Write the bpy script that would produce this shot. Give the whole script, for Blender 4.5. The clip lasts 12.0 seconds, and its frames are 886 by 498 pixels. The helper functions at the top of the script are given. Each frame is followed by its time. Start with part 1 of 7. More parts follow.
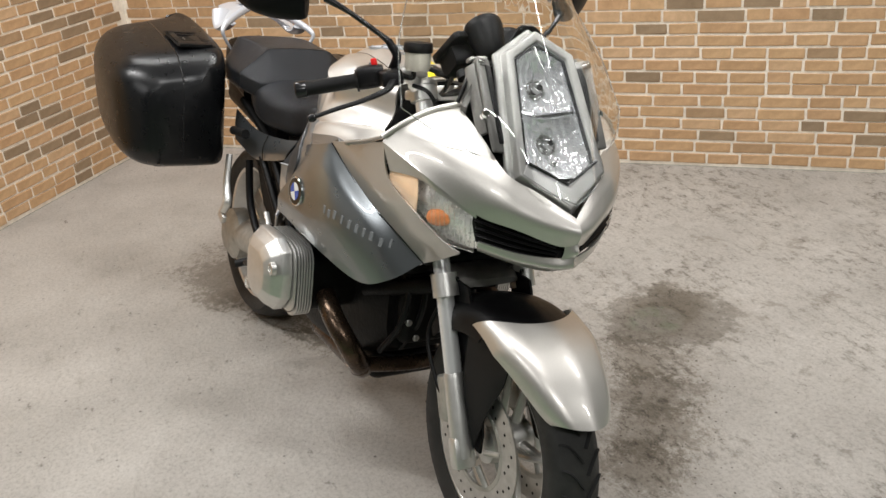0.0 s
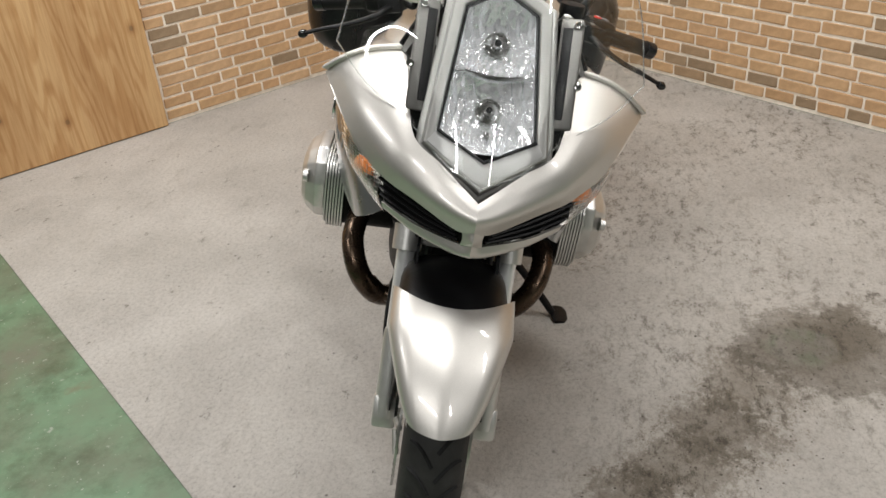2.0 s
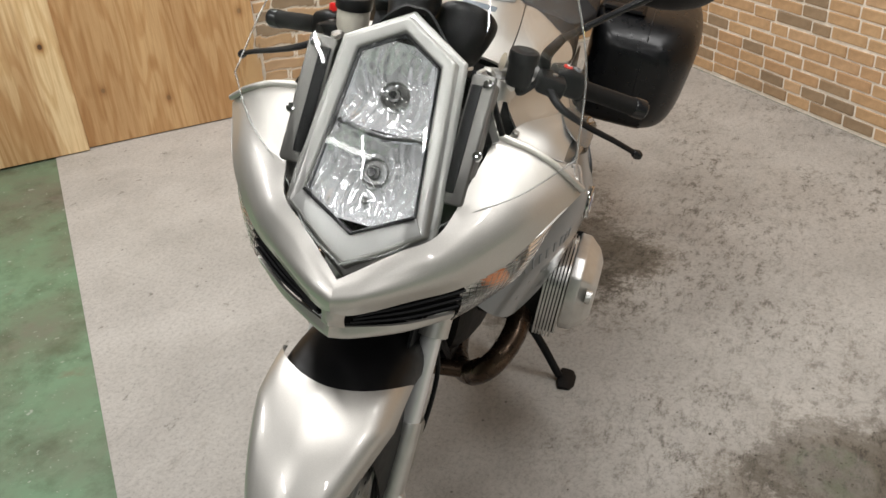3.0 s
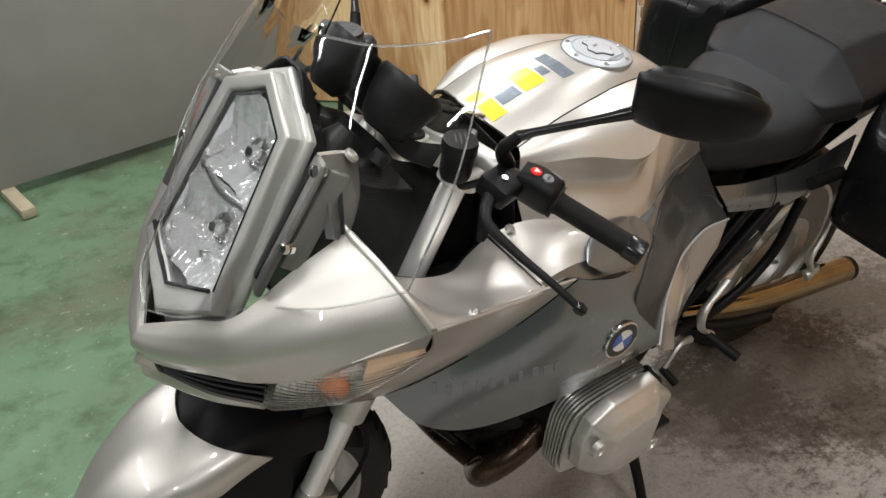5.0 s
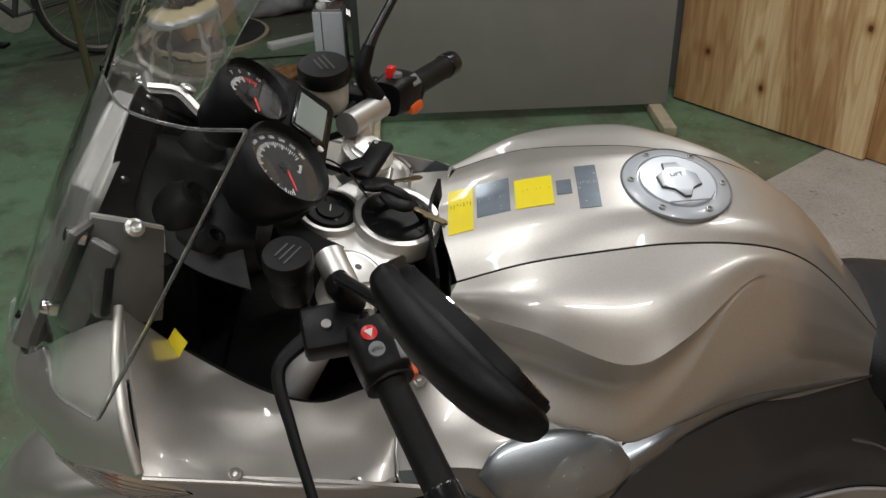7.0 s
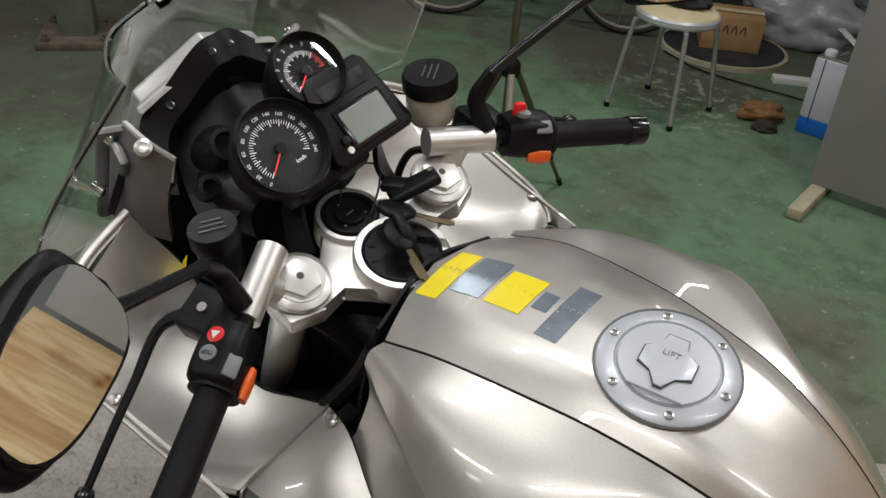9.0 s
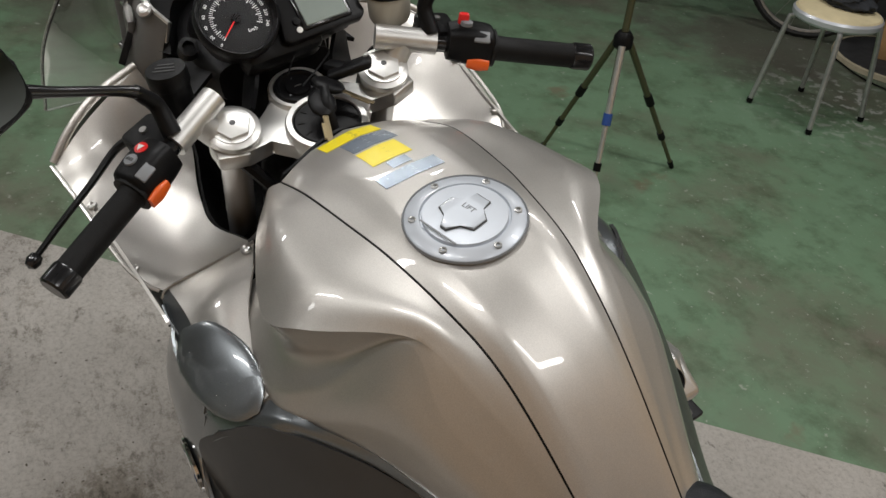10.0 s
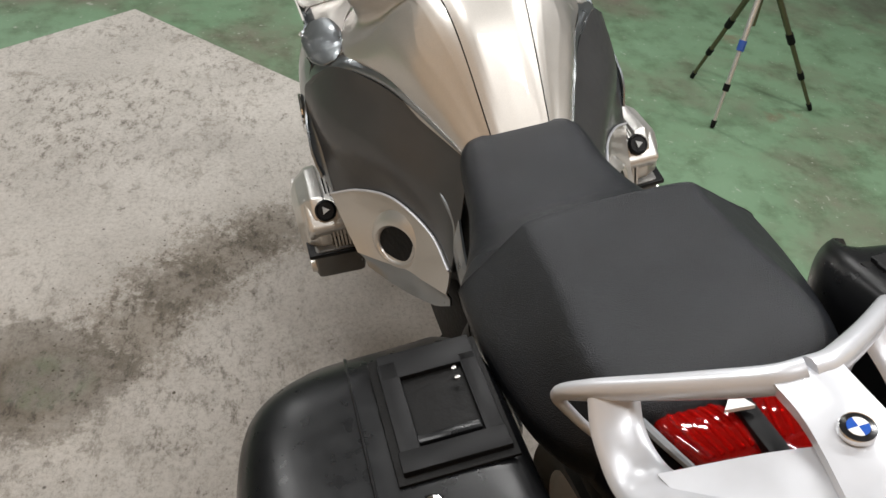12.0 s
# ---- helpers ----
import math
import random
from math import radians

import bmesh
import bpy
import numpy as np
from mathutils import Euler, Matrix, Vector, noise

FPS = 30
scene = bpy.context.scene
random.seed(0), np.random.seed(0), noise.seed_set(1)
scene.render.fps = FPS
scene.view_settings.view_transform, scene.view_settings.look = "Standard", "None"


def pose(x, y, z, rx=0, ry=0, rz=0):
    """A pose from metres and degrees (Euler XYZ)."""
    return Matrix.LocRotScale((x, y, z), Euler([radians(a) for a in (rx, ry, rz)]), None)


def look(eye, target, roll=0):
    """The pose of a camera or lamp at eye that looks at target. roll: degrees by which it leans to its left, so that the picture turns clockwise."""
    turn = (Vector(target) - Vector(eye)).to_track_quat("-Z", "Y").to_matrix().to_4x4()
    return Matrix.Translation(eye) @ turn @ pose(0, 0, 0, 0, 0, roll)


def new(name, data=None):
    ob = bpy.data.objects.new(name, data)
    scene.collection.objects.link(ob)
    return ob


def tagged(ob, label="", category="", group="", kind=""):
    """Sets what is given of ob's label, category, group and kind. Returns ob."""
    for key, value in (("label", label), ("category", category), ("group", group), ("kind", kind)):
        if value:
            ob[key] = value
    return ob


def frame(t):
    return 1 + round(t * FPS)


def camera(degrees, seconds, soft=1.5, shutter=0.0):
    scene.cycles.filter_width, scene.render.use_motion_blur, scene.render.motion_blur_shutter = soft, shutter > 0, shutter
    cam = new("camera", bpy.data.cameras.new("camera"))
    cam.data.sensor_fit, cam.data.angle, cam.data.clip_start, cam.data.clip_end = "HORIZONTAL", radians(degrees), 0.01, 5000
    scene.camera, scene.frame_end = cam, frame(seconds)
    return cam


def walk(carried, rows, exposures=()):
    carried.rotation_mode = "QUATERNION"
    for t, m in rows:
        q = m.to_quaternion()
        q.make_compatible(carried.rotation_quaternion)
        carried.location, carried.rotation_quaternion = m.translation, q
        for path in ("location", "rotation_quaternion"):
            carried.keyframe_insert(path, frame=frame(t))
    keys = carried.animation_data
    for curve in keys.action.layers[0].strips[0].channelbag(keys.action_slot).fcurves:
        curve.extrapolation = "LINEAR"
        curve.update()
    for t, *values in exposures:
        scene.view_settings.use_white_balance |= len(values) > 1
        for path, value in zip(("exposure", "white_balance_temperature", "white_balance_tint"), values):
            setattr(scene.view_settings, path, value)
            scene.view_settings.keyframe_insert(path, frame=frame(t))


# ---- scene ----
cam = camera(52.9, 12.0)
PATH = [
    (0, (2.378, -0.665, 1.587), (0.683, -0.039, 0.73), -5.2),
    (0.5, (2.357, -0.471, 1.576), (0.653, 0.068, 0.679), -3.0),
    (1, (2.323, -0.185, 1.565), (0.575, 0.029, 0.615), -5.3),
    (1.5, (2.333, 0.114, 1.567), (0.592, -0.007, 0.591), -4.6),
    (2, (2.29, 0.373, 1.557), (0.596, 0.007, 0.559), -5.3),
    (2.5, (2.085, 0.593, 1.541), (0.445, 0.04, 0.539), -3.5),
    (3, (1.887, 0.792, 1.544), (0.332, 0.029, 0.545), -4.4),
    (3.5, (1.706, 1.057, 1.566), (0.307, 0.006, 0.598), -3.1),
    (3.7, (1.632, 1.129, 1.568), (0.283, 0.003, 0.614), -3.7),
    (5.3, (0.882, 1.31, 1.548), (0.261, -0.316, 0.564), -2.9),
    (5.5, (0.785, 1.334, 1.551), (0.263, -0.337, 0.585), -2.3),
    (6, (0.619, 1.274, 1.526), (0.333, -0.433, 0.524), -1.5),
    (6.5, (0.414, 1.117, 1.538), (0.409, -0.618, 0.545), -0.3),
    (7, (0.226, 1.012, 1.529), (0.517, -0.675, 0.494), -1.7),
    (7.2, (0.131, 0.992, 1.529), (0.582, -0.664, 0.502), 0.1),
    (8.8, (-0.185, 0.657, 1.536), (1.016, -0.544, 0.479), 4.8),
    (9, (-0.187, 0.629, 1.533), (1.057, -0.52, 0.469), 5.1),
    (9.5, (-0.312, 0.548, 1.54), (1.087, -0.424, 0.492), 5.8),
    (10, (-0.536, 0.452, 1.526), (0.925, -0.337, 0.411), 6.6),
    (10.5, (-0.751, 0.441, 1.525), (0.758, -0.308, 0.448), 6.4),
    (11, (-0.97, 0.433, 1.529), (0.55, -0.221, 0.406), 5.3),
    (11.5, (-1.187, 0.372, 1.519), (0.382, -0.07, 0.362), 7.8),
    (12, (-1.373, 0.317, 1.524), (0.221, 0.025, 0.351), 7.3),
]
EXPOSURES = [(0, 0.08), (0.7, 0.07), (1.5, 0.0), (2.5, 0.0), (3.2, 0.05), (3.7, 0.07), (5.3, -0.08), (6.1, -0.12), (6.5, -0.42), (7.0, -0.98), (7.2, -1.0), (8.8, -0.8), (9.5, -0.76), (10.5, -0.72), (11.0, -0.15), (11.5, 0.3), (12, 0.08)]
walk(cam, [(t, look(eye, target, roll)) for t, eye, target, roll in PATH], EXPOSURES)

# ---- the room's frame: u along the border line, v across it ----
RU = Vector((0.665, 0.747, 0.0)).normalized()
RV = Vector((-0.747, 0.665, 0.0)).normalized()
ROOM_TURN = math.degrees(math.atan2(RU.y, RU.x))
WALL_A_U, WALL_B_V = -2.35, 1.985
PAD_U1, PAD_V0 = 2.374, -1.05
FAR_U, FAR_V, CEIL = 6.2, -6.4, 3.1


def room(u, v, z=0.0):
    return RU * u + RV * v + Vector((0, 0, z))


# ---- light: fluorescent tubes under the ceiling, and the dim air of the hall ----
world = bpy.data.worlds.new("hall_air")
scene.world = world
world.use_nodes = True
world.node_tree.nodes["Background"].inputs[0].default_value = (0.75, 0.82, 0.9, 1)
world.node_tree.nodes["Background"].inputs[1].default_value = 0.04
TUBES = [(-1.3, 0.9, 20), (-1.3, -0.75, 46), (0.9, 0.9, 26), (0.9, -0.75, 30), (2.9, 0.6, 26),
         (-0.6, -3.0, 30), (2.2, -3.0, 36), (4.6, -1.2, 34)]
for u, v, watts in TUBES:
    lamp = bpy.data.lights.new("tube_light", "AREA")
    lamp.shape, lamp.size, lamp.size_y = "RECTANGLE", 1.2, 0.09
    lamp.energy, lamp.color = watts * 1.07, (1.0, 0.99, 0.98)
    new("tube_light", lamp).matrix_world = Matrix.Translation(room(u, v, CEIL - 0.13)) @ pose(0, 0, 0, 0, 0, ROOM_TURN)


# ---- materials ----
def nodes_of(name):
    m = bpy.data.materials.new(name)
    m.use_nodes = True
    nt = m.node_tree
    return m, nt, nt.nodes["Principled BSDF"]


def add(nt, kind, **values):
    n = nt.nodes.new(kind)
    for key, value in values.items():
        n.inputs[key].default_value = value
    return n


def ramp(nt, source, stops):
    r = nt.nodes.new("ShaderNodeValToRGB")
    while len(r.color_ramp.elements) < len(stops):
        r.color_ramp.elements.new(0.5)
    for e, (at, col) in zip(r.color_ramp.elements, stops):
        e.position, e.color = at, (*col, 1)
    nt.links.new(source, r.inputs[0])
    return r.outputs[0]


def mix(nt, fac, a, b, blend="MIX"):
    n = nt.nodes.new("ShaderNodeMix")
    n.data_type, n.blend_type = "RGBA", blend
    for sock, value in ((n.inputs[0], fac), (n.inputs[6], a), (n.inputs[7], b)):
        if isinstance(value, (int, float)):
            sock.default_value = value
        elif isinstance(value, tuple):
            sock.default_value = (*value, 1)
        else:
            nt.links.new(value, sock)
    return n.outputs[2]


def calc(nt, op, a, b=0.0, c=0.0):
    n = nt.nodes.new("ShaderNodeMath")
    n.operation = op
    for sock, value in zip(n.inputs, (a, b, c)):
        if isinstance(value, (int, float)):
            sock.default_value = value
        else:
            nt.links.new(value, sock)
    return n.outputs[0]


def noise_of(nt, scale, detail=4.0, rough=0.55, where=None, stretch=None):
    tc = nt.nodes.new("ShaderNodeTexCoord")
    src = where or tc.outputs["Object"]
    if stretch:
        mp = nt.nodes.new("ShaderNodeMapping")
        mp.inputs["Scale"].default_value = stretch
        nt.links.new(src, mp.inputs[0])
        src = mp.outputs[0]
    n = add(nt, "ShaderNodeTexNoise", Scale=scale, Detail=detail, Roughness=rough)
    nt.links.new(src, n.inputs["Vector"])
    return n.outputs["Fac"]


def bumped(nt, bsdf, height, strength, distance):
    b = add(nt, "ShaderNodeBump", Strength=strength, Distance=distance)
    nt.links.new(height, b.inputs["Height"])
    nt.links.new(b.outputs[0], bsdf.inputs["Normal"])


def plain(name, col, rough=0.5, metal=0.0, vary=0.12, scale=18.0, bump=0.0, grain=400.0, coat=0.0, rvary=0.1, spec=0.5):
    """A surface of one colour with soft variation, fine relief and uneven gloss."""
    m, nt, b = nodes_of(name)
    n1 = noise_of(nt, scale, 5.0)
    dark, light = tuple(c * (1 - vary) for c in col), tuple(min(1, c * (1 + vary)) for c in col)
    nt.links.new(ramp(nt, n1, [(0.3, dark), (0.7, light)]), b.inputs["Base Color"])
    b.inputs["Metallic"].default_value = metal
    b.inputs["Specular IOR Level"].default_value = spec
    n2 = noise_of(nt, scale * 3.1, 3.0)
    nt.links.new(calc(nt, "MULTIPLY_ADD", n2, rvary * 2, rough - rvary), b.inputs["Roughness"])
    if coat:
        b.inputs["Coat Weight"].default_value = coat
        b.inputs["Coat Roughness"].default_value = 0.06
    if bump:
        bumped(nt, b, noise_of(nt, grain, 2.0), bump, 0.002)
    return m


def flake_paint(name, col, metal, rough):
    """Metallic vehicle paint: flakes under a clear coat, with faint wipe marks."""
    m, nt, b = nodes_of(name)
    n1 = noise_of(nt, 900.0, 2.0)
    nt.links.new(ramp(nt, n1, [(0.35, tuple(c * 0.93 for c in col)), (0.65, tuple(min(1, c * 1.06) for c in col))]), b.inputs["Base Color"])
    b.inputs["Metallic"].default_value = metal
    nt.links.new(calc(nt, "MULTIPLY_ADD", noise_of(nt, 30.0, 5.0), 0.1, rough - 0.05), b.inputs["Roughness"])
    b.inputs["Coat Weight"].default_value = 0.8
    b.inputs["Coat Roughness"].default_value = 0.025
    return m


SILVER = flake_paint("silver_paint", (0.58, 0.557, 0.522), 0.78, 0.41)
GREY = flake_paint("blue_grey_paint", (0.225, 0.242, 0.254), 0.84, 0.29)
KNEE = plain("dark_grey_paint", (0.072, 0.073, 0.075), 0.36, 0.45, 0.06, 16, 0.04, 700, coat=0.2)
BLACK = plain("black_plastic", (0.005, 0.005, 0.0055), 0.40, 0, 0.2, 25, 0.15, 900, spec=0.18)
GLOSSB = plain("gloss_black", (0.012, 0.012, 0.013), 0.18, 0, 0.2, 20)
RUBBER = plain("grip_rubber", (0.006, 0.006, 0.006), 0.55, 0, 0.2, 40, 0.3, 600, spec=0.24)
TYRE = plain("tyre_rubber", (0.024, 0.0235, 0.0225), 0.6, 0, 0.3, 25, 0.25, 300, spec=0.3)
GROOVE = plain("tread_groove", (0.003, 0.003, 0.003), 0.9, 0, 0.2, 25)
VINYL = plain("seat_vinyl", (0.0122, 0.0137, 0.0165), 0.34, 0, 0.2, 14, 0.6, 750, spec=0.30)
CASE = plain("case_plastic", (0.0045, 0.0048, 0.0055), 0.30, 0, 0.15, 14, 0.05, 500, spec=0.34)
ALU = plain("cast_alloy", (0.66, 0.65, 0.625), 0.40, 0.85, 0.06, 40, 0.03, 300, rvary=0.05)
ALUD = plain("rough_alloy", (0.42, 0.41, 0.38), 0.5, 0.7, 0.18, 30, 0.3, 350)
CHROME = plain("chrome", (0.82, 0.82, 0.82), 0.1, 1.0, 0.03, 20, rvary=0.05)
FORK = plain("polished_alloy", (0.86, 0.86, 0.86), 0.24, 0.5, 0.03, 20, rvary=0.04)
STEEL = plain("steel", (0.5, 0.49, 0.47), 0.32, 0.9, 0.12, 50)
WHITEP = plain("silver_white_paint", (0.60, 0.615, 0.65), 0.36, 0.35, 0.04, 20, coat=0.4)
HEADER = plain("heat_tinted_pipe", (0.075, 0.050, 0.034), 0.28, 0.85, 0.4, 16)
BRASS = plain("brass_key", (0.24, 0.19, 0.11), 0.30, 0.9, 0.15, 14)
# muffler chrome; the golden reflection on it is put into the base colour
TAILPIPE = plain("gold_tinted_chrome", (0.36, 0.27, 0.15), 0.10, 1.0, 0.25, 7, rvary=0.05)
ENGINE = plain("engine_black", (0.005, 0.0048, 0.0046), 0.5, 0.0, 0.4, 22, 0.5, 120, spec=0.14)
REDP = plain("red_plastic", (0.75, 0.02, 0.02), 0.3, 0, 0.05)
ORANGE = plain("orange_plastic", (0.85, 0.13, 0.015), 0.35, 0, 0.06)
GREYP = plain("grey_plastic", (0.20, 0.21, 0.22), 0.45, 0, 0.05)
YELLOW = plain("yellow_sticker", (0.88, 0.72, 0.02), 0.35, 0, 0.03, coat=0.3)
FOIL = plain("silver_sticker", (0.33, 0.385, 0.45), 0.24, 0.6, 0.15, 40)
INK = plain("sticker_ink", (0.05, 0.05, 0.05), 0.5, 0, 0.1)
INKG = plain("pale_ink", (0.40, 0.41, 0.41), 0.5, 0, 0.1)
WHITE = plain("white_marking", (0.8, 0.8, 0.78), 0.45, 0, 0.03)
BADGEB = plain("badge_blue", (0.02, 0.09, 0.42), 0.2, 0, 0.04, coat=0.6)
DIAL = plain("dial_face", (0.010, 0.010, 0.011), 0.5, 0, 0.1, spec=0.15)
LCD = plain("display_face", (0.24, 0.28, 0.26), 0.2, 0, 0.05)
CAPW = plain("filler_cap", (0.52, 0.555, 0.60), 0.4, 0.25, 0.04, coat=0.3)
TANKW = plain("cloudy_reservoir", (0.42, 0.40, 0.34), 0.4, 0, 0.1)
FIXT = plain("lamp_housing", (0.75, 0.75, 0.73), 0.4, 0, 0.05)
BLUEP = plain("blue_clamp", (0.03, 0.08, 0.3), 0.4, 0, 0.08)
OLIVE = plain("olive_tube", (0.10, 0.10, 0.055), 0.38, 0.5, 0.1)
CREAM = plain("worn_cream_vinyl", (0.68, 0.58, 0.36), 0.5, 0, 0.12, 12)
GREYSTEEL = plain("stool_tube", (0.42, 0.42, 0.41), 0.4, 0.6, 0.15, 30)
CLOTH = plain("dark_cloth", (0.02, 0.022, 0.026), 0.9, 0, 0.3, 30, 0.6, 200)
CARD = plain("cardboard", (0.42, 0.25, 0.11), 0.8, 0, 0.18, 9, 0.2, 60)
GRIT = plain("dark_grit", (0.11, 0.095, 0.075), 0.85, 0, 0.4, 60)
TINW = plain("tin_white", (0.74, 0.74, 0.82), 0.35, 0.1, 0.05)
TINB = plain("tin_blue", (0.01, 0.17, 0.66), 0.35, 0.1, 0.06)
GLOVE = plain("leather_glove", (0.25, 0.13, 0.05), 0.85, 0, 0.35, 25, 0.5, 90)
GLOVED = plain("dark_glove", (0.05, 0.042, 0.035), 0.85, 0, 0.3, 25, 0.5, 90)
REDM = plain("red_cabinet", (0.48, 0.03, 0.02), 0.42, 0, 0.15, 6)
BOARD = plain("grey_board", (0.245, 0.24, 0.225), 0.6, 0, 0.06, 5, 0.1, 80)
DARKM = plain("dark_machine", (0.04, 0.04, 0.042), 0.6, 0.3, 0.4, 8)
CABLE = plain("grey_cable", (0.13, 0.16, 0.16), 0.55, 0, 0.2, 20)
TIMBER = plain("old_timber", (0.42, 0.37, 0.26), 0.8, 0, 0.2, 12, 0.3, 80)
COLUMN = plain("green_column", (0.14, 0.17, 0.13), 0.6, 0, 0.25, 6)
RUSTY = plain("rusty_plate", (0.13, 0.105, 0.08), 0.8, 0.2, 0.35, 14, 0.4, 60)
FOAM = plain("white_bar", (0.75, 0.75, 0.74), 0.6, 0, 0.06)
CEILM = plain("ceiling_board", (0.16, 0.16, 0.155), 0.85, 0, 0.06, 2)
HALLW = plain("hall_wall", (0.20, 0.21, 0.20), 0.8, 0, 0.12, 2)
MORTAR = plain("mortar", (0.90, 0.82, 0.70), 0.9, 0, 0.12, 30, 0.4, 200)


def glass(name, col, rough, ior, alpha_like):
    m, nt, b = nodes_of(name)
    b.inputs["Base Color"].default_value = (*col, 1)
    nt.links.new(calc(nt, "MULTIPLY_ADD", noise_of(nt, 12.0), 0.03, rough), b.inputs["Roughness"])
    b.inputs["IOR"].default_value = ior
    b.inputs["Transmission Weight"].default_value = alpha_like
    if name == "clear_screen":
        bumped(nt, b, noise_of(nt, 9.0, 2.0), 0.05, 0.01)
    return m


SCREEN = glass("clear_screen", (0.97, 0.98, 0.97), 0.0, 1.45, 1.0)
EDGE = glass("screen_rim", (0.94, 0.97, 0.96), 0.05, 1.45, 0.92)
FILM = glass("clear_film", (0.98, 0.98, 0.98), 0.03, 1.12, 1.0)
LENS = glass("clear_lens", (0.97, 0.97, 0.97), 0.0, 1.45, 1.0)
REDLENS = glass("red_lens", (0.75, 0.008, 0.006), 0.03, 1.5, 0.75)
AMBER = plain("amber_bulb", (0.58, 0.17, 0.035), 0.3, 0, 0.2, 60, coat=0.6)
MIRROR = plain("mirror_glass", (0.88, 0.9, 0.9), 0.02, 1.0, 0.01, 8, rvary=0.012)
LAMPIN = plain("lamp_inside", (0.86, 0.86, 0.85), 0.28, 0.55, 0.04, 20)
PEACH = plain("peach_reflector", (0.74, 0.54, 0.36), 0.35, 0.3, 0.08, 40, coat=0.6)
REFLECT = plain("reflector_chrome", (0.85, 0.86, 0.88), 0.09, 1.0, 0.02, 20, rvary=0.03)


def broken(name, col, metal, rough, scale, strength, trans=0.0):
    """A moulded surface whose facets or ribs scatter the reflections."""
    m, nt, b = nodes_of(name)
    b.inputs["Base Color"].default_value = (*col, 1)
    b.inputs["Metallic"].default_value, b.inputs["Roughness"].default_value = metal, rough
    b.inputs["Transmission Weight"].default_value = trans
    ob = nt.nodes.new("ShaderNodeTexCoord").outputs["Object"]
    if trans:
        wv = add(nt, "ShaderNodeTexWave", Scale=scale, Distortion=0.5)
        wv.bands_direction = "Z"
        nt.links.new(ob, wv.inputs["Vector"])
        h = wv.outputs["Fac"]
    else:
        vo = add(nt, "ShaderNodeTexVoronoi", Scale=scale)
        nt.links.new(ob, vo.inputs["Vector"])
        h = vo.outputs["Distance"]
    bumped(nt, b, h, strength, 0.004)
    return m


FACETS = plain("faceted_chrome", (0.95, 0.965, 0.99), 0.10, 0.88, 0.02, 20, rvary=0.03)
FRAMEP = plain("satin_grey_paint", (0.27, 0.267, 0.255), 0.36, 0.5, 0.04, 20, coat=0.25)
BRKT = plain("bracket_grey", (0.115, 0.112, 0.105), 0.42, 0.5, 0.08, 20, 0.1, 300)
INFILL = plain("infill_grey", (0.29, 0.288, 0.28), 0.42, 0.2, 0.05)
RIBBED = broken("ribbed_lens", (0.98, 0.97, 0.95), 0.0, 0.02, 45.0, 0.12, 1.0)


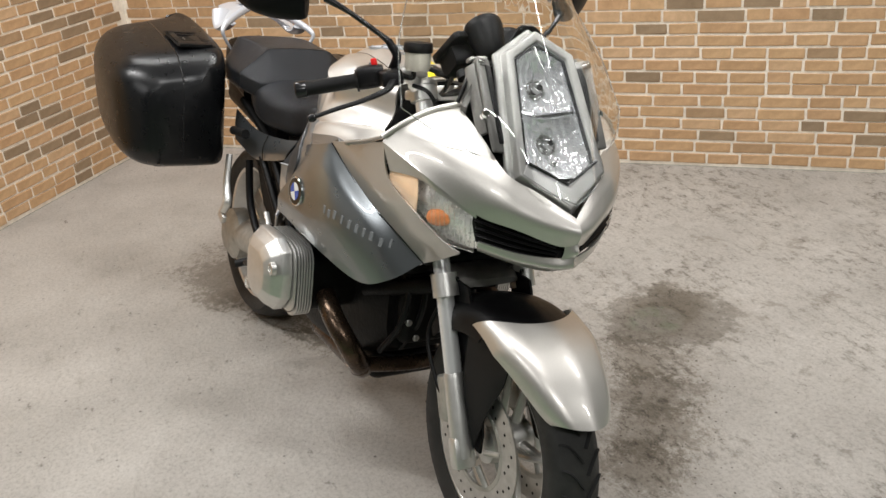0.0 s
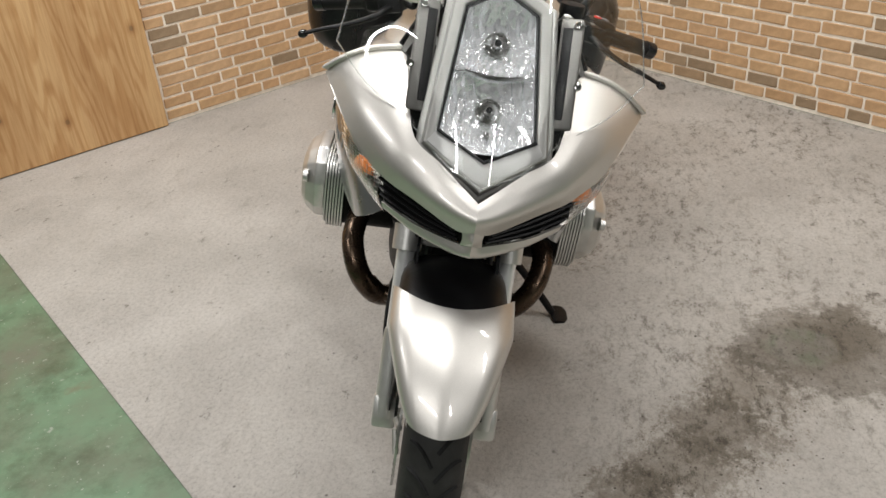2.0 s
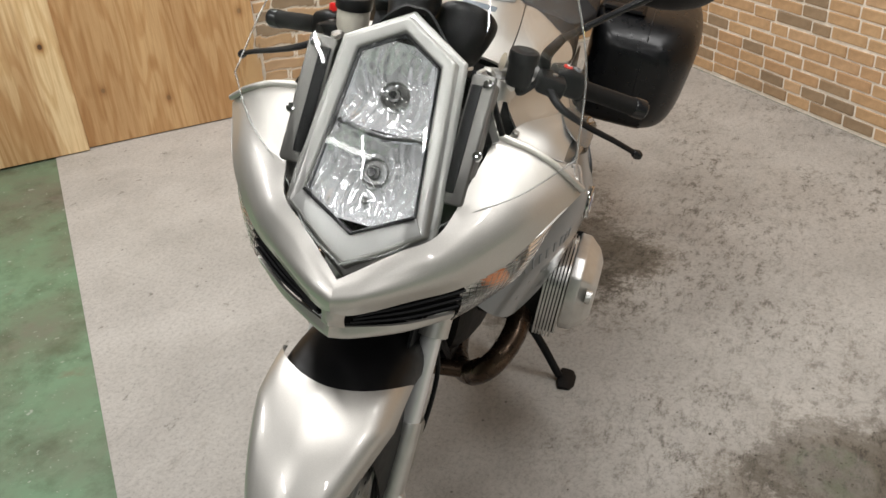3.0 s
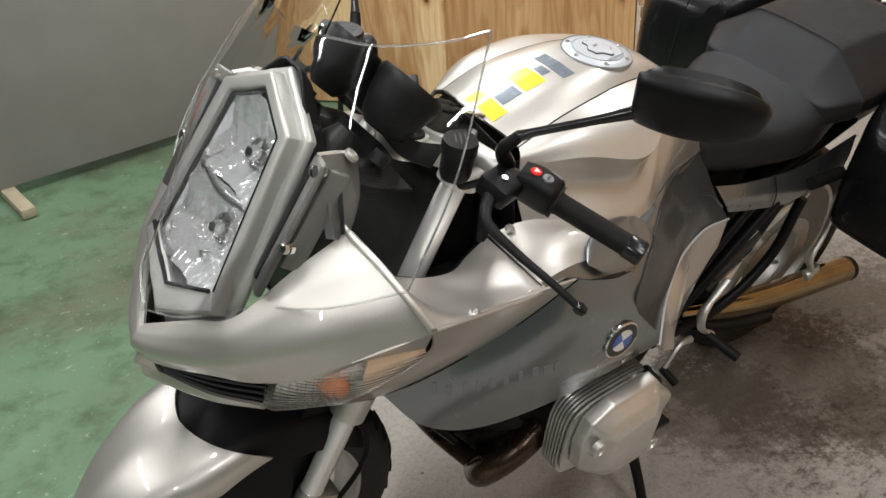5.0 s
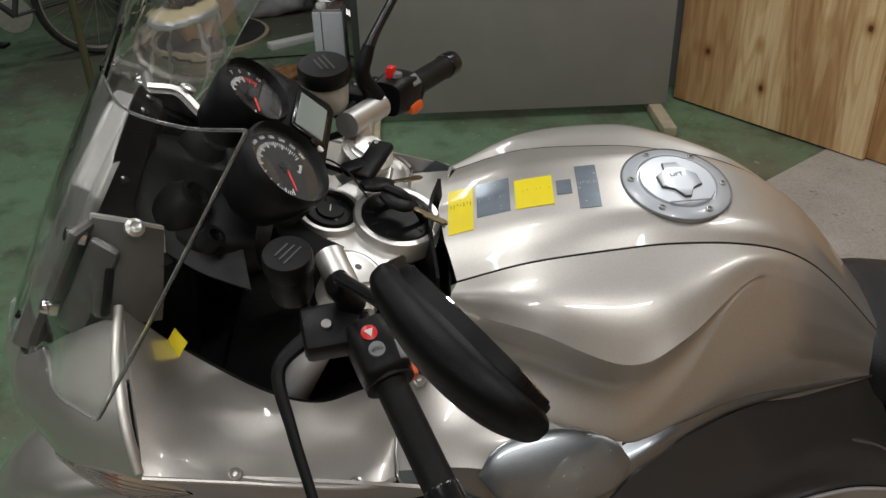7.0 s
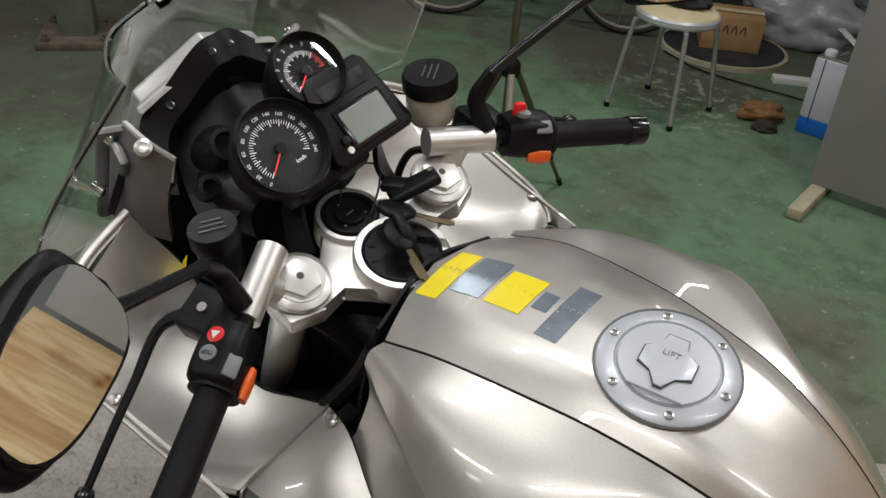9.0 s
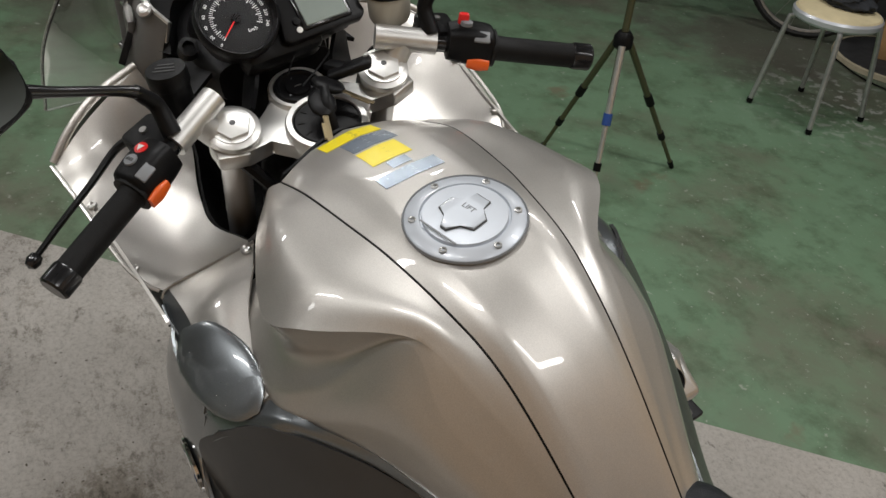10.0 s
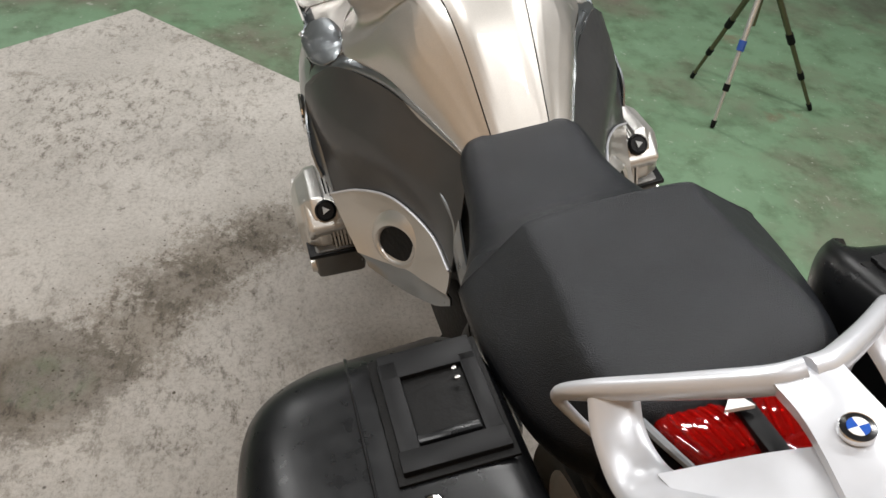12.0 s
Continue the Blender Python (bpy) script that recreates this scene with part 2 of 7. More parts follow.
def concrete():
    """Pale worn concrete with oil stains and scuffs, and shade painted under the motorcycle."""
    m, nt, b = nodes_of("concrete")
    tc = nt.nodes.new("ShaderNodeTexCoord")
    ob = tc.outputs["Object"]
    base = ramp(nt, noise_of(nt, 2.2, 7.0, 0.65, ob), [(0.28, (0.44, 0.414, 0.380)), (0.55, (0.57, 0.540, 0.500)), (0.78, (0.635, 0.604, 0.563))])
    cloud = ramp(nt, noise_of(nt, 0.9, 5.0, 0.6, ob), [(0.3, (0.86, 0.855, 0.84)), (0.65, (1, 1, 1))])
    base = mix(nt, 1.0, base, cloud, "MULTIPLY")
    speck = ramp(nt, noise_of(nt, 75.0, 9.0, 0.88, ob), [(0.38, (0.40, 0.39, 0.37)), (0.47, (0.84, 0.83, 0.82)), (0.56, (1.03, 1.03, 1.03))])
    col = mix(nt, 0.65, base, speck, "MULTIPLY")
    scuff = ramp(nt, noise_of(nt, 8.5, 9.0, 0.78, ob, (1.0, 1.6, 1.0)), [(0.345, (0.26, 0.24, 0.215)), (0.395, (1, 1, 1))])
    col = mix(nt, 0.75, col, scuff, "MULTIPLY")
    smear = ramp(nt, noise_of(nt, 3.6, 9.0, 0.78, ob, (1.0, 2.2, 1.0)), [(0.34, (0.66, 0.635, 0.60)), (0.42, (1, 1, 1))])
    col = mix(nt, 0.55, col, smear, "MULTIPLY")
    pits = add(nt, "ShaderNodeTexVoronoi", Scale=11.0)
    nt.links.new(ob, pits.inputs["Vector"])
    pitc = ramp(nt, pits.outputs["Distance"], [(0.025, (0.12, 0.11, 0.10)), (0.06, (1, 1, 1))])
    col = mix(nt, 0.8, col, pitc, "MULTIPLY")
    flake = ramp(nt, noise_of(nt, 15.0, 10.0, 0.86, ob, (1.0, 1.7, 1.0)), [(0.415, (0.30, 0.285, 0.26)), (0.452, (0.70, 0.685, 0.66)), (0.50, (1, 1, 1))])
    worn = ramp(nt, noise_of(nt, 1.5, 4.0, 0.6, ob), [(0.40, (0.15, 0.15, 0.15)), (0.56, (0.95, 0.95, 0.95))])
    split = nt.nodes.new("ShaderNodeSeparateXYZ")
    nt.links.new(ob, split.inputs[0])
    gritty = ramp(nt, calc(nt, "ADD", split.outputs["Y"], calc(nt, "MULTIPLY_ADD", noise_of(nt, 1.2, 4.0, 0.6, ob), 1.2, -0.6)), [(0.0, (0.12, 0.12, 0.12)), (0.38, (1, 1, 1))])
    col = mix(nt, calc(nt, "MULTIPLY", worn, gritty), col, mix(nt, 1.0, col, flake, "MULTIPLY"))
    scab_edge = ramp(nt, noise_of(nt, 5.0, 12.0, 0.78, ob), [(0.395, (0.50, 0.47, 0.43)), (0.415, (0.82, 0.80, 0.77)), (0.43, (1, 1, 1))])
    col = mix(nt, calc(nt, "MULTIPLY", gritty, 0.5), col, scab_edge, "MULTIPLY")
    warp = noise_of(nt, 4.0, 6.0, 0.7, ob)
    crumb = noise_of(nt, 34.0, 10.0, 0.88, ob)
    # oil stains: place, reach, depth and how crumbled their edge is
    stains = ((0.17, 0.95, 0.33, 0.60, 0.8), (0.10, 1.00, 0.18, 0.78, 0.5), (0.34, 0.74, 0.20, 0.72, 2.4), (0.50, 0.65, 0.19, 0.70, 2.8), (0.66, 0.56, 0.19, 0.70, 3.0), (0.79, 0.44, 0.16, 0.70, 3.0),
              (-0.66, 0.25, 0.20, 0.74, 2.4),
              # oil stains under the motorcycle, deepened so they also hold its painted shade
              (-0.62, 0.0, 0.45, 0.60, 2.2), (-1.0, -0.25, 0.42, 0.62, 2.4), (-0.38, 0.02, 0.34, 0.62, 2.2))
    for x, y, r, deep, torn in stains:
        d = nt.nodes.new("ShaderNodeVectorMath")
        d.operation = "DISTANCE"
        nt.links.new(ob, d.inputs[0])
        d.inputs[1].default_value = (x, y, 0)
        e = calc(nt, "ADD", calc(nt, "DIVIDE", d.outputs["Value"], r), calc(nt, "MULTIPLY_ADD", warp, 1.6, -0.8))
        e = calc(nt, "ADD", e, calc(nt, "MULTIPLY_ADD", crumb, torn, -torn / 2))
        shade = ramp(nt, e, [(0.30, (deep * 0.82, deep * 0.78, deep * 0.72)), (0.62, (deep * 0.98, deep * 0.95, deep * 0.90)), (0.74, (0.96, 0.95, 0.94)), (1.05, (1, 1, 1))])
        col = mix(nt, 1.0, col, shade, "MULTIPLY")
    # the paler, greenish scab with a dark outline inside the large stain
    d = nt.nodes.new("ShaderNodeVectorMath")
    d.operation = "DISTANCE"
    nt.links.new(ob, d.inputs[0])
    d.inputs[1].default_value = (0.155, 0.905, 0)
    e = calc(nt, "ADD", calc(nt, "DIVIDE", d.outputs["Value"], 0.125), calc(nt, "MULTIPLY_ADD", warp, 0.9, -0.45))
    ring = ramp(nt, e, [(0.62, (1, 1, 1)), (0.80, (0.84, 0.82, 0.79)), (1.0, (1, 1, 1))])
    col = mix(nt, 0.8, col, ring, "MULTIPLY")
    scab = calc(nt, "MULTIPLY", calc(nt, "SUBTRACT", 1.0, ramp(nt, e, [(0.60, (0, 0, 0)), (0.82, (1, 1, 1))])), calc(nt, "MULTIPLY_ADD", crumb, 1.2, -0.32))
    col = mix(nt, scab, col, ramp(nt, noise_of(nt, 11.0, 5.0, 0.6, ob), [(0.45, (0.30, 0.285, 0.25)), (0.56, (0.17, 0.23, 0.14))]))
    nt.links.new(col, b.inputs["Base Color"])
    nt.links.new(calc(nt, "MULTIPLY_ADD", noise_of(nt, 9.0, 5.0, 0.6, ob), 0.3, 0.5), b.inputs["Roughness"])
    bumped(nt, b, noise_of(nt, 48.0, 10.0, 0.84, ob), 1.0, 0.007)
    return m


def green_floor():
    """Green floor paint, worn and dirty, with paint flecks."""
    m, nt, b = nodes_of("green_floor_paint")
    ob = nt.nodes.new("ShaderNodeTexCoord").outputs["Object"]
    base = ramp(nt, noise_of(nt, 1.1, 7.0, 0.62, ob), [(0.34, (0.15, 0.135, 0.105)), (0.43, (0.135, 0.17, 0.11)), (0.53, (0.138, 0.228, 0.136)), (0.74, (0.165, 0.268, 0.17))])
    dirt = ramp(nt, noise_of(nt, 6.0, 8.0, 0.7, ob), [(0.33, (0.45, 0.42, 0.36)), (0.52, (1, 1, 1))])
    col = mix(nt, 0.70, base, dirt, "MULTIPLY")
    warp = noise_of(nt, 2.4, 6.0, 0.7, ob)
    for x, y, r, deep in ((2.75, -3.05, 0.75, 0.85), (4.0, -0.5, 1.3, 0.75), (2.2, -4.1, 0.9, 0.8), (2.0, -3.1, 0.35, 0.6), (4.3, -2.4, 1.1, 0.7)):
        d = nt.nodes.new("ShaderNodeVectorMath")
        d.operation = "DISTANCE"
        nt.links.new(ob, d.inputs[0])
        d.inputs[1].default_value = (x, y, 0)
        e = calc(nt, "ADD", calc(nt, "DIVIDE", d.outputs["Value"], r), calc(nt, "MULTIPLY_ADD", warp, 1.8, -0.9))
        grime = calc(nt, "MULTIPLY", calc(nt, "SUBTRACT", 1.0, ramp(nt, e, [(0.45, (0, 0, 0)), (1.05, (1, 1, 1))])), deep)
        col = mix(nt, grime, col, (0.085, 0.08, 0.062))
    d = nt.nodes.new("ShaderNodeVectorMath")
    d.operation = "DISTANCE"
    nt.links.new(ob, d.inputs[0])
    d.inputs[1].default_value = (2.0, -2.85, 0)
    spill = calc(nt, "SUBTRACT", 1.0, ramp(nt, calc(nt, "DIVIDE", d.outputs["Value"], 0.55), [(0.3, (0, 0, 0)), (1.0, (1, 1, 1))]))
    spill = calc(nt, "MULTIPLY", calc(nt, "MULTIPLY", spill, ramp(nt, noise_of(nt, 16.0, 4.0, 0.6, ob), [(0.54, (0, 0, 0)), (0.60, (1, 1, 1))])), 0.6)
    col = mix(nt, spill, col, (0.45, 0.45, 0.42))
    fleck = calc(nt, "MULTIPLY", ramp(nt, noise_of(nt, 21.0, 4.0, 0.6, ob), [(0.665, (0, 0, 0)), (0.70, (1, 1, 1))]), 0.5)
    col = mix(nt, fleck, col, (0.42, 0.43, 0.38))
    tiny = calc(nt, "MULTIPLY", ramp(nt, noise_of(nt, 75.0, 3.0, 0.6, ob), [(0.68, (0, 0, 0)), (0.72, (1, 1, 1))]), 0.6)
    col = mix(nt, tiny, col, (0.45, 0.47, 0.42))
    red = calc(nt, "MULTIPLY", ramp(nt, noise_of(nt, 2.3, 5.0, 0.6, ob), [(0.66, (0, 0, 0)), (0.72, (1, 1, 1))]), 0.5)
    col = mix(nt, red, col, (0.16, 0.075, 0.05))
    nt.links.new(col, b.inputs["Base Color"])
    nt.links.new(calc(nt, "MULTIPLY_ADD", noise_of(nt, 7.0, 5.0, 0.6, ob), 0.35, 0.33), b.inputs["Roughness"])
    bumped(nt, b, noise_of(nt, 40.0, 7.0, 0.7, ob), 0.25, 0.003)
    return m


def brick_clay():
    m, nt, b = nodes_of("brick_clay")
    info = nt.nodes.new("ShaderNodeObjectInfo")
    geo = nt.nodes.new("ShaderNodeNewGeometry")
    rnd = calc(nt, "FRACT", calc(nt, "ADD", info.outputs["Random"], geo.outputs["Random Per Island"]))
    tone = ramp(nt, rnd, [(0.0, (0.32, 0.23, 0.145)), (0.15, (0.39, 0.28, 0.175)), (0.19, (0.565, 0.355, 0.19)), (0.5, (0.65, 0.425, 0.232)), (0.8, (0.595, 0.37, 0.20)), (1.0, (0.68, 0.46, 0.272))])
    grain = ramp(nt, noise_of(nt, 28.0, 6.0, 0.7), [(0.3, (0.72, 0.70, 0.66)), (0.65, (1, 1, 1))])
    soot = ramp(nt, noise_of(nt, 3.0, 5.0, 0.6), [(0.3, (0.72, 0.70, 0.66)), (0.6, (1, 1, 1))])
    nt.links.new(mix(nt, 0.8, mix(nt, 0.8, tone, grain, "MULTIPLY"), soot, "MULTIPLY"), b.inputs["Base Color"])
    b.inputs["Roughness"].default_value = 0.8
    bumped(nt, b, noise_of(nt, 90.0, 6.0, 0.7), 0.4, 0.003)
    return m


def plywood(name, warm, pale, edge, knots):
    """Rotary-cut softwood ply: upright wild grain and dark knots."""
    m, nt, b = nodes_of(name)
    ob = nt.nodes.new("ShaderNodeTexCoord").outputs["Object"]
    band = ramp(nt, noise_of(nt, 1.0, 4.0, 0.6, ob, (4.5, 4.5, 0.42)), [(0.5 - edge, warm), (0.5, tuple((p + w) / 2 for p, w in zip(pale, warm))), (0.5 + edge, pale)])
    swirl = noise_of(nt, 1.0, 3.0, 0.5, ob, (5.0, 5.0, 0.7))
    rings = calc(nt, "SINE", calc(nt, "MULTIPLY", swirl, 70.0))
    figure = ramp(nt, calc(nt, "MULTIPLY_ADD", rings, 0.5, 0.5), [(0.1, (0.80, 0.70, 0.58)), (0.6, (1, 1, 1))])
    fine = ramp(nt, noise_of(nt, 1.0, 7.0, 0.75, ob, (70.0, 70.0, 3.0)), [(0.34, (0.70, 0.60, 0.46)), (0.56, (1, 1, 1))])
    col = mix(nt, 0.7, mix(nt, 0.7, band, figure, "MULTIPLY"), fine, "MULTIPLY")
    kn = add(nt, "ShaderNodeTexVoronoi", Scale=1.0, Randomness=1.0)
    mp = nt.nodes.new("ShaderNodeMapping")
    mp.inputs["Scale"].default_value = (6.5, 6.5, 5.0)
    nt.links.new(ob, mp.inputs[0])
    nt.links.new(mp.outputs[0], kn.inputs["Vector"])
    col = mix(nt, knots, col, ramp(nt, kn.outputs["Distance"], [(0.050, (0.08, 0.04, 0.02)), (0.070, (0.50, 0.34, 0.21)), (0.15, (0.84, 0.76, 0.66)), (0.26, (1, 1, 1))]), "MULTIPLY")
    nt.links.new(col, b.inputs["Base Color"])
    b.inputs["Roughness"].default_value = 0.62
    bumped(nt, b, noise_of(nt, 1.0, 6.0, 0.7, ob, (80.0, 80.0, 4.0)), 0.25, 0.002)
    return m


CONCRETE, GREENF, BRICK = concrete(), green_floor(), brick_clay()
PLY1, PLY2 = plywood("plywood_pale", (0.56, 0.35, 0.17), (0.80, 0.60, 0.34), 0.045, 0.95), plywood("plywood_warm", (0.50, 0.30, 0.135), (0.60, 0.385, 0.185), 0.12, 0.55)


# ---- mesh helpers ----
V = Vector


def cr(points, s):
    """A smooth curve through points, s from 0 to 1."""
    n = len(points) - 1
    f = min(max(s, 0.0), 1.0) * n
    i = min(int(f), n - 1)
    t = f - i
    p1, p2 = V(points[i]), V(points[i + 1])
    p0 = V(points[i - 1]) if i > 0 else p1 * 2 - p2
    p3 = V(points[i + 2]) if i + 2 <= n else p2 * 2 - p1
    return 0.5 * (2 * p1 + (p2 - p0) * t + (2 * p0 - 5 * p1 + 4 * p2 - p3) * t * t + (3 * p1 - p0 - 3 * p2 + p3) * t ** 3)


def sheet(bm, rows, closed=False):
    """Faces over a grid of points."""
    vs = [[bm.verts.new(p) for p in r] for r in rows]
    for a, b in zip(vs, vs[1:]):
        n = len(a)
        for i in range(n if closed else n - 1):
            j = (i + 1) % n
            bm.faces.new((a[i], a[j], b[j], b[i]))
    return vs


def surf_rows(ctrl, nu=16, nv=12, warp=None):
    out = []
    for j in range(nv + 1):
        col = [cr([r[k] for r in ctrl], j / nv) for k in range(len(ctrl[0]))]
        row = [cr(col, i / nu) for i in range(nu + 1)]
        out.append([warp(p) for p in row] if warp else row)
    return out


def shell(rows, thick=0.004, inward=(0, 0, 0.6)):
    """A panel over a grid of points, with thickness towards the point inward."""
    bm = bmesh.new()
    top = sheet(bm, rows)
    bm.normal_update()
    mid = top[len(top) // 2][len(top[0]) // 2]
    sign = 1 if mid.normal.dot(V(inward) - mid.co) > 0 else -1
    low = [[bm.verts.new(v.co + v.normal * thick * sign) for v in r] for r in top]
    for a, b in zip(low, low[1:]):
        for i in range(len(a) - 1):
            bm.faces.new((a[i], b[i], b[i + 1], a[i + 1]))
    edge = top[0] + [r[-1] for r in top[1:]] + top[-1][-2::-1] + [r[0] for r in top[-2:0:-1]]
    edge2 = low[0] + [r[-1] for r in low[1:]] + low[-1][-2::-1] + [r[0] for r in low[-2:0:-1]]
    for i in range(len(edge)):
        j = (i + 1) % len(edge)
        bm.faces.new((edge[i], edge2[i], edge2[j], edge[j]))
    bmesh.ops.recalc_face_normals(bm, faces=bm.faces)
    return bm


def surf(ctrl, nu=16, nv=12, thick=0.004, warp=None, inward=(0, 0, 0.6)):
    """A curved panel through a few control rows."""
    return shell(surf_rows(ctrl, nu, nv, warp), thick, inward)


def creased(patches, nu, nvs):
    """Rows of a surface whose patches meet in crisp creases: each patch is a few control rows."""
    rows = []
    for ctrl, nv in zip(patches, nvs):
        got = surf_rows(ctrl, nu, nv)
        rows += got if not rows else got[1:]
    return rows


def tube(pts, r, n=12, steps=24, bm=None, smooth=True, flat=1.0):
    """A bent rod; r is a radius or a list of radii along it."""
    bm = bm or bmesh.new()
    radii = r if isinstance(r, (list, tuple)) else [r, r]
    if not smooth:
        steps = len(pts) - 1
    rings, side = [], None
    for k in range(steps + 1):
        s = k / steps
        p = cr(pts, s) if smooth else V(pts[k])
        q = (cr(pts, min(1, s + 0.01)) - cr(pts, max(0, s - 0.01))).normalized() if smooth else (V(pts[min(k + 1, steps)]) - V(pts[max(k - 1, 0)])).normalized()
        if side is None:
            side = q.orthogonal().normalized() if abs(q.z) > 0.95 else q.cross(V((0, 0, 1))).normalized()
        side = (side - q * side.dot(q)).normalized()
        up = q.cross(side)
        f = s * (len(radii) - 1)
        i = min(int(f), len(radii) - 2)
        rad = radii[i] + (radii[i + 1] - radii[i]) * (f - i)
        rings.append([p + (side * math.cos(a) + up * math.sin(a) * flat) * rad for a in (2 * math.pi * m / n for m in range(n))])
    vs = sheet(bm, rings, True)
    bm.faces.new(vs[0][::-1])
    bm.faces.new(vs[-1])
    bmesh.ops.recalc_face_normals(bm, faces=bm.faces)
    return bm


def lathe(profile, m=Matrix(), n=32, bm=None, arc=(0.0, 360.0)):
    """A turned shape about its own z; profile is (radius, height) pairs."""
    bm = bm or bmesh.new()
    full = arc[1] - arc[0] >= 359.9
    cols = n if full else n + 1
    rings = [[m @ V((r * math.cos(a), r * math.sin(a), h)) for a in (math.radians(arc[0] + (arc[1] - arc[0]) * k / n) for k in range(cols))] for r, h in profile]
    vs = sheet(bm, rings, full)
    widest = max(r for r, _h in profile)
    hoop = widest > 0.06 and min(r for r, _h in profile) > 0.55 * widest
    if full and not hoop:
        for ring, pr in ((vs[0], profile[0]), (vs[-1], profile[-1])):
            if pr[0] > 1e-5:
                bm.faces.new(ring)
    bmesh.ops.remove_doubles(bm, verts=bm.verts, dist=1e-6)
    bmesh.ops.recalc_face_normals(bm, faces=bm.faces)
    return bm


def block(size, m=Matrix(), bevel=0.003, seg=2, bm=None, taper=None):
    """A box with rounded edges."""
    b2 = bmesh.new()
    bmesh.ops.create_cube(b2, size=1.0)
    for v in b2.verts:
        k = 1.0
        if taper and v.co.z > 0:
            k = taper
        v.co = V((v.co.x * size[0] * k, v.co.y * size[1] * k, v.co.z * size[2]))
    if bevel:
        bmesh.ops.bevel(b2, geom=list(b2.edges), offset=bevel, segments=seg, profile=0.5, affect="EDGES")
    bmesh.ops.transform(b2, matrix=m, verts=b2.verts)
    if bm is None:
        return b2
    join(bm, b2)
    return bm


def join(bm, other):
    lookup = {v: bm.verts.new(v.co) for v in other.verts}
    for f in other.faces:
        bm.faces.new([lookup[v] for v in f.verts])
    other.free()
    return bm


def plate(outline, thick, m=Matrix(), bevel=0.0, bm=None):
    """A flat plate of the given (x, y) outline, its top at z = 0."""
    b2 = bmesh.new()
    top = [b2.verts.new((x, y, 0)) for x, y in outline]
    low = [b2.verts.new((x, y, -thick)) for x, y in outline]
    b2.faces.new(top)
    b2.faces.new(low[::-1])
    n = len(top)
    for i in range(n):
        b2.faces.new((top[i], low[i], low[(i + 1) % n], top[(i + 1) % n]))
    if bevel:
        bmesh.ops.bevel(b2, geom=list(b2.edges), offset=bevel, segments=2, profile=0.5, affect="EDGES")
    bmesh.ops.recalc_face_normals(b2, faces=b2.faces)
    bmesh.ops.transform(b2, matrix=m, verts=b2.verts)
    if bm is None:
        return b2
    return join(bm, b2)


def superloft(stations, n=32, power=2.6, warp=None):
    """A closed body from sections (x, y centre, z centre, half width, half height[, power])."""
    bm = bmesh.new()
    rings = []
    for st in stations:
        x, yc, zc, w, h = st[:5]
        e = 2.0 / (st[5] if len(st) > 5 else power)
        ring = []
        for k in range(n):
            a = 2 * math.pi * k / n
            c, s = math.cos(a), math.sin(a)
            p = V((x, yc + w * math.copysign(abs(c) ** e, c), zc + h * math.copysign(abs(s) ** e, s)))
            ring.append(warp(p) if warp else p)
        rings.append(ring)
    vs = sheet(bm, rings, True)
    bm.faces.new(vs[0])
    bm.faces.new(vs[-1])
    bmesh.ops.recalc_face_normals(bm, faces=bm.faces)
    return bm


def stations_smooth(keys, n):
    """More sections between a few: each column is carried smoothly."""
    out = []
    for k in range(n + 1):
        s = k / n
        a = cr([key[:3] for key in keys], s)
        b = cr([(key[3], key[4], key[5] if len(key) > 5 else 2.6) for key in keys], s)
        out.append((*a, *b))
    return out


def mirrored(bm):
    b2 = bm.copy()
    for v in b2.verts:
        v.co.y = -v.co.y
    bmesh.ops.reverse_faces(b2, faces=b2.faces)
    return b2


def part(name, bm, material, parent=None, label="", angle=38):
    me = bpy.data.meshes.new(name)
    bm.to_mesh(me)
    bm.free()
    me.materials.append(material)
    me.shade_smooth()
    me.set_sharp_from_angle(angle=radians(angle))
    ob = new(name, me)
    if parent:
        ob.parent = parent
    if label:
        ob["label"] = label
    return ob


def both(name, bm, material, parent, label="", wider=0.0):
    """The part on the left side and its mirror image on the right, which may stand out a little further."""
    b2 = mirrored(bm)
    for v in b2.verts:
        v.co.y -= wider * min(1.0, max(0.0, (-v.co.y - 0.08) / 0.12))
    return part(name, bm, material, parent, label), part(name, b2, material, parent, label)


def aim(at, direction, spin=0.0):
    """A frame at a point whose z runs along direction."""
    return Matrix.Translation(at) @ V(direction).to_track_quat("Z", "Y").to_matrix().to_4x4() @ Matrix.Rotation(radians(spin), 4, "Z")


def lettering(words, size, m, material, parent, depth=0.0006, name="lettering", align="CENTER"):
    cu = bpy.data.curves.new(name, "FONT")
    cu.body, cu.size, cu.extrude, cu.align_x, cu.align_y = words, size, depth, align, "CENTER"
    cu.resolution_u = 2
    tmp = bpy.data.objects.new(name, cu)
    scene.collection.objects.link(tmp)
    bpy.context.view_layer.update()
    me = bpy.data.meshes.new_from_object(tmp.evaluated_get(bpy.context.evaluated_depsgraph_get()))
    bpy.data.objects.remove(tmp)
    me.transform(m)
    me.materials.clear()
    me.materials.append(material)
    ob = new(name, me)
    ob.parent = parent
    return ob


def holder(name, m=Matrix(), **tags):
    ob = new(name)
    ob.matrix_world = m
    return tagged(ob, **tags)


# ---- the hall ----
def wall_box(name, u0, u1, v0, v1, z0, z1, material, bevel=0.0):
    m = Matrix.Translation(room((u0 + u1) / 2, (v0 + v1) / 2, (z0 + z1) / 2)) @ pose(0, 0, 0, 0, 0, ROOM_TURN)
    ob = part(name, block((u1 - u0, v1 - v0, z1 - z0), bevel=bevel), material)
    ob.matrix_world = m
    return ob


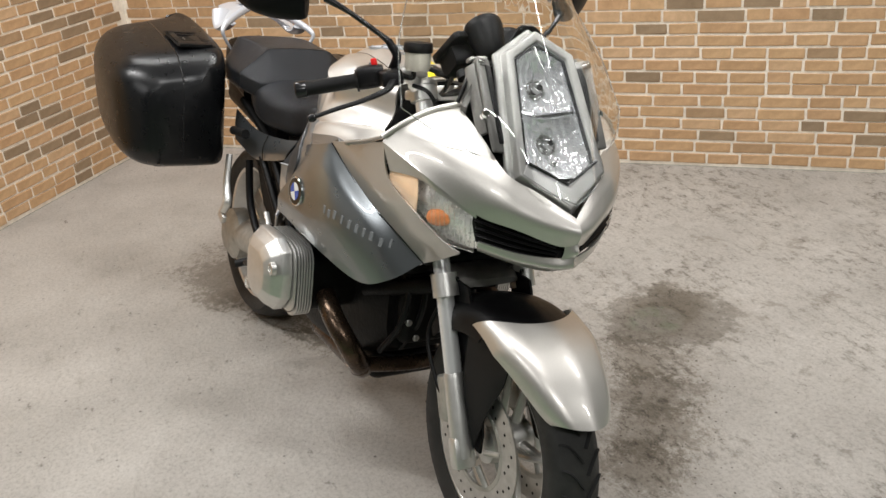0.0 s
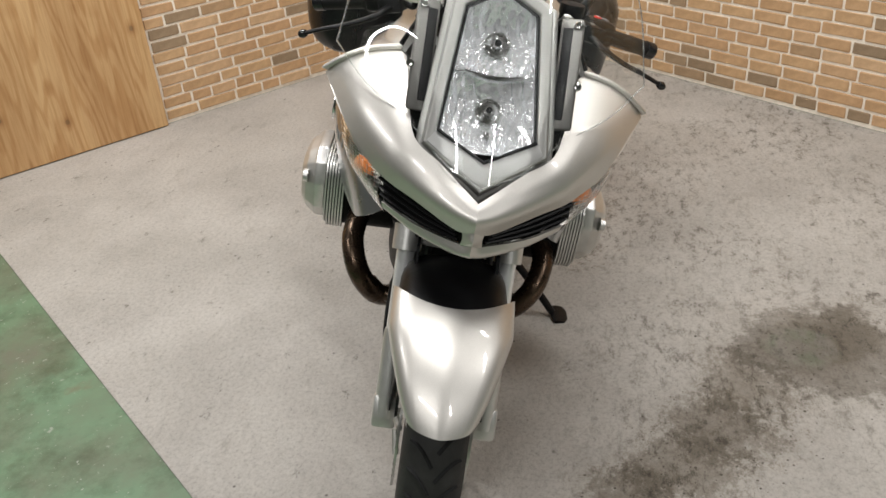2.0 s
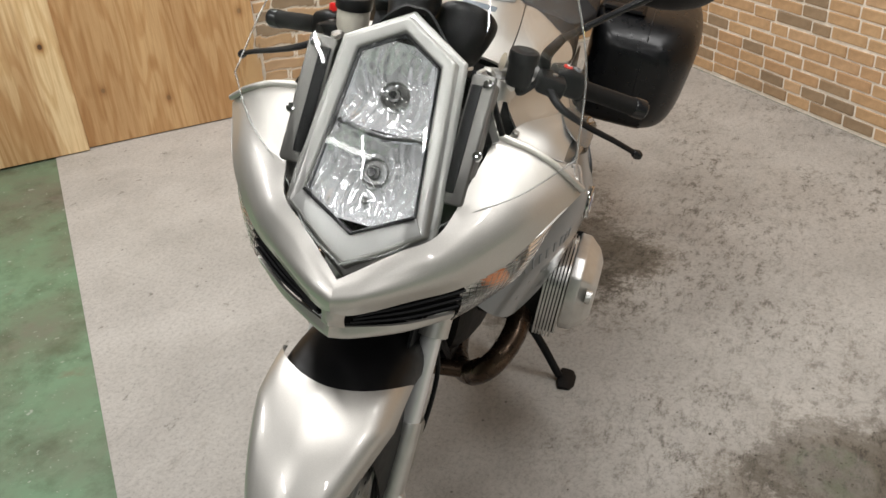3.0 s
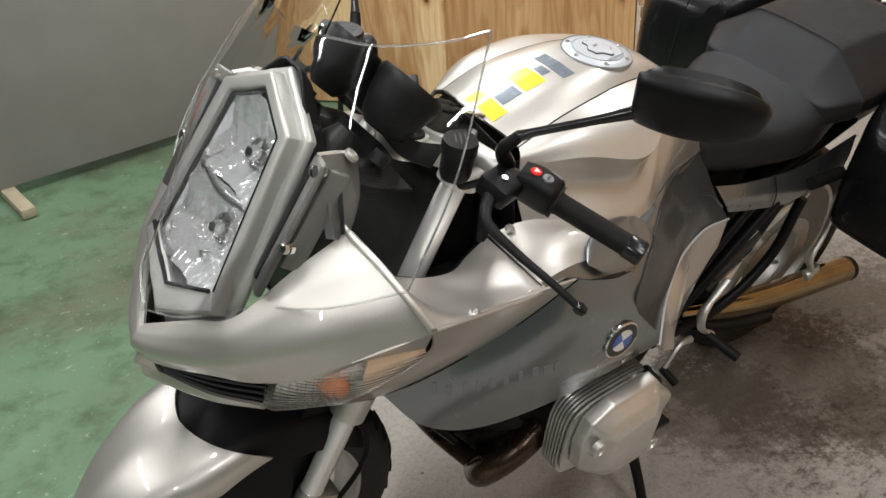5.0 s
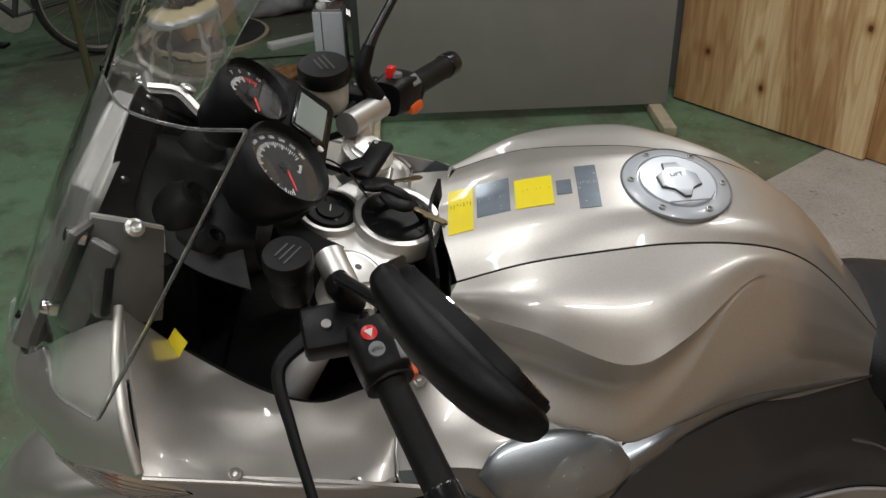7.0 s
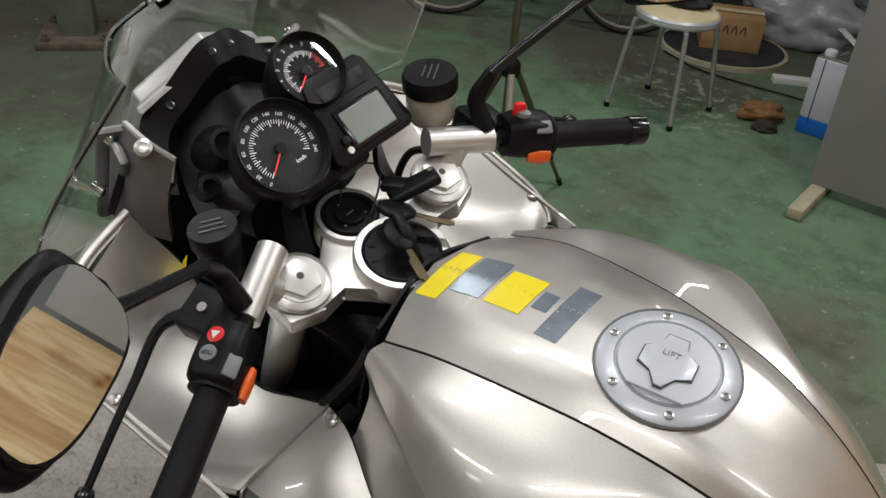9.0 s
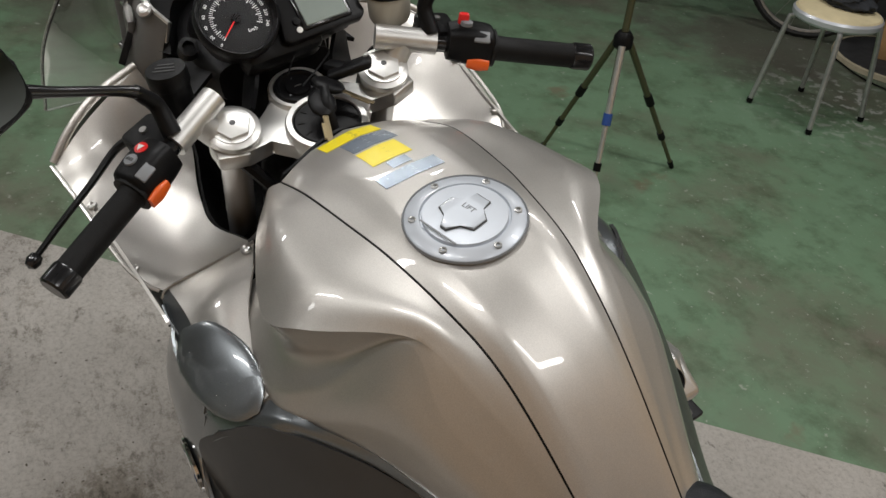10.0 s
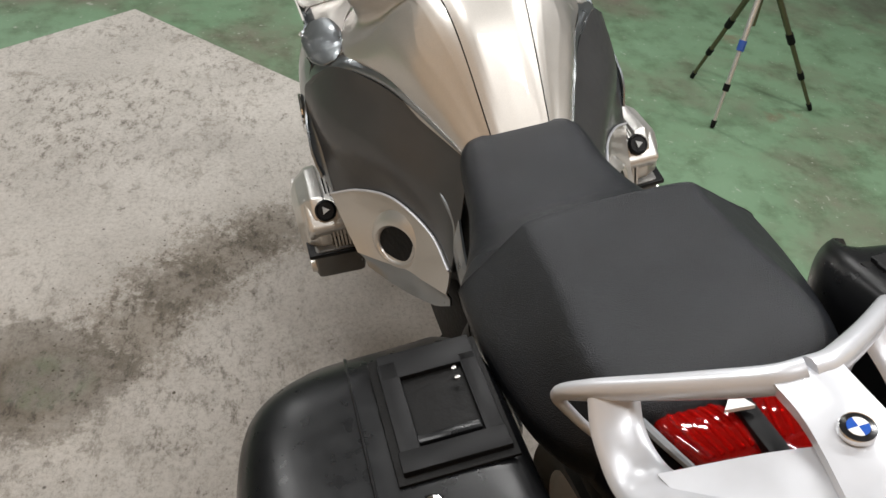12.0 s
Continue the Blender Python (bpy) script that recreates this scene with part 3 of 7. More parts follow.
def flat(name, u0, u1, v0, v1, z, material, thick=0.1):
    """A floor slab in world coordinates, so that its texture stays in place."""
    bm = bmesh.new()
    pts = [room(u0, v0, z), room(u1, v0, z), room(u1, v1, z), room(u0, v1, z)]
    top = [bm.verts.new(p) for p in pts]
    low = [bm.verts.new(p - V((0, 0, thick))) for p in pts]
    bm.faces.new(top)
    bm.faces.new(low[::-1])
    for i in range(4):
        bm.faces.new((top[i], low[i], low[(i + 1) % 4], top[(i + 1) % 4]))
    bmesh.ops.recalc_face_normals(bm, faces=bm.faces)
    return part(name, bm, material)


tagged(flat("floor_green", WALL_A_U - 0.2, FAR_U, FAR_V, WALL_B_V + 0.2, -0.004, GREENF), "worn green painted workshop floor with flecks and dirt", "floor", kind="structure")
tagged(flat("floor_concrete", WALL_A_U, PAD_U1, PAD_V0, WALL_B_V, 0.0, CONCRETE, 0.05), "pale worn concrete floor with oil stains", "floor", kind="structure")
tagged(wall_box("ceiling", WALL_A_U - 0.2, FAR_U + 0.2, FAR_V - 0.2, WALL_B_V + 0.2, CEIL, CEIL + 0.1, CEILM), "plain grey ceiling boards of the workshop", "ceiling", kind="structure")
wall_a = tagged(wall_box("wall_brick_a", WALL_A_U - 0.2, WALL_A_U - 0.004, -0.045, WALL_B_V, 0, CEIL, MORTAR), "brick-faced wall with pale mortar joints", "wall", kind="structure")
wall_b = tagged(wall_box("wall_brick_b", WALL_A_U - 0.2, 2.6, WALL_B_V + 0.004, WALL_B_V + 0.2, 0, CEIL, MORTAR), "long brick-faced wall with pale mortar joints", "wall", kind="structure")
tagged(wall_box("wall_rear", WALL_A_U - 0.25, WALL_A_U - 0.05, FAR_V, -0.05, 0, CEIL, HALLW), "plain wall behind the plywood sheets", "wall", kind="structure")
tagged(wall_box("wall_side", WALL_A_U - 0.2, FAR_U, FAR_V - 0.2, FAR_V, 0, CEIL, HALLW), "plain grey workshop wall", "wall", kind="structure")
tagged(wall_box("wall_front", FAR_U, FAR_U + 0.2, FAR_V, WALL_B_V, 0, CEIL, HALLW), "plain grey workshop wall at the far end", "wall", kind="structure")
tagged(wall_box("wall_end", 2.6, FAR_U, WALL_B_V, WALL_B_V + 0.2, 0, CEIL, HALLW), "plain grey workshop wall past the bricks", "wall", kind="structure")


def ply_sheet(v0, v1, u, material, label):
    ob = part("plywood_sheet", block((0.024, v1 - v0, 1.82), bevel=0.002, seg=1), material)
    ob.matrix_world = Matrix.Translation(room(u, (v0 + v1) / 2, 0.915)) @ pose(0, 0, 0, 0, -0.3, ROOM_TURN)
    return tagged(ob, label, "plywood", group="plywood sheets on the wall")


ply_sheet(-0.905, -0.048, WALL_A_U + 0.016, PLY2, "warm brown plywood sheet standing against the wall")
ply_sheet(-1.80, -0.90, WALL_A_U + 0.045, PLY1, "pale knotty plywood sheet leaning in front of another")

for u, v, _w in TUBES:
    lampm = Matrix.Translation(room(u, v, CEIL)) @ pose(0, 0, 0, 0, 0, ROOM_TURN)
    light = holder("ceiling_light", lampm, label="white fluorescent tube fitting fixed to the ceiling", category="ceiling light", group="ceiling lights")
    part("housing", block((1.25, 0.12, 0.07), Matrix.Translation((0, 0, -0.036)), 0.008), FIXT, light)
    part("end_cap", block((0.02, 0.09, 0.04), Matrix.Translation((0.615, 0, -0.09)), 0.004), FIXT, light)
    part("end_cap", block((0.02, 0.09, 0.04), Matrix.Translation((-0.615, 0, -0.09)), 0.004), FIXT, light)


# ---- workshop things on the green floor ----
def between(a, b):
    """The middle, length and heading of a line on the floor."""
    a, b = V(a), V(b)
    d = b - a
    return (a + b) / 2, d.length, math.degrees(math.atan2(d.y, d.x))


mid, length, head = between((-0.13, -2.755), (1.155, -2.495))
screen_board = holder("partition_board", pose(mid.x, mid.y, 0, 0, 0, head), label="grey free-standing partition board on wooden feet", category="partition")
part("panel", block((length, 0.045, 1.72), Matrix.Translation((0, 0, 0.90)), 0.004), BOARD, screen_board)
for x in (-length / 2 + 0.05, length / 2 - 0.04):
    part("foot", block((0.055, 0.52, 0.04), Matrix.Translation((x, 0.02, 0.02)), 0.004), TIMBER, screen_board, "worn pale timber foot")


def tripod():
    feet = [V((1.524, -1.196, 0)), V((1.713, -1.69, 0)), V((1.97, -1.268, 0))]
    hub = V((1.665, -1.30, 0.545))
    t = holder("camera_tripod", pose(hub.x, hub.y, 0), label="olive and silver camera tripod standing on the green floor", category="tripod")
    off = V((hub.x, hub.y, 0))
    part("centre_column", tube([V((0, 0, 0.36)), V((0.0, 0, 1.02))], 0.012, 10, 1, smooth=False), OLIVE, t)
    part("hub", lathe([(0.02, -0.03), (0.032, -0.02), (0.032, 0.012), (0.02, 0.03)], Matrix.Translation((0, 0, 0.545)), 12), BLACK, t)
    part("pan_head", block((0.06, 0.05, 0.09), Matrix.Translation((0, 0, 0.95)), 0.012), BLACK, t)
    part("crank", tube([V((0.03, 0, 0.93)), V((0.06, 0.01, 0.93)), V((0.07, 0.01, 0.9))], 0.005, 8, 6), BLACK, t)
    for k, f in enumerate(feet):
        f = f - off
        top = V((0, 0, 0.535)) + V((f.x, f.y, 0)).normalized() * 0.03
        at = lambda s: top.lerp(f, s)
        leg = part("leg", tube([top, at(0.42)], 0.0115, 10, 1, smooth=False), ALU if k == 0 else OLIVE, t, "bare silver leg tube" if k == 0 else "")
        part("middle_section", tube([at(0.4), at(0.72)], 0.0095, 10, 1, smooth=False), OLIVE if k else ALU, leg)
        part("lower_section", tube([at(0.7), at(0.97)], 0.0075, 10, 1, smooth=False), ALU if k == 0 else OLIVE, leg)
        part("leg_clamp", tube([at(0.39), at(0.46)], 0.015, 10, 1, smooth=False), BLUEP if k == 0 else BLACK, leg)
        part("leg_clamp", tube([at(0.69), at(0.74)], 0.013, 10, 1, smooth=False), BLACK, leg)
        part("rubber_foot", tube([at(0.95), f], [0.011, 0.009], 10, 2, smooth=False), BLACK, leg)
    return t


tripod()


def stool():
    s = holder("stool", pose(1.984, -2.616, 0, 0, 0, 0), label="round cream stool with worn top on grey steel legs", category="stool")
    part("seat", lathe([(0.0, 0.462), (0.12, 0.464), (0.165, 0.455), (0.177, 0.44), (0.172, 0.42), (0.15, 0.415), (0.0, 0.415)], n=40), CREAM, s)
    part("seat_rim", lathe([(0.171, 0.412), (0.180, 0.422), (0.181, 0.440), (0.174, 0.450), (0.168, 0.43)], n=40), WHITEP, s)
    for a in (53, 140, 233, 320):
        c, sn = math.cos(radians(a)), math.sin(radians(a))
        part("leg", tube([V((0.12 * c, 0.12 * sn, 0.41)), V((0.172 * c, 0.172 * sn, 0.405)), V((0.188 * c, 0.188 * sn, 0.36)), V((0.236 * c, 0.236 * sn, 0.012))], 0.011, 10, 18), GREYSTEEL, s)
        part("rubber_foot", lathe([(0.012, 0.0), (0.014, 0.004), (0.013, 0.02)], pose(0.237 * c, 0.237 * sn, 0), 10), BLACK, s)
    return s


stool()


def heap(name, centre, size, material, label, category, seed, lumps=5, flat_top=0.5):
    """A crumpled soft thing."""
    rnd = random.Random(seed)
    bm = bmesh.new()
    bmesh.ops.create_icosphere(bm, subdivisions=4, radius=1.0)
    for v in bm.verts:
        n = noise.noise(v.co * 1.7 + V((seed, 0, 0))) * 0.35 + noise.noise(v.co * 4.5 + V((0, seed, 0))) * 0.16
        v.co *= 1 + n
        v.co = V((v.co.x * size[0] / 2, v.co.y * size[1] / 2, max(v.co.z, -0.75) * size[2] / 2))
    low = min(v.co.z for v in bm.verts)
    for v in bm.verts:
        v.co.z -= low
    ob = part(name, bm, material, angle=60)
    ob.matrix_world = pose(*centre, 0, 0, rnd.uniform(0, 90))
    return tagged(ob, label, category)


heap("folded_cloth", (2.0, -2.66, 0.461), (0.22, 0.16, 0.075), CLOTH, "dark folded cloth lying on the stool", "cloth", 4)
heap("work_glove", (1.66, -2.94, -0.004), (0.2, 0.12, 0.10), GLOVE, "crumpled brown leather work glove on the floor", "glove", 9)
heap("work_glove", (1.58, -2.85, -0.004), (0.11, 0.08, 0.05), GLOVED, "dark work glove lying flat on the floor", "glove", 12)


def crumbs():
    """Loose grit and flakes on the concrete, thicker along the oily strip."""
    rnd = random.Random(31)
    bm = bmesh.new()
    for k in range(420):
        if k % 3:
            f = rnd.random()
            x, y = 0.10 + 0.75 * f + rnd.gauss(0, 0.10), 1.00 - 0.58 * f + rnd.gauss(0, 0.10)
        else:
            x, y = rnd.uniform(-0.85, 1.35), rnd.uniform(0.28, 1.20)
        r = rnd.uniform(0.0012, 0.0034) * (1.6 if rnd.random() < 0.06 else 1.0)
        a, w = rnd.uniform(0, 6.28), rnd.uniform(0.5, 1.3)
        ring = [bm.verts.new((x + r * (1 + rnd.uniform(-0.3, 0.3)) * math.cos(a + t * 1.2566), y + r * w * math.sin(a + t * 1.2566), 0.0002)) for t in range(5)]
        top = bm.verts.new((x + rnd.uniform(-0.3, 0.3) * r, y, r * rnd.uniform(0.35, 0.8)))
        for t in range(5):
            bm.faces.new((ring[t], ring[(t + 1) % 5], top))
    tagged(part("floor_grit", bm, GRIT, angle=20), "dark crumbs of grit scattered on the concrete", "grit", kind="stuff")


crumbs()


def tin():
    t = holder("solvent_tin", pose(1.445, -3.06, -0.004, 0, 0, 8), label="tall white solvent tin with a blue base", category="tin")
    part("body", block((0.145, 0.145, 0.27), Matrix.Translation((0, 0, 0.205)), 0.01), TINW, t)
    part("base_band", block((0.147, 0.147, 0.075), Matrix.Translation((0, 0, 0.0375)), 0.008), TINB, t, "blue painted base")
    part("top_rim", block((0.135, 0.135, 0.012), Matrix.Translation((0, 0, 0.344)), 0.004), STEEL, t)
    part("screw_cap", lathe([(0.0, 0.372), (0.022, 0.372), (0.026, 0.366), (0.026, 0.35)], pose(0.03, 0.03, 0), 16), WHITE, t)
    part("carry_handle", tube([V((-0.05, -0.03, 0.35)), V((-0.03, -0.01, 0.372)), V((0.0, 0.01, 0.35))], 0.004, 8, 8), STEEL, t)
    part("side_stripe", block((0.004, 0.002, 0.3), Matrix.Translation((0.03, 0.0735, 0.19)), 0), INK, t)


tin()


def turn_disc():
    d = holder("round_base", pose(2.32, -3.60, -0.004), label="low round wooden base lying on the floor", category="base")
    part("disc", lathe([(0.0, 0.022), (0.32, 0.022), (0.335, 0.015), (0.335, 0.0)], n=48), DARKM, d)
    part("rim", lathe([(0.320, 0.024), (0.340, 0.022), (0.343, 0.0), (0.335, 0.0)], n=48), TIMBER, d)
    c = holder("cardboard_box", pose(2.325, -3.635, 0.019, 0, 0, 219.5), label="brown cardboard box with marker scribbles", category="box")
    part("carton", block((0.31, 0.22, 0.18), Matrix.Translation((0, 0, 0.09)), 0.004), CARD, c)
    part("flap", block((0.31, 0.10, 0.005), Matrix.Translation((0, 0.055, 0.183)), 0), CARD, c)
    part("tape", block((0.312, 0.05, 0.003), Matrix.Translation((0, 0.0, 0.187)), 0), CREAM, c)
    for k in range(4):
        part("pen_mark", tube([V((-0.1 + k * 0.045, -0.1115, 0.10)), V((-0.08 + k * 0.045, -0.1115, 0.135)), V((-0.07 + k * 0.045, -0.1115, 0.09))], 0.003, 6, 8), INK, c)


turn_disc()


def bicycle_wheel(parent, at, yaw):
    m = Matrix.Translation(at) @ pose(0, 0, 0, 0, 0, yaw) @ pose(0, 0, 0, 90, 0, 0)
    w = part("wheel", lathe([(0.285, -0.01), (0.295, -0.012), (0.295, 0.012), (0.285, 0.01)], m, 40), STEEL, parent)
    part("tyre", lathe([(0.295, -0.012), (0.31, -0.017), (0.33, 0.0), (0.31, 0.017), (0.295, 0.012)], m, 40), TYRE, w)
    part("hub", lathe([(0.018, -0.04), (0.022, 0), (0.018, 0.04)], m, 12), STEEL, w)
    for k in range(18):
        a = radians(k * 20)
        part("spoke", tube([m @ V((0.018 * math.cos(a + 0.4), 0.018 * math.sin(a + 0.4), 0.02 * (-1) ** k)), m @ V((0.287 * math.cos(a), 0.287 * math.sin(a), 0))], 0.0014, 5, 1, smooth=False), STEEL, w)


def bicycle():
    b = holder("bicycle", pose(2.752, -3.30, -0.004, 0, 0, 0), label="dark bicycle parked behind the stool", category="bicycle")
    yaw = 43
    r = Matrix.Rotation(radians(yaw), 3, "Z")
    rear, front = r @ V((0.0, 0, 0.33)), r @ V((1.02, 0, 0.33))
    bicycle_wheel(b, rear, yaw)
    bicycle_wheel(b, front, yaw)
    bb, seat, head = r @ V((0.42, 0, 0.28)), r @ V((0.28, 0, 0.75)), r @ V((0.86, 0, 0.80))
    for p, q in ((bb, seat), (bb, head), (seat, head)):
        part("frame_tube", tube([p, q], 0.016, 10, 1, smooth=False), DARKM, b)
    for p, q in ((rear, bb), (rear, seat), (front, head)):
        part("stay", tube([p, q], 0.01, 8, 1, smooth=False), DARKM, b)
    part("chainring", lathe([(0.0, -0.004), (0.085, -0.004), (0.09, 0.0), (0.085, 0.004), (0.0, 0.004)], Matrix.Translation(bb) @ pose(0, 0, 0, 0, 0, yaw) @ pose(0, 0, 0, 90, 0, 0), 24), STEEL, b)
    part("pedal", block((0.09, 0.06, 0.02), Matrix.Translation(bb + r @ V((0.12, 0.1, -0.1))), 0.005), BLACK, b)


bicycle()


def cable_reel():
    """A heap of hose hung in front of a red cabinet."""
    h = holder("hose_coil", pose(1.78, -4.42, 0.0, 0, 0, 20), label="thick coil of grey-green hose hanging on a red cabinet", category="hose")
    rnd = random.Random(3)
    for k in range(11):
        r, sq = 0.24 + rnd.uniform(-0.05, 0.06), 0.62 + rnd.uniform(-0.06, 0.06)
        dy, dz = rnd.uniform(-0.06, 0.07), rnd.uniform(-0.04, 0.04)
        pts = [V((r * 1.15 * math.cos(a), 0.08 + dy + 0.02 * math.sin(3 * a + k), 0.36 + dz + r * sq * math.sin(a))) for a in (2 * math.pi * i / 12 for i in range(13))]
        part("hose_turn", tube(pts, 0.016, 8, 40), CABLE, h)


cable_reel()
mid, length, head = between((1.12, -4.62), (1.62, -4.72))
cab = holder("red_cabinet", pose(1.48, -4.78, -0.004, 0, 0, 10), label="red steel tool cabinet behind the partition", category="cabinet")
part("carcass", block((0.75, 0.45, 0.95), Matrix.Translation((0, 0, 0.5)), 0.01), REDM, cab)
for k in range(4):
    part("drawer", block((0.70, 0.012, 0.2), Matrix.Translation((0, 0.23, 0.14 + k * 0.225)), 0.004), REDM, cab)
part("plinth", block((0.7, 0.4, 0.03), Matrix.Translation((0, 0, 0.015)), 0), DARKM, cab)
grey_box = holder("grey_steel_box", pose(1.285, -3.17, -0.004, 0, 0, 12), label="dark grey steel box standing beside the tin", category="steel box")
part("carcass", block((0.15, 0.30, 0.40), Matrix.Translation((0, 0, 0.20)), 0.006), plain("box_grey", (0.075, 0.078, 0.075), 0.5, 0.2, 0.15, 8), grey_box)
part("lid", block((0.156, 0.306, 0.025), Matrix.Translation((0, 0, 0.412)), 0.004), plain("lid_grey", (0.20, 0.20, 0.18), 0.6, 0.1, 0.15, 8), grey_box)
bar = part("white_bar", block((0.36, 0.06, 0.035), Matrix.Translation((0, 0, 0.0175)), 0.004), FOAM)
bar.matrix_world = pose(1.77, -3.545, -0.004, 0, 0, 43)
tagged(bar, "white foam bar lying on the floor", "bar")
rail = part("metal_rail", tube([V((1.55, -3.95, 0.02)), V((2.75, -4.25, 0.47))], 0.02, 4, 1, smooth=False), STEEL)
tagged(rail, "bare metal rail leaning over the clutter", "rail")
crate = holder("machine_case", pose(2.62, -4.25, -0.004, 0, 0, 20), label="dark machine with open grille behind the box", category="machine")
part("carcass", block((0.95, 0.5, 0.55), Matrix.Translation((0, 0, 0.3)), 0.02), DARKM, crate)
for k in range(7):
    part("slat", block((0.5, 0.02, 0.018), Matrix.Translation((0.05, 0.255, 0.18 + k * 0.05)), 0.003), STEEL, crate)
part("foot", block((0.9, 0.45, 0.03), Matrix.Translation((0, 0, 0.015)), 0), DARKM, crate)
heap("plastic_sheet", (2.15, -4.15, -0.004), (0.75, 0.4, 0.34), plain("grey_film", (0.32, 0.32, 0.33), 0.3, 0, 0.2, 8, 0.4, 40), "crumpled grey plastic sheet behind the box", "plastic sheet", 21)
cord = part("floor_cable", tube([V((2.45, -3.26, 0.006)), V((2.2, -3.20, 0.006)), V((1.95, -3.24, 0.006)), V((1.6, -3.33, 0.006)), V((1.2, -3.3, 0.006))], 0.0045, 8, 40), BLACK)
tagged(cord, "thin black cable lying across the floor", "cable")
col = holder("steel_column", pose(4.0, -0.78, -0.004, 0, 0, 62), label="green painted steel column on a bolted base plate", category="column")
part("shaft", block((0.16, 0.14, CEIL), Matrix.Translation((0, 0, CEIL / 2)), 0.008), COLUMN, col)
part("base_plate", block((0.34, 0.34, 0.035), Matrix.Translation((0, 0, 0.0175)), 0.004), RUSTY, col)
for sx in (-1, 1):
    for sy in (-1, 1):
        part("anchor_bolt", lathe([(0.0, 0.075), (0.012, 0.07), (0.012, 0.05), (0.022, 0.05), (0.022, 0.032)], pose(0.13 * sx, 0.13 * sy, 0), 6), RUSTY, col)
tyre_far = part("spare_tyre", lathe([(0.2, 0.0), (0.27, -0.005), (0.31, 0.03), (0.31, 0.13), (0.27, 0.165), (0.2, 0.16), (0.19, 0.08)], n=36), TYRE)
tyre_far.matrix_world = pose(4.75, -1.75, 0.0, 0, 0, 0)
tagged(tyre_far, "black tyre lying on the green floor", "tyre")


# ---- the motorcycle: x ahead, y to its left, z up, leaning on its side stand ----
LEAN, HEAD = 12.7, 8.3
bike = holder("motorcycle", Matrix.Translation((0.02368, -0.17732, 0.0)) @ pose(0, 0, 0, 0, 0, HEAD) @ pose(0, 0, 0, -LEAN, 0, 0),
              label="silver and grey sport touring motorcycle leaning on its side stand", category="motorcycle")
AX = V((0.838, 0, 0.300))
RX = V((-0.664, 0, 0.312))


STEER = Matrix.Translation((0.488, 0, 1.062)) @ Matrix.Rotation(radians(-1.6), 4, V((-0.41, 0, 0.912)).normalized()) @ Matrix.Translation((-0.488, 0, -1.062))


def steered(ob):
    """Turns a part of the front end with the slightly turned bars."""
    ob.matrix_basis = STEER @ ob.matrix_basis
    return ob


def wheel(name, at, radius, half, rimw, spokes, label):
    m = Matrix.Translation(at) @ pose(0, 0, 0, 90, 0, 0)
    h, r = half, radius
    w = holder(name, Matrix())
    w.parent = bike
    w["label"] = label
    part("tyre", lathe([(r - 0.082, -h * 0.80), (r - 0.06, -h * 0.97), (r - 0.035, -h), (r - 0.016, -h * 0.80), (r - 0.005, -h * 0.45), (r, 0.0),
                        (r - 0.005, h * 0.45), (r - 0.016, h * 0.80), (r - 0.035, h), (r - 0.06, h * 0.97), (r - 0.082, h * 0.80)], m, 64), TYRE, w)
    part("rim", lathe([(r - 0.10, -rimw * 0.6), (r - 0.088, -rimw), (r - 0.078, -rimw * 1.05), (r - 0.076, -rimw), (r - 0.095, -rimw * 0.5),
                       (r - 0.095, rimw * 0.5), (r - 0.076, rimw), (r - 0.078, rimw * 1.05), (r - 0.088, rimw), (r - 0.10, rimw * 0.6), (r - 0.115, 0.0), (r - 0.10, -rimw * 0.6)], m, 64), ALU, w)
    part("hub", lathe([(0.03, -0.06), (0.045, -0.055), (0.05, -0.02), (0.05, 0.02), (0.045, 0.055), (0.03, 0.06)], m, 24), ALU, w)
    for k in range(spokes):
        a = radians(360 / spokes * k + 10)
        for s in (-1, 1):
            b = a + s * 0.13
            pts = [m @ V((0.042 * math.cos(a), 0.042 * math.sin(a), 0.022 * s)), m @ V((0.12 * math.cos(a + s * 0.05), 0.12 * math.sin(a + s * 0.05), 0.02 * s)), m @ V(((r - 0.098) * math.cos(b), (r - 0.098) * math.sin(b), 0.012 * s))]
            part("spoke", tube(pts, [0.013, 0.010, 0.011], 8, 8, flat=0.8), ALU, w)
    return w


front_wheel = wheel("front_wheel", AX, 0.300, 0.060, 0.045, 5, "silver cast front wheel with black tyre")
for k in range(34):
    for s in (-1, 1):
        a0 = 2 * math.pi * (k + (0.5 if s > 0 else 0)) / 34
        pts = []
        for i in range(6):
            y = s * (0.004 + i * 0.0088)
            r = 0.3005 - 0.005 * (abs(y) / 0.027) ** 1.2 - max(0, abs(y) - 0.035) * 0.55
            a = a0 + 0.15 * math.sin(i / 5 * 1.5)
            pts.append(AX + V((r * math.cos(a), y, r * math.sin(a))))
        part("tread_groove", tube(pts, [0.0052, 0.0044], 6, 10, flat=0.5), GROOVE, front_wheel)
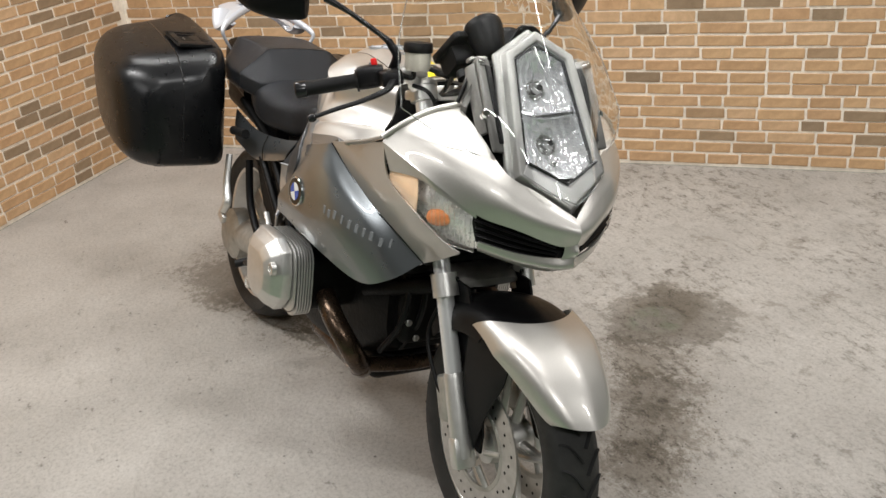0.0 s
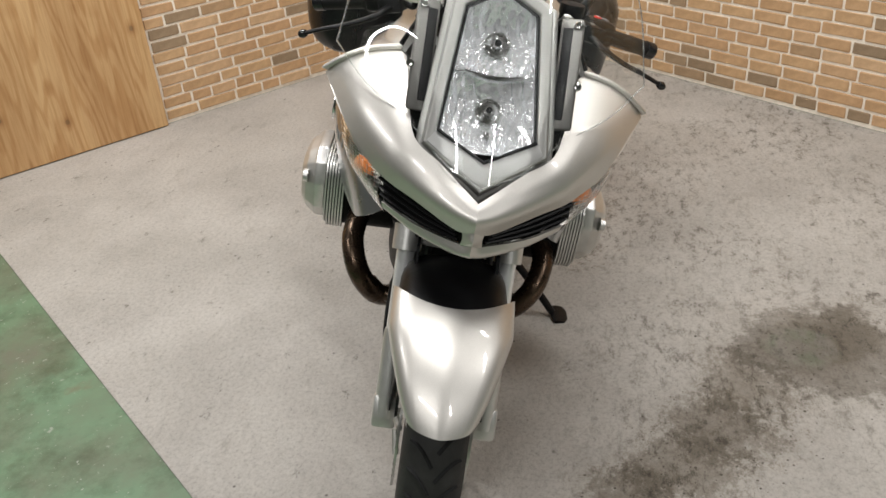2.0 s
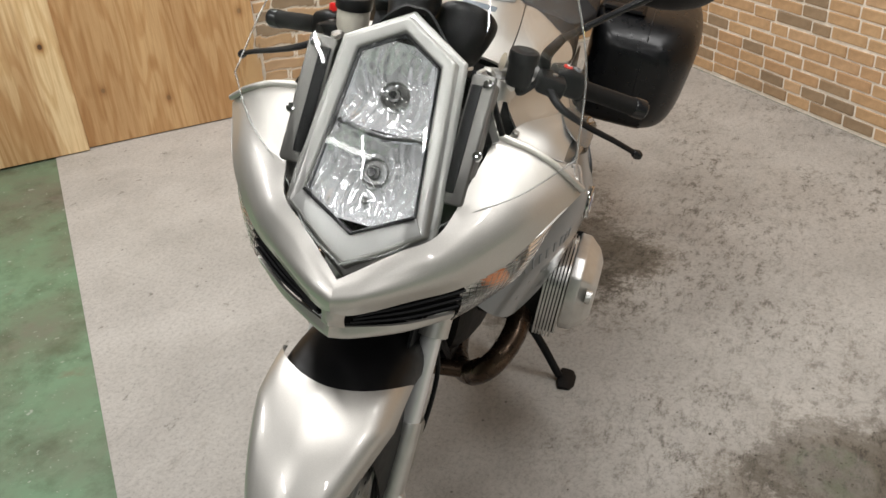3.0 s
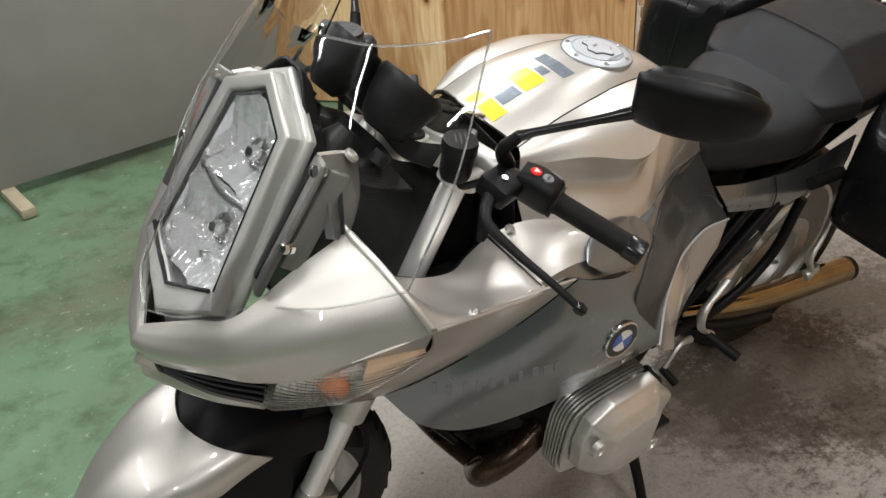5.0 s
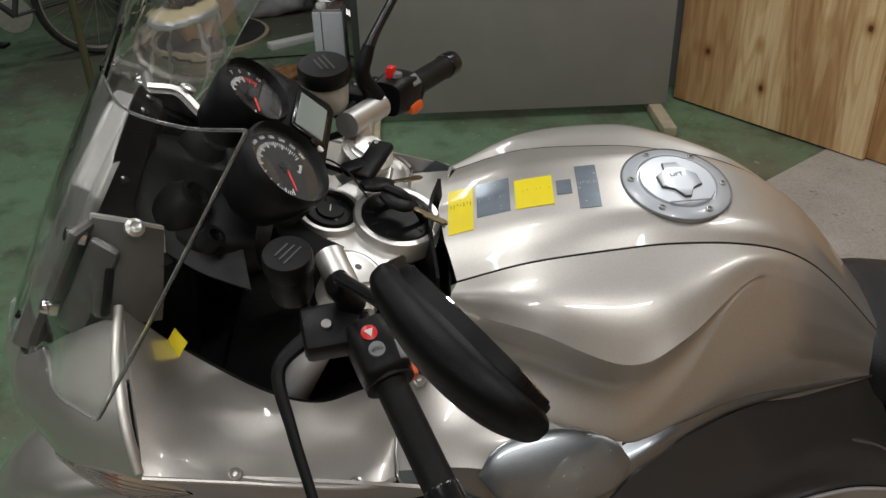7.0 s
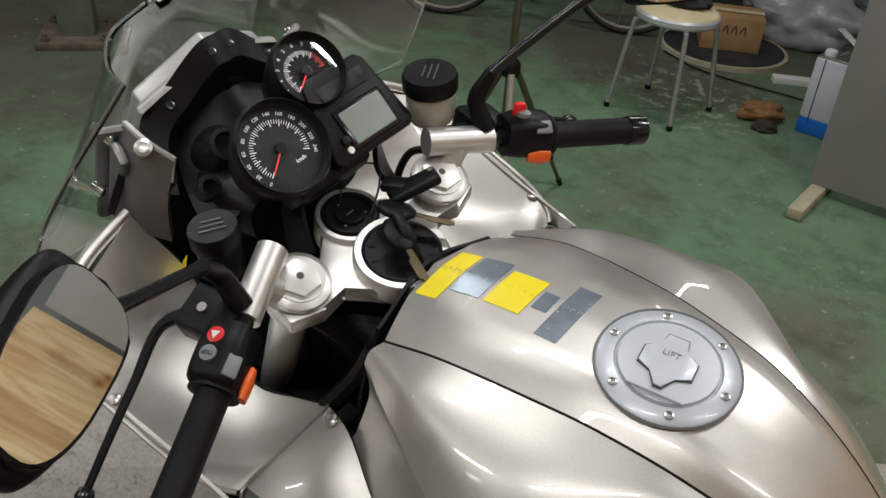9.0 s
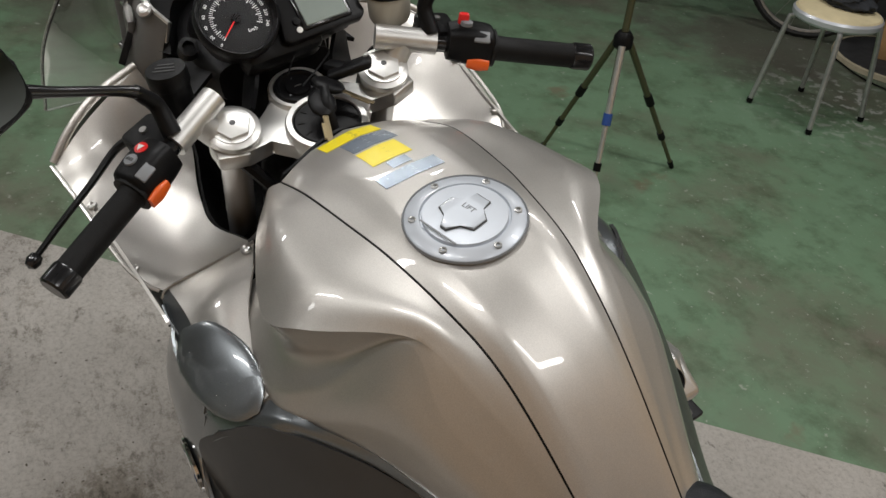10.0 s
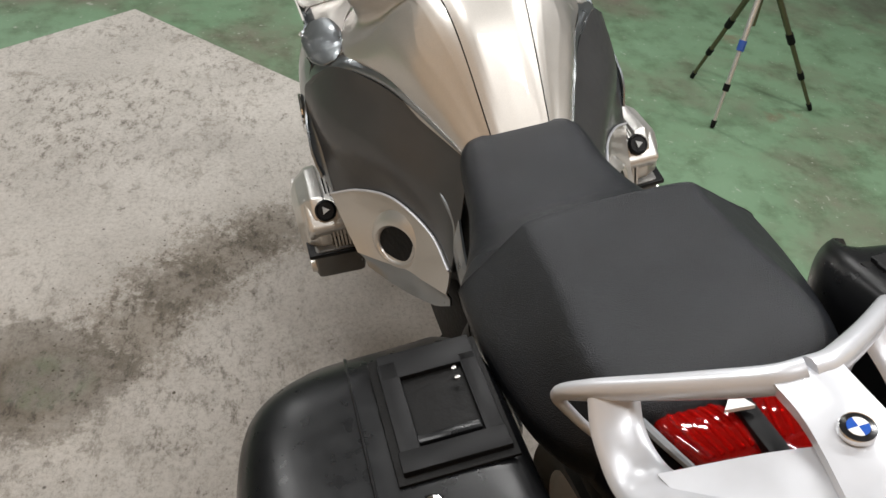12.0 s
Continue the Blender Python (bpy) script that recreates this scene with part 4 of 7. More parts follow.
for s in (-1, 1):
    m = Matrix.Translation(AX + V((0, 0.072 * s, 0))) @ pose(0, 0, 0, 90, 0, 0)
    disc = part("brake_disc", lathe([(0.105, -0.0025), (0.16, -0.0025), (0.16, 0.0025), (0.105, 0.0025), (0.105, -0.0025)], m, 48), STEEL, front_wheel)
    part("disc_carrier", lathe([(0.094, -0.003), (0.104, -0.003), (0.107, 0.0), (0.104, 0.003), (0.094, 0.003), (0.094, -0.003)], m, 32), ALUD, disc)
    for k in range(5):
        a = radians(72 * k + 10)
        part("carrier_arm", tube([m @ V((0.045 * math.cos(a), 0.045 * math.sin(a), -0.008 * s)), m @ V((0.097 * math.cos(a + 0.12), 0.097 * math.sin(a + 0.12), 0))], 0.007, 8, 1, smooth=False), ALUD, disc)
    for k in range(36):
        a = 2 * math.pi * k / 36
        rr = 0.118 + 0.012 * (k % 3)
        part("vent_hole", lathe([(0.0, -0.003), (0.004, -0.003), (0.004, 0.003), (0.0, 0.003)], m @ Matrix.Translation((rr * math.cos(a), rr * math.sin(a), 0)), 6), ENGINE, disc)
rear_wheel = wheel("rear_wheel", RX, 0.315, 0.088, 0.07, 5, "silver cast rear wheel with wide tyre")
part("rear_disc", lathe([(0.09, -0.0025), (0.132, -0.0025), (0.132, 0.0025), (0.09, 0.0025), (0.09, -0.0025)], Matrix.Translation(RX + V((0, 0.08, 0))) @ pose(0, 0, 0, 90, 0, 0), 40), STEEL, rear_wheel)

steered(front_wheel)
# fork
FT, FB = V((0.488, 0.108, 1.062)), V((0.838, 0.108, 0.275))
fork_at = lambda s: FT.lerp(FB, s)
for s in (1, -1):
    flip = Matrix.Diagonal((1, s, 1, 1))
    pt = lambda k: flip @ fork_at(k)
    leg = part("fork_leg", tube([pt(0.03), pt(0.90)], 0.0205, 18, 1, smooth=False), FORK, bike, "polished fork tube")
    part("slider", tube([pt(0.775), pt(0.79), pt(0.96), pt(1.0)], [0.0225, 0.0245, 0.024, 0.0225], 16, 3, smooth=False), ALU, leg)
    part("axle_lug", block((0.055, 0.036, 0.075), aim(pt(0.985), FT - FB), 0.01), ALU, leg)
    part("caliper", block((0.07, 0.05, 0.11), aim(flip @ (FB + V((-0.085, -0.012, 0.11))), FT - FB), 0.012), ALUD, leg)
    part("mudguard_stay", surf([[pt(0.52) + V((0.075, 0, 0)), pt(0.72) + V((0.082, 0.0, 0)), pt(0.88) + V((0.070, 0, 0)), pt(0.97) + V((0.042, 0, 0.0))], [pt(0.52) + V((-0.01, 0, 0)), pt(0.72) + V((-0.012, 0.0, 0)), pt(0.88) + V((0.004, 0, 0)), pt(0.97) + V((0.022, 0, 0))]], 8, 4, 0.006,
                               warp=lambda p, s=s: p + V((0, -0.022 * s, 0))), BLACK, leg)
for ob in [o for o in bike.children if o.name.startswith("fork_leg")]:
    steered(ob)
part("fork_bridge", superloft(stations_smooth([(0.62, 0, 0.656, 0.09, 0.010), (0.65, 0, 0.652, 0.108, 0.013), (0.685, 0, 0.645, 0.106, 0.013), (0.702, 0, 0.640, 0.085, 0.009)], 10), 24), ALUD, bike)
for s in (1, -1):
    part("bridge_clamp", tube([V((0.668, 0.108 * s, 0.660)), V((0.692, 0.108 * s, 0.612))], 0.031, 18, 1, smooth=False), ALU, bike)
part("telelever_arm", tube([V((0.68, 0.02, 0.64)), V((0.50, 0.09, 0.56)), V((0.35, 0.13, 0.5))], 0.022, 10, 14), ENGINE, bike)
part("telelever_arm", tube([V((0.68, -0.02, 0.64)), V((0.50, -0.09, 0.56)), V((0.35, -0.13, 0.5))], 0.022, 10, 14), ENGINE, bike)
part("brake_hose", tube([V((0.70, 0.09, 0.66)), V((0.66, 0.125, 0.52)), V((0.72, 0.13, 0.42)), V((0.77, 0.115, 0.37))], 0.005, 8, 24), BLACK, bike)
part("brake_hose", tube([V((0.70, -0.09, 0.66)), V((0.66, -0.125, 0.52)), V((0.72, -0.13, 0.42)), V((0.77, -0.115, 0.37))], 0.005, 8, 24), BLACK, bike)


# mudguard
def guard(a0, a1, r, half, nose=0.0, skirt=0.06, na=26, nb=20, sweep0=0.0, sweep1=0.0, hitch=0.0):
    """Part of a shell round the front wheel, from angle a0 to a1 (degrees over the axle)."""
    bm = bmesh.new()
    rows = []
    for i in range(na + 1):
        s = i / na
        grow = 1.0 if not nose else min(1.0, 0.52 + 0.48 * min(1.0, s / nose) ** 0.75)
        row = []
        for k in range(nb + 1):
            q = -1 + 2 * k / nb
            a = radians(a0 + sweep0 * abs(q) ** 1.6 + (a1 + sweep1 * abs(q) ** 1.6 - a0 - sweep0 * abs(q) ** 1.6) * s)
            y = half * grow * math.sin(q * math.pi / 2)
            fall = 0.012 * q * q + skirt * abs(q) ** 3.5 * grow * (1 - hitch * s)
            keel = 0.006 * (1 - min(1, abs(q) * 3))
            row.append(AX + V(((r - fall + keel) * math.cos(a), y, (r - fall + keel) * math.sin(a))))
        rows.append(row)
    sheet(bm, rows)
    bmesh.ops.recalc_face_normals(bm, faces=bm.faces)
    bmesh.ops.solidify(bm, geom=list(bm.faces), thickness=0.004)
    return bm


steered(part("front_mudguard", guard(33, 74, 0.348, 0.122, nose=0.66, skirt=0.085, sweep0=5, sweep1=17, hitch=0.65), SILVER, bike, "silver painted mudguard nose"))
steered(part("mudguard_infill", guard(73, 128, 0.341, 0.112, skirt=0.060, sweep0=15, sweep1=4), BLACK, bike, "black plastic mudguard rear"))
for s in (1, -1):
    steered(part("mudguard_wing", surf([[(0.925, 0.088 * s, 0.60), (0.86, 0.095 * s, 0.585), (0.79, 0.1 * s, 0.56)], [(0.94, 0.092 * s, 0.55), (0.88, 0.098 * s, 0.50), (0.80, 0.104 * s, 0.44)], [(0.93, 0.09 * s, 0.50), (0.885, 0.096 * s, 0.40), (0.86, 0.1 * s, 0.31)]], 10, 10, 0.004, inward=AX), BLACK, bike))

# engine, exhaust and frame under the fairing
engine = part("engine_case", superloft(stations_smooth([(-0.20, 0, 0.42, 0.11, 0.12, 4), (-0.05, 0, 0.42, 0.15, 0.19, 4), (0.2, 0, 0.44, 0.155, 0.19, 4), (0.36, 0, 0.47, 0.14, 0.16, 4), (0.45, 0, 0.49, 0.12, 0.13, 4)], 16), 28), ENGINE, bike, "black engine and gearbox case")
part("sump", block((0.42, 0.22, 0.085), Matrix.Translation((0.17, 0, 0.275)), 0.03, 3), ENGINE, engine)
part("front_cover", block((0.06, 0.20, 0.21), Matrix.Translation((0.47, 0, 0.50)), 0.02, 3), ENGINE, engine)
part("oil_cooler", block((0.04, 0.26, 0.12), pose(0.60, 0, 0.72, 0, -20, 0), 0.008), ENGINE, engine)
part("steering_block", block((0.16, 0.16, 0.34), pose(0.52, 0, 0.82, 0, -24, 0), 0.03, 3), ENGINE, engine)
part("lower_frame", block((0.5, 0.3, 0.16), Matrix.Translation((0.3, 0, 0.68)), 0.04, 3), ENGINE, engine)


def cylinder(s):
    c = holder("cylinder_head", Matrix())
    c.parent = bike
    c["label"] = "finned alloy boxer cylinder head"
    c.matrix_basis = Matrix.Translation((0.009, 0.006, 0.008) if s > 0 else (-0.030, -0.010, 0.014))
    y = lambda v: v * s
    part("barrel", superloft([(0.0, 0, 0, 0.085, 0.09, 3.5), (0.195, 0, 0, 0.09, 0.088, 4.0)], 24), ENGINE, c).matrix_local = Matrix.Translation((0.26, 0.12 * s, 0.50)) @ pose(0, 0, 0, 0, 0, 90 * s)
    for k in range(8):
        w = 0.108 if k > 1 else 0.09
        fin = superloft([(-0.0022, 0, 0, w, w * 0.93, 4.5), (0.0022, 0, 0, w, w * 0.93, 4.5)], 24)
        part("cooling_fin", fin, ALU if k > 0 else ENGINE, c).matrix_local = Matrix.Translation((0.257, y(0.256 + 0.0072 * k), 0.508)) @ pose(0, 0, 0, 0, 0, 90 * s)
    shape = [(0.092, 0.020), (0.080, 0.072), (0.035, 0.094), (-0.070, 0.094), (-0.096, 0.060), (-0.092, -0.050), (-0.050, -0.092), (0.040, -0.090), (0.084, -0.045)]
    cover = bmesh.new()
    vs = sheet(cover, [[V((x * k, q * k, h)) for x, q in shape] for h, k in ((0.0, 1.06), (0.026, 1.05), (0.030, 1.0), (0.050, 0.86), (0.064, 0.62))], True)
    cover.faces.new(vs[-1])
    cover.faces.new(vs[0])
    bmesh.ops.recalc_face_normals(cover, faces=cover.faces)
    bmesh.ops.bevel(cover, geom=list(cover.edges), offset=0.004, segments=2, profile=0.5, affect="EDGES")
    part("valve_cover", cover, ALU, c, "cast alloy valve cover", 30).matrix_local = Matrix.Translation((0.255, y(0.318), 0.512)) @ pose(0, 0, 0, -90 * s, 0, 0) @ Matrix.Diagonal((1, -1 * s, 1, 1))
    part("cover_edge", superloft([(0.0, 0, 0, 0.108, 0.094, 4.0), (0.004, 0, 0, 0.108, 0.094, 4.0)], 32), ALU, c).matrix_local = Matrix.Translation((0.255, y(0.312), 0.512)) @ pose(0, 0, 0, 0, 0, 90 * s)
    for x, z in ((0.338, 0.548), (0.175, 0.45)):
        part("cover_bolt", lathe([(0.017, 0.0), (0.016, 0.012), (0.010, 0.013), (0.009, 0.008), (0.0, 0.008)], aim((x, y(0.362), z), (0, s, 0)), 16), ALU, c)
    part("oil_cap", lathe([(0.022, -0.01), (0.022, 0.012), (0.018, 0.016), (0.016, 0.014), (0.0, 0.014)], aim((0.168, y(0.318), 0.582), (-0.72, 0.10 * s, 0.62)), 20), BLACK, c, "black plug with a pale triangle")
    part("cap_mark", lathe([(0.0, 0.0172), (0.009, 0.0172), (0.009, 0.015)], aim((0.168, y(0.318), 0.582), (-0.72, 0.10 * s, 0.62)), 3), INKG, c)
    part("cover_guard", block((0.080, 0.105, 0.085), Matrix.Translation((0.188, y(0.312), 0.466)) @ pose(0, 0, 0, 4 * s, -10, 0), 0.012), BRKT, c, "dark lower casting")
    part("head_casting", block((0.080, 0.118, 0.090), Matrix.Translation((0.196, y(0.306), 0.545)) @ pose(0, 0, 0, 4 * s, -38, 0), 0.012, 3), ALU, c, "cast alloy rear of the cylinder head")
    part("casting_boss", lathe([(0.015, -0.012), (0.014, 0.004), (0.010, 0.007), (0.0, 0.005)], aim((0.154, y(0.346), 0.556), (-0.72, 0.10 * s, 0.62)), 16), ALU, c)
    part("head_gasket", block((0.088, 0.124, 0.012), Matrix.Translation((0.184, y(0.312), 0.497)) @ pose(0, 0, 0, 4 * s, -10, 0), 0.003), BLACK, c)
    pipe = [(0.32, 0.235, 0.48), (0.395, 0.24, 0.445), (0.442, 0.215, 0.385), (0.42, 0.17, 0.315), (0.33, 0.12, 0.262), (0.18, 0.09, 0.23), (-0.05, 0.07, 0.21)]
    part("exhaust_header", tube([V((a, b * s, z)) for a, b, z in pipe], 0.0275, 14, 44), HEADER, bike, "heat-browned exhaust header")
    part("header_clamp", tube([V((0.419, 0.168 * s, 0.313)), V((0.432, 0.190 * s, 0.345))], 0.029, 14, 1, smooth=False), HEADER, bike)
    return c


cylinder(1)
cylinder(-1)
for yy, zz in ((-0.08, 0.57), (-0.03, 0.585), (0.06, 0.575), (0.085, 0.51), (-0.085, 0.46), (-0.06, 0.415), (0.05, 0.415), (0.08, 0.44)):
    part("casing_bolt", lathe([(0.009, -0.006), (0.009, 0.004), (0.006, 0.006), (0.0, 0.006)], aim((0.500, yy, zz), (1, 0, 0.1)), 6), STEEL, engine)
for yy in (-0.085, -0.045, 0.075):
    part("oil_line", tube([V((0.40, yy, 0.62)), V((0.505, yy * 1.15, 0.56)), V((0.503, yy * 1.3, 0.46)), V((0.44, yy * 1.5, 0.36))], 0.008, 8, 20), BLACK, engine)
part("drain_bolt", tube([V((0.34, -0.06, 0.245)), V((0.342, -0.06, 0.226))], 0.007, 8, 1, smooth=False), STEEL, engine)
part("header_link", tube([V((0.41, 0.165, 0.312)), V((0.43, 0.0, 0.305)), V((0.41, -0.165, 0.312))], 0.02, 12, 18), HEADER, bike)
part("muffler", tube([V((-0.22, 0.11, 0.37)), V((-0.35, 0.13, 0.335)), V((-0.55, 0.145, 0.285)), V((-0.74, 0.15, 0.243)), V((-0.94, 0.155, 0.203))], [0.020, 0.026, 0.032, 0.035, 0.036, 0.036], 28, 34), TAILPIPE, bike, "bright chrome muffler, a golden reflection painted into its colour")
part("muffler_tip", lathe([(0.036, 0.0), (0.037, 0.02), (0.028, 0.022), (0.025, 0.0)], aim((-0.94, 0.155, 0.203), (-0.3, 0.008, -0.06)), 24), BLACK, bike)
part("centre_stand", tube([V((-0.30, 0.12, 0.30)), V((-0.42, 0.125, 0.235)), V((-0.56, 0.125, 0.175)), V((-0.67, 0.12, 0.130))], [0.016, 0.020, 0.020, 0.018], 12, 14), BLACK, bike, "black centre stand folded up")
part("swing_arm", tube([V((-0.18, -0.08, 0.36)), V((-0.4, -0.11, 0.35)), V((-0.664, -0.11, 0.312))], [0.05, 0.055, 0.06], 16, 14), ALUD, bike)
part("final_drive", lathe([(0.0, -0.05), (0.06, -0.05), (0.09, -0.02), (0.09, 0.03), (0.06, 0.05), (0.0, 0.05)], Matrix.Translation((-0.664, -0.12, 0.312)) @ pose(0, 0, 0, 90, 0, 0), 24), ALUD, bike)
part("rear_mudguard", guard(60, 100, 0.30, 0.08), BLACK, bike).matrix_local = Matrix.Translation((-1.50, 0, 0.05))
part("battery_box", block((0.28, 0.2, 0.22), Matrix.Translation((-0.20, 0, 0.66)), 0.03), ENGINE, bike)
part("air_box", superloft(stations_smooth([(-0.14, 0, 0.52, 0.11, 0.11, 4), (-0.26, 0, 0.56, 0.115, 0.10, 4), (-0.40, 0, 0.62, 0.12, 0.07, 4), (-0.48, 0, 0.66, 0.11, 0.04, 4)], 10), 24), ENGINE, bike)
for s in (1, -1):
    part("frame_strut", tube([V((-0.16, 0.135 * s, 0.40)), V((-0.40, 0.15 * s, 0.66))], 0.012, 10, 1, smooth=False), BLACK, bike)
    part("frame_strut", tube([V((-0.10, 0.14 * s, 0.36)), V((-0.34, 0.145 * s, 0.36)), V((-0.48, 0.15 * s, 0.46)), V((-0.52, 0.15 * s, 0.62))], 0.013, 10, 16), BLACK, bike)
    part("spray_guard", surf([[(-0.20, 0.128 * s, 0.58), (-0.34, 0.135 * s, 0.60), (-0.47, 0.14 * s, 0.62)], [(-0.18, 0.125 * s, 0.42), (-0.30, 0.132 * s, 0.44), (-0.40, 0.138 * s, 0.50)]], 8, 6, 0.004), ENGINE, bike)
part("under_tray", block((0.5, 0.24, 0.12), pose(-0.62, 0, 0.78, 0, 8, 0), 0.03), BLACK, bike)
for s in (1, -1):
    part("frame_rail", tube([V((-0.02, 0.12 * s, 0.50)), V((-0.14, 0.125 * s, 0.62)), V((-0.34, 0.13 * s, 0.70)), V((-0.62, 0.14 * s, 0.80))], 0.014, 10, 20), ENGINE, bike)
    part("frame_rail", tube([V((-0.12, 0.13 * s, 0.42)), V((-0.22, 0.135 * s, 0.55)), V((-0.33, 0.14 * s, 0.68))], 0.012, 10, 14), BLACK, bike)
    peg = part("footrest_plate", tube([V((-0.250, 0.185 * s, 0.522)), V((-0.205, 0.19 * s, 0.484)), V((-0.178, 0.195 * s, 0.455)), V((-0.19, 0.20 * s, 0.410)), V((-0.228, 0.205 * s, 0.382))], [0.009, 0.008, 0.012, 0.011, 0.010], 10, 20, flat=0.6), ALU, bike, "cast alloy footrest bracket")
    part("footpeg", tube([V((-0.205, 0.195 * s, 0.392)), V((-0.232, 0.285 * s, 0.368))], [0.010, 0.013], 10, 2, smooth=False), RUBBER, peg)
    hang = part("pillion_bracket", tube([V((-0.615, 0.185 * s, 0.615)), V((-0.592, 0.20 * s, 0.525)), V((-0.552, 0.21 * s, 0.468)), V((-0.575, 0.215 * s, 0.425))], [0.012, 0.013, 0.016, 0.012], 10, 16, flat=0.6), ALU, bike, "cast alloy pillion footrest bracket")
    part("pillion_peg", tube([V((-0.538, 0.20 * s, 0.716)), V((-0.421, 0.20 * s, 0.73))], [0.014, 0.015], 12, 2, smooth=False), RUBBER, hang)
    part("peg_mount", block((0.045, 0.020, 0.035), Matrix.Translation((-0.590, 0.212 * s, 0.405)) @ pose(0, 0, 0, 0, 30, 0), 0.006), ALU, hang)
part("gear_lever", tube([V((-0.165, 0.195, 0.388)), V((-0.119, 0.20, 0.397)), V((-0.079, 0.205, 0.352))], [0.009, 0.006, 0.005], 8, 12), ALU, bike)
part("gear_toe_peg", tube([V((-0.078, 0.20, 0.348)), V((-0.088, 0.240, 0.326))], 0.0095, 10, 1, smooth=False), RUBBER, bike)
for k in range(2):
    part("frame_tube", tube([V((-0.245 - 0.012 * k, 0.142, 0.462 + 0.03 * k)), V((-0.375 - 0.004 * k, 0.146, 0.562 + 0.012 * k))], 0.013, 12, 1, smooth=False), GLOSSB, bike)
stand = part("side_stand", tube([V((0.015, 0.14, 0.315)), V((0.042, 0.28, 0.183)), V((0.068, 0.365, 0.095))], [0.014, 0.012, 0.011], 10, 8), BLACK, bike, "black steel side stand folded out")
part("stand_foot", superloft([(0.03, 0.385, 0.090, 0.018, 0.006), (0.05, 0.388, 0.089, 0.026, 0.007), (0.09, 0.388, 0.089, 0.026, 0.007), (0.112, 0.385, 0.090, 0.016, 0.006)], 16), BLACK, stand)
part("stand_spring", tube([V((0.0, 0.15, 0.32)), V((0.032, 0.26, 0.21))], 0.007, 8, 1, smooth=False), STEEL, stand)
part("brake_pedal", tube([V((-0.15, -0.17, 0.37)), V((-0.05, -0.20, 0.35)), V((0.04, -0.23, 0.365))], 0.008, 8, 12), STEEL, bike)

# ---- side fairings ----
SIDE_TOP = [(0.389, 0.274, 0.899), (0.372, 0.281, 0.894), (0.345, 0.287, 0.886), (0.310, 0.290, 0.876), (0.266, 0.286, 0.866)]
SIDE_MID = [(0.464, 0.255, 0.838), (0.435, 0.285, 0.824), (0.390, 0.305, 0.809), (0.325, 0.315, 0.797), (0.258, 0.315, 0.790)]
SIDE_LOW = [(0.573, 0.213, 0.757), (0.535, 0.252, 0.736), (0.460, 0.287, 0.722), (0.330, 0.316, 0.718), (0.200, 0.326, 0.724)]
SIDE_BOT = [(0.657, 0.160, 0.686), (0.612, 0.212, 0.634), (0.515, 0.243, 0.594), (0.380, 0.292, 0.632), (0.172, 0.318, 0.673)]
SIDE_ROWS = [SIDE_TOP, SIDE_MID, SIDE_LOW, SIDE_BOT]
both("side_fairing", surf(SIDE_ROWS, 30, 24, inward=(0.4, 0, 0.7)), GREY, bike, "blue-grey side fairing")
# silver strip between the grey side and the nose, with its curled upper corner
F_OUT = [(0.391, 0.278, 0.902), (0.464, 0.258, 0.842), (0.535, 0.231, 0.786), (0.620, 0.203, 0.741), (0.660, 0.158, 0.686)]
F_MID = [(0.520, 0.287, 0.934), (0.565, 0.274, 0.872), (0.640, 0.254, 0.822), (0.712, 0.211, 0.766), (0.735, 0.166, 0.722)]
F_INN = [(0.687, 0.303, 0.973), (0.668, 0.274, 0.890), (0.748, 0.249, 0.840), (0.787, 0.199, 0.786), (0.808, 0.166, 0.762)]
both("fairing_flank", surf([F_OUT, F_MID, F_INN], 24, 14, 0.004, inward=(0.4, 0, 0.7)), SILVER, bike, "silver strip along the side fairing")
both("flank_backing", surf([[V(p) + V((0.020, -0.004, 0.012)) for p in F_OUT], [V(p) + V((0.0, -0.003, 0.0)) for p in F_OUT], [V(p) + V((-0.028, -0.007, -0.016)) for p in F_OUT]], 24, 6, 0.002, inward=(0.4, 0, 0.7)), GREY, bike)
both("flank_seam", tube([V(p) + V((-0.004, -0.001, -0.003)) for p in F_OUT], 0.0013, 6, 30), ENGINE, bike)

# knee panels behind the side fairings
K_TOP = [(0.234, 0.288, 0.860), (0.172, 0.244, 0.898), (0.06, 0.174, 0.892), (-0.06, 0.120, 0.862), (-0.142, 0.088, 0.846)]
K_MID = [(0.262, 0.311, 0.802), (0.165, 0.290, 0.778), (0.03, 0.218, 0.790), (-0.09, 0.150, 0.778), (-0.175, 0.118, 0.765)]
K_BOT = [(0.150, 0.304, 0.648), (0.088, 0.252, 0.683), (0.0, 0.200, 0.707), (-0.118, 0.161, 0.704), (-0.212, 0.153, 0.690)]
both("knee_panel", surf([K_TOP, K_MID, K_BOT], 26, 18, inward=(0.1, 0, 0.7)), KNEE, bike, "matt dark grey knee panel", wider=0.004)
R_MID = [(0.116, 0.298, 0.604), (0.06, 0.250, 0.625), (-0.01, 0.202, 0.640), (-0.10, 0.180, 0.648), (-0.205, 0.160, 0.655)]
R_BOT = [(0.055, 0.285, 0.563), (0.01, 0.248, 0.565), (-0.05, 0.208, 0.578), (-0.11, 0.190, 0.596), (-0.195, 0.165, 0.625)]
R_LOW = [(0.030, 0.272, 0.543), (-0.02, 0.234, 0.525), (-0.08, 0.200, 0.530), (-0.14, 0.176, 0.555), (-0.190, 0.160, 0.592)]
both("ring_panel", surf([[V(p) + V((0, 0.003, -0.003)) for p in K_BOT], R_MID, R_BOT], 26, 16, inward=(0.1, 0, 0.6)), SILVER, bike, "silver air outlet panel", wider=0.004)
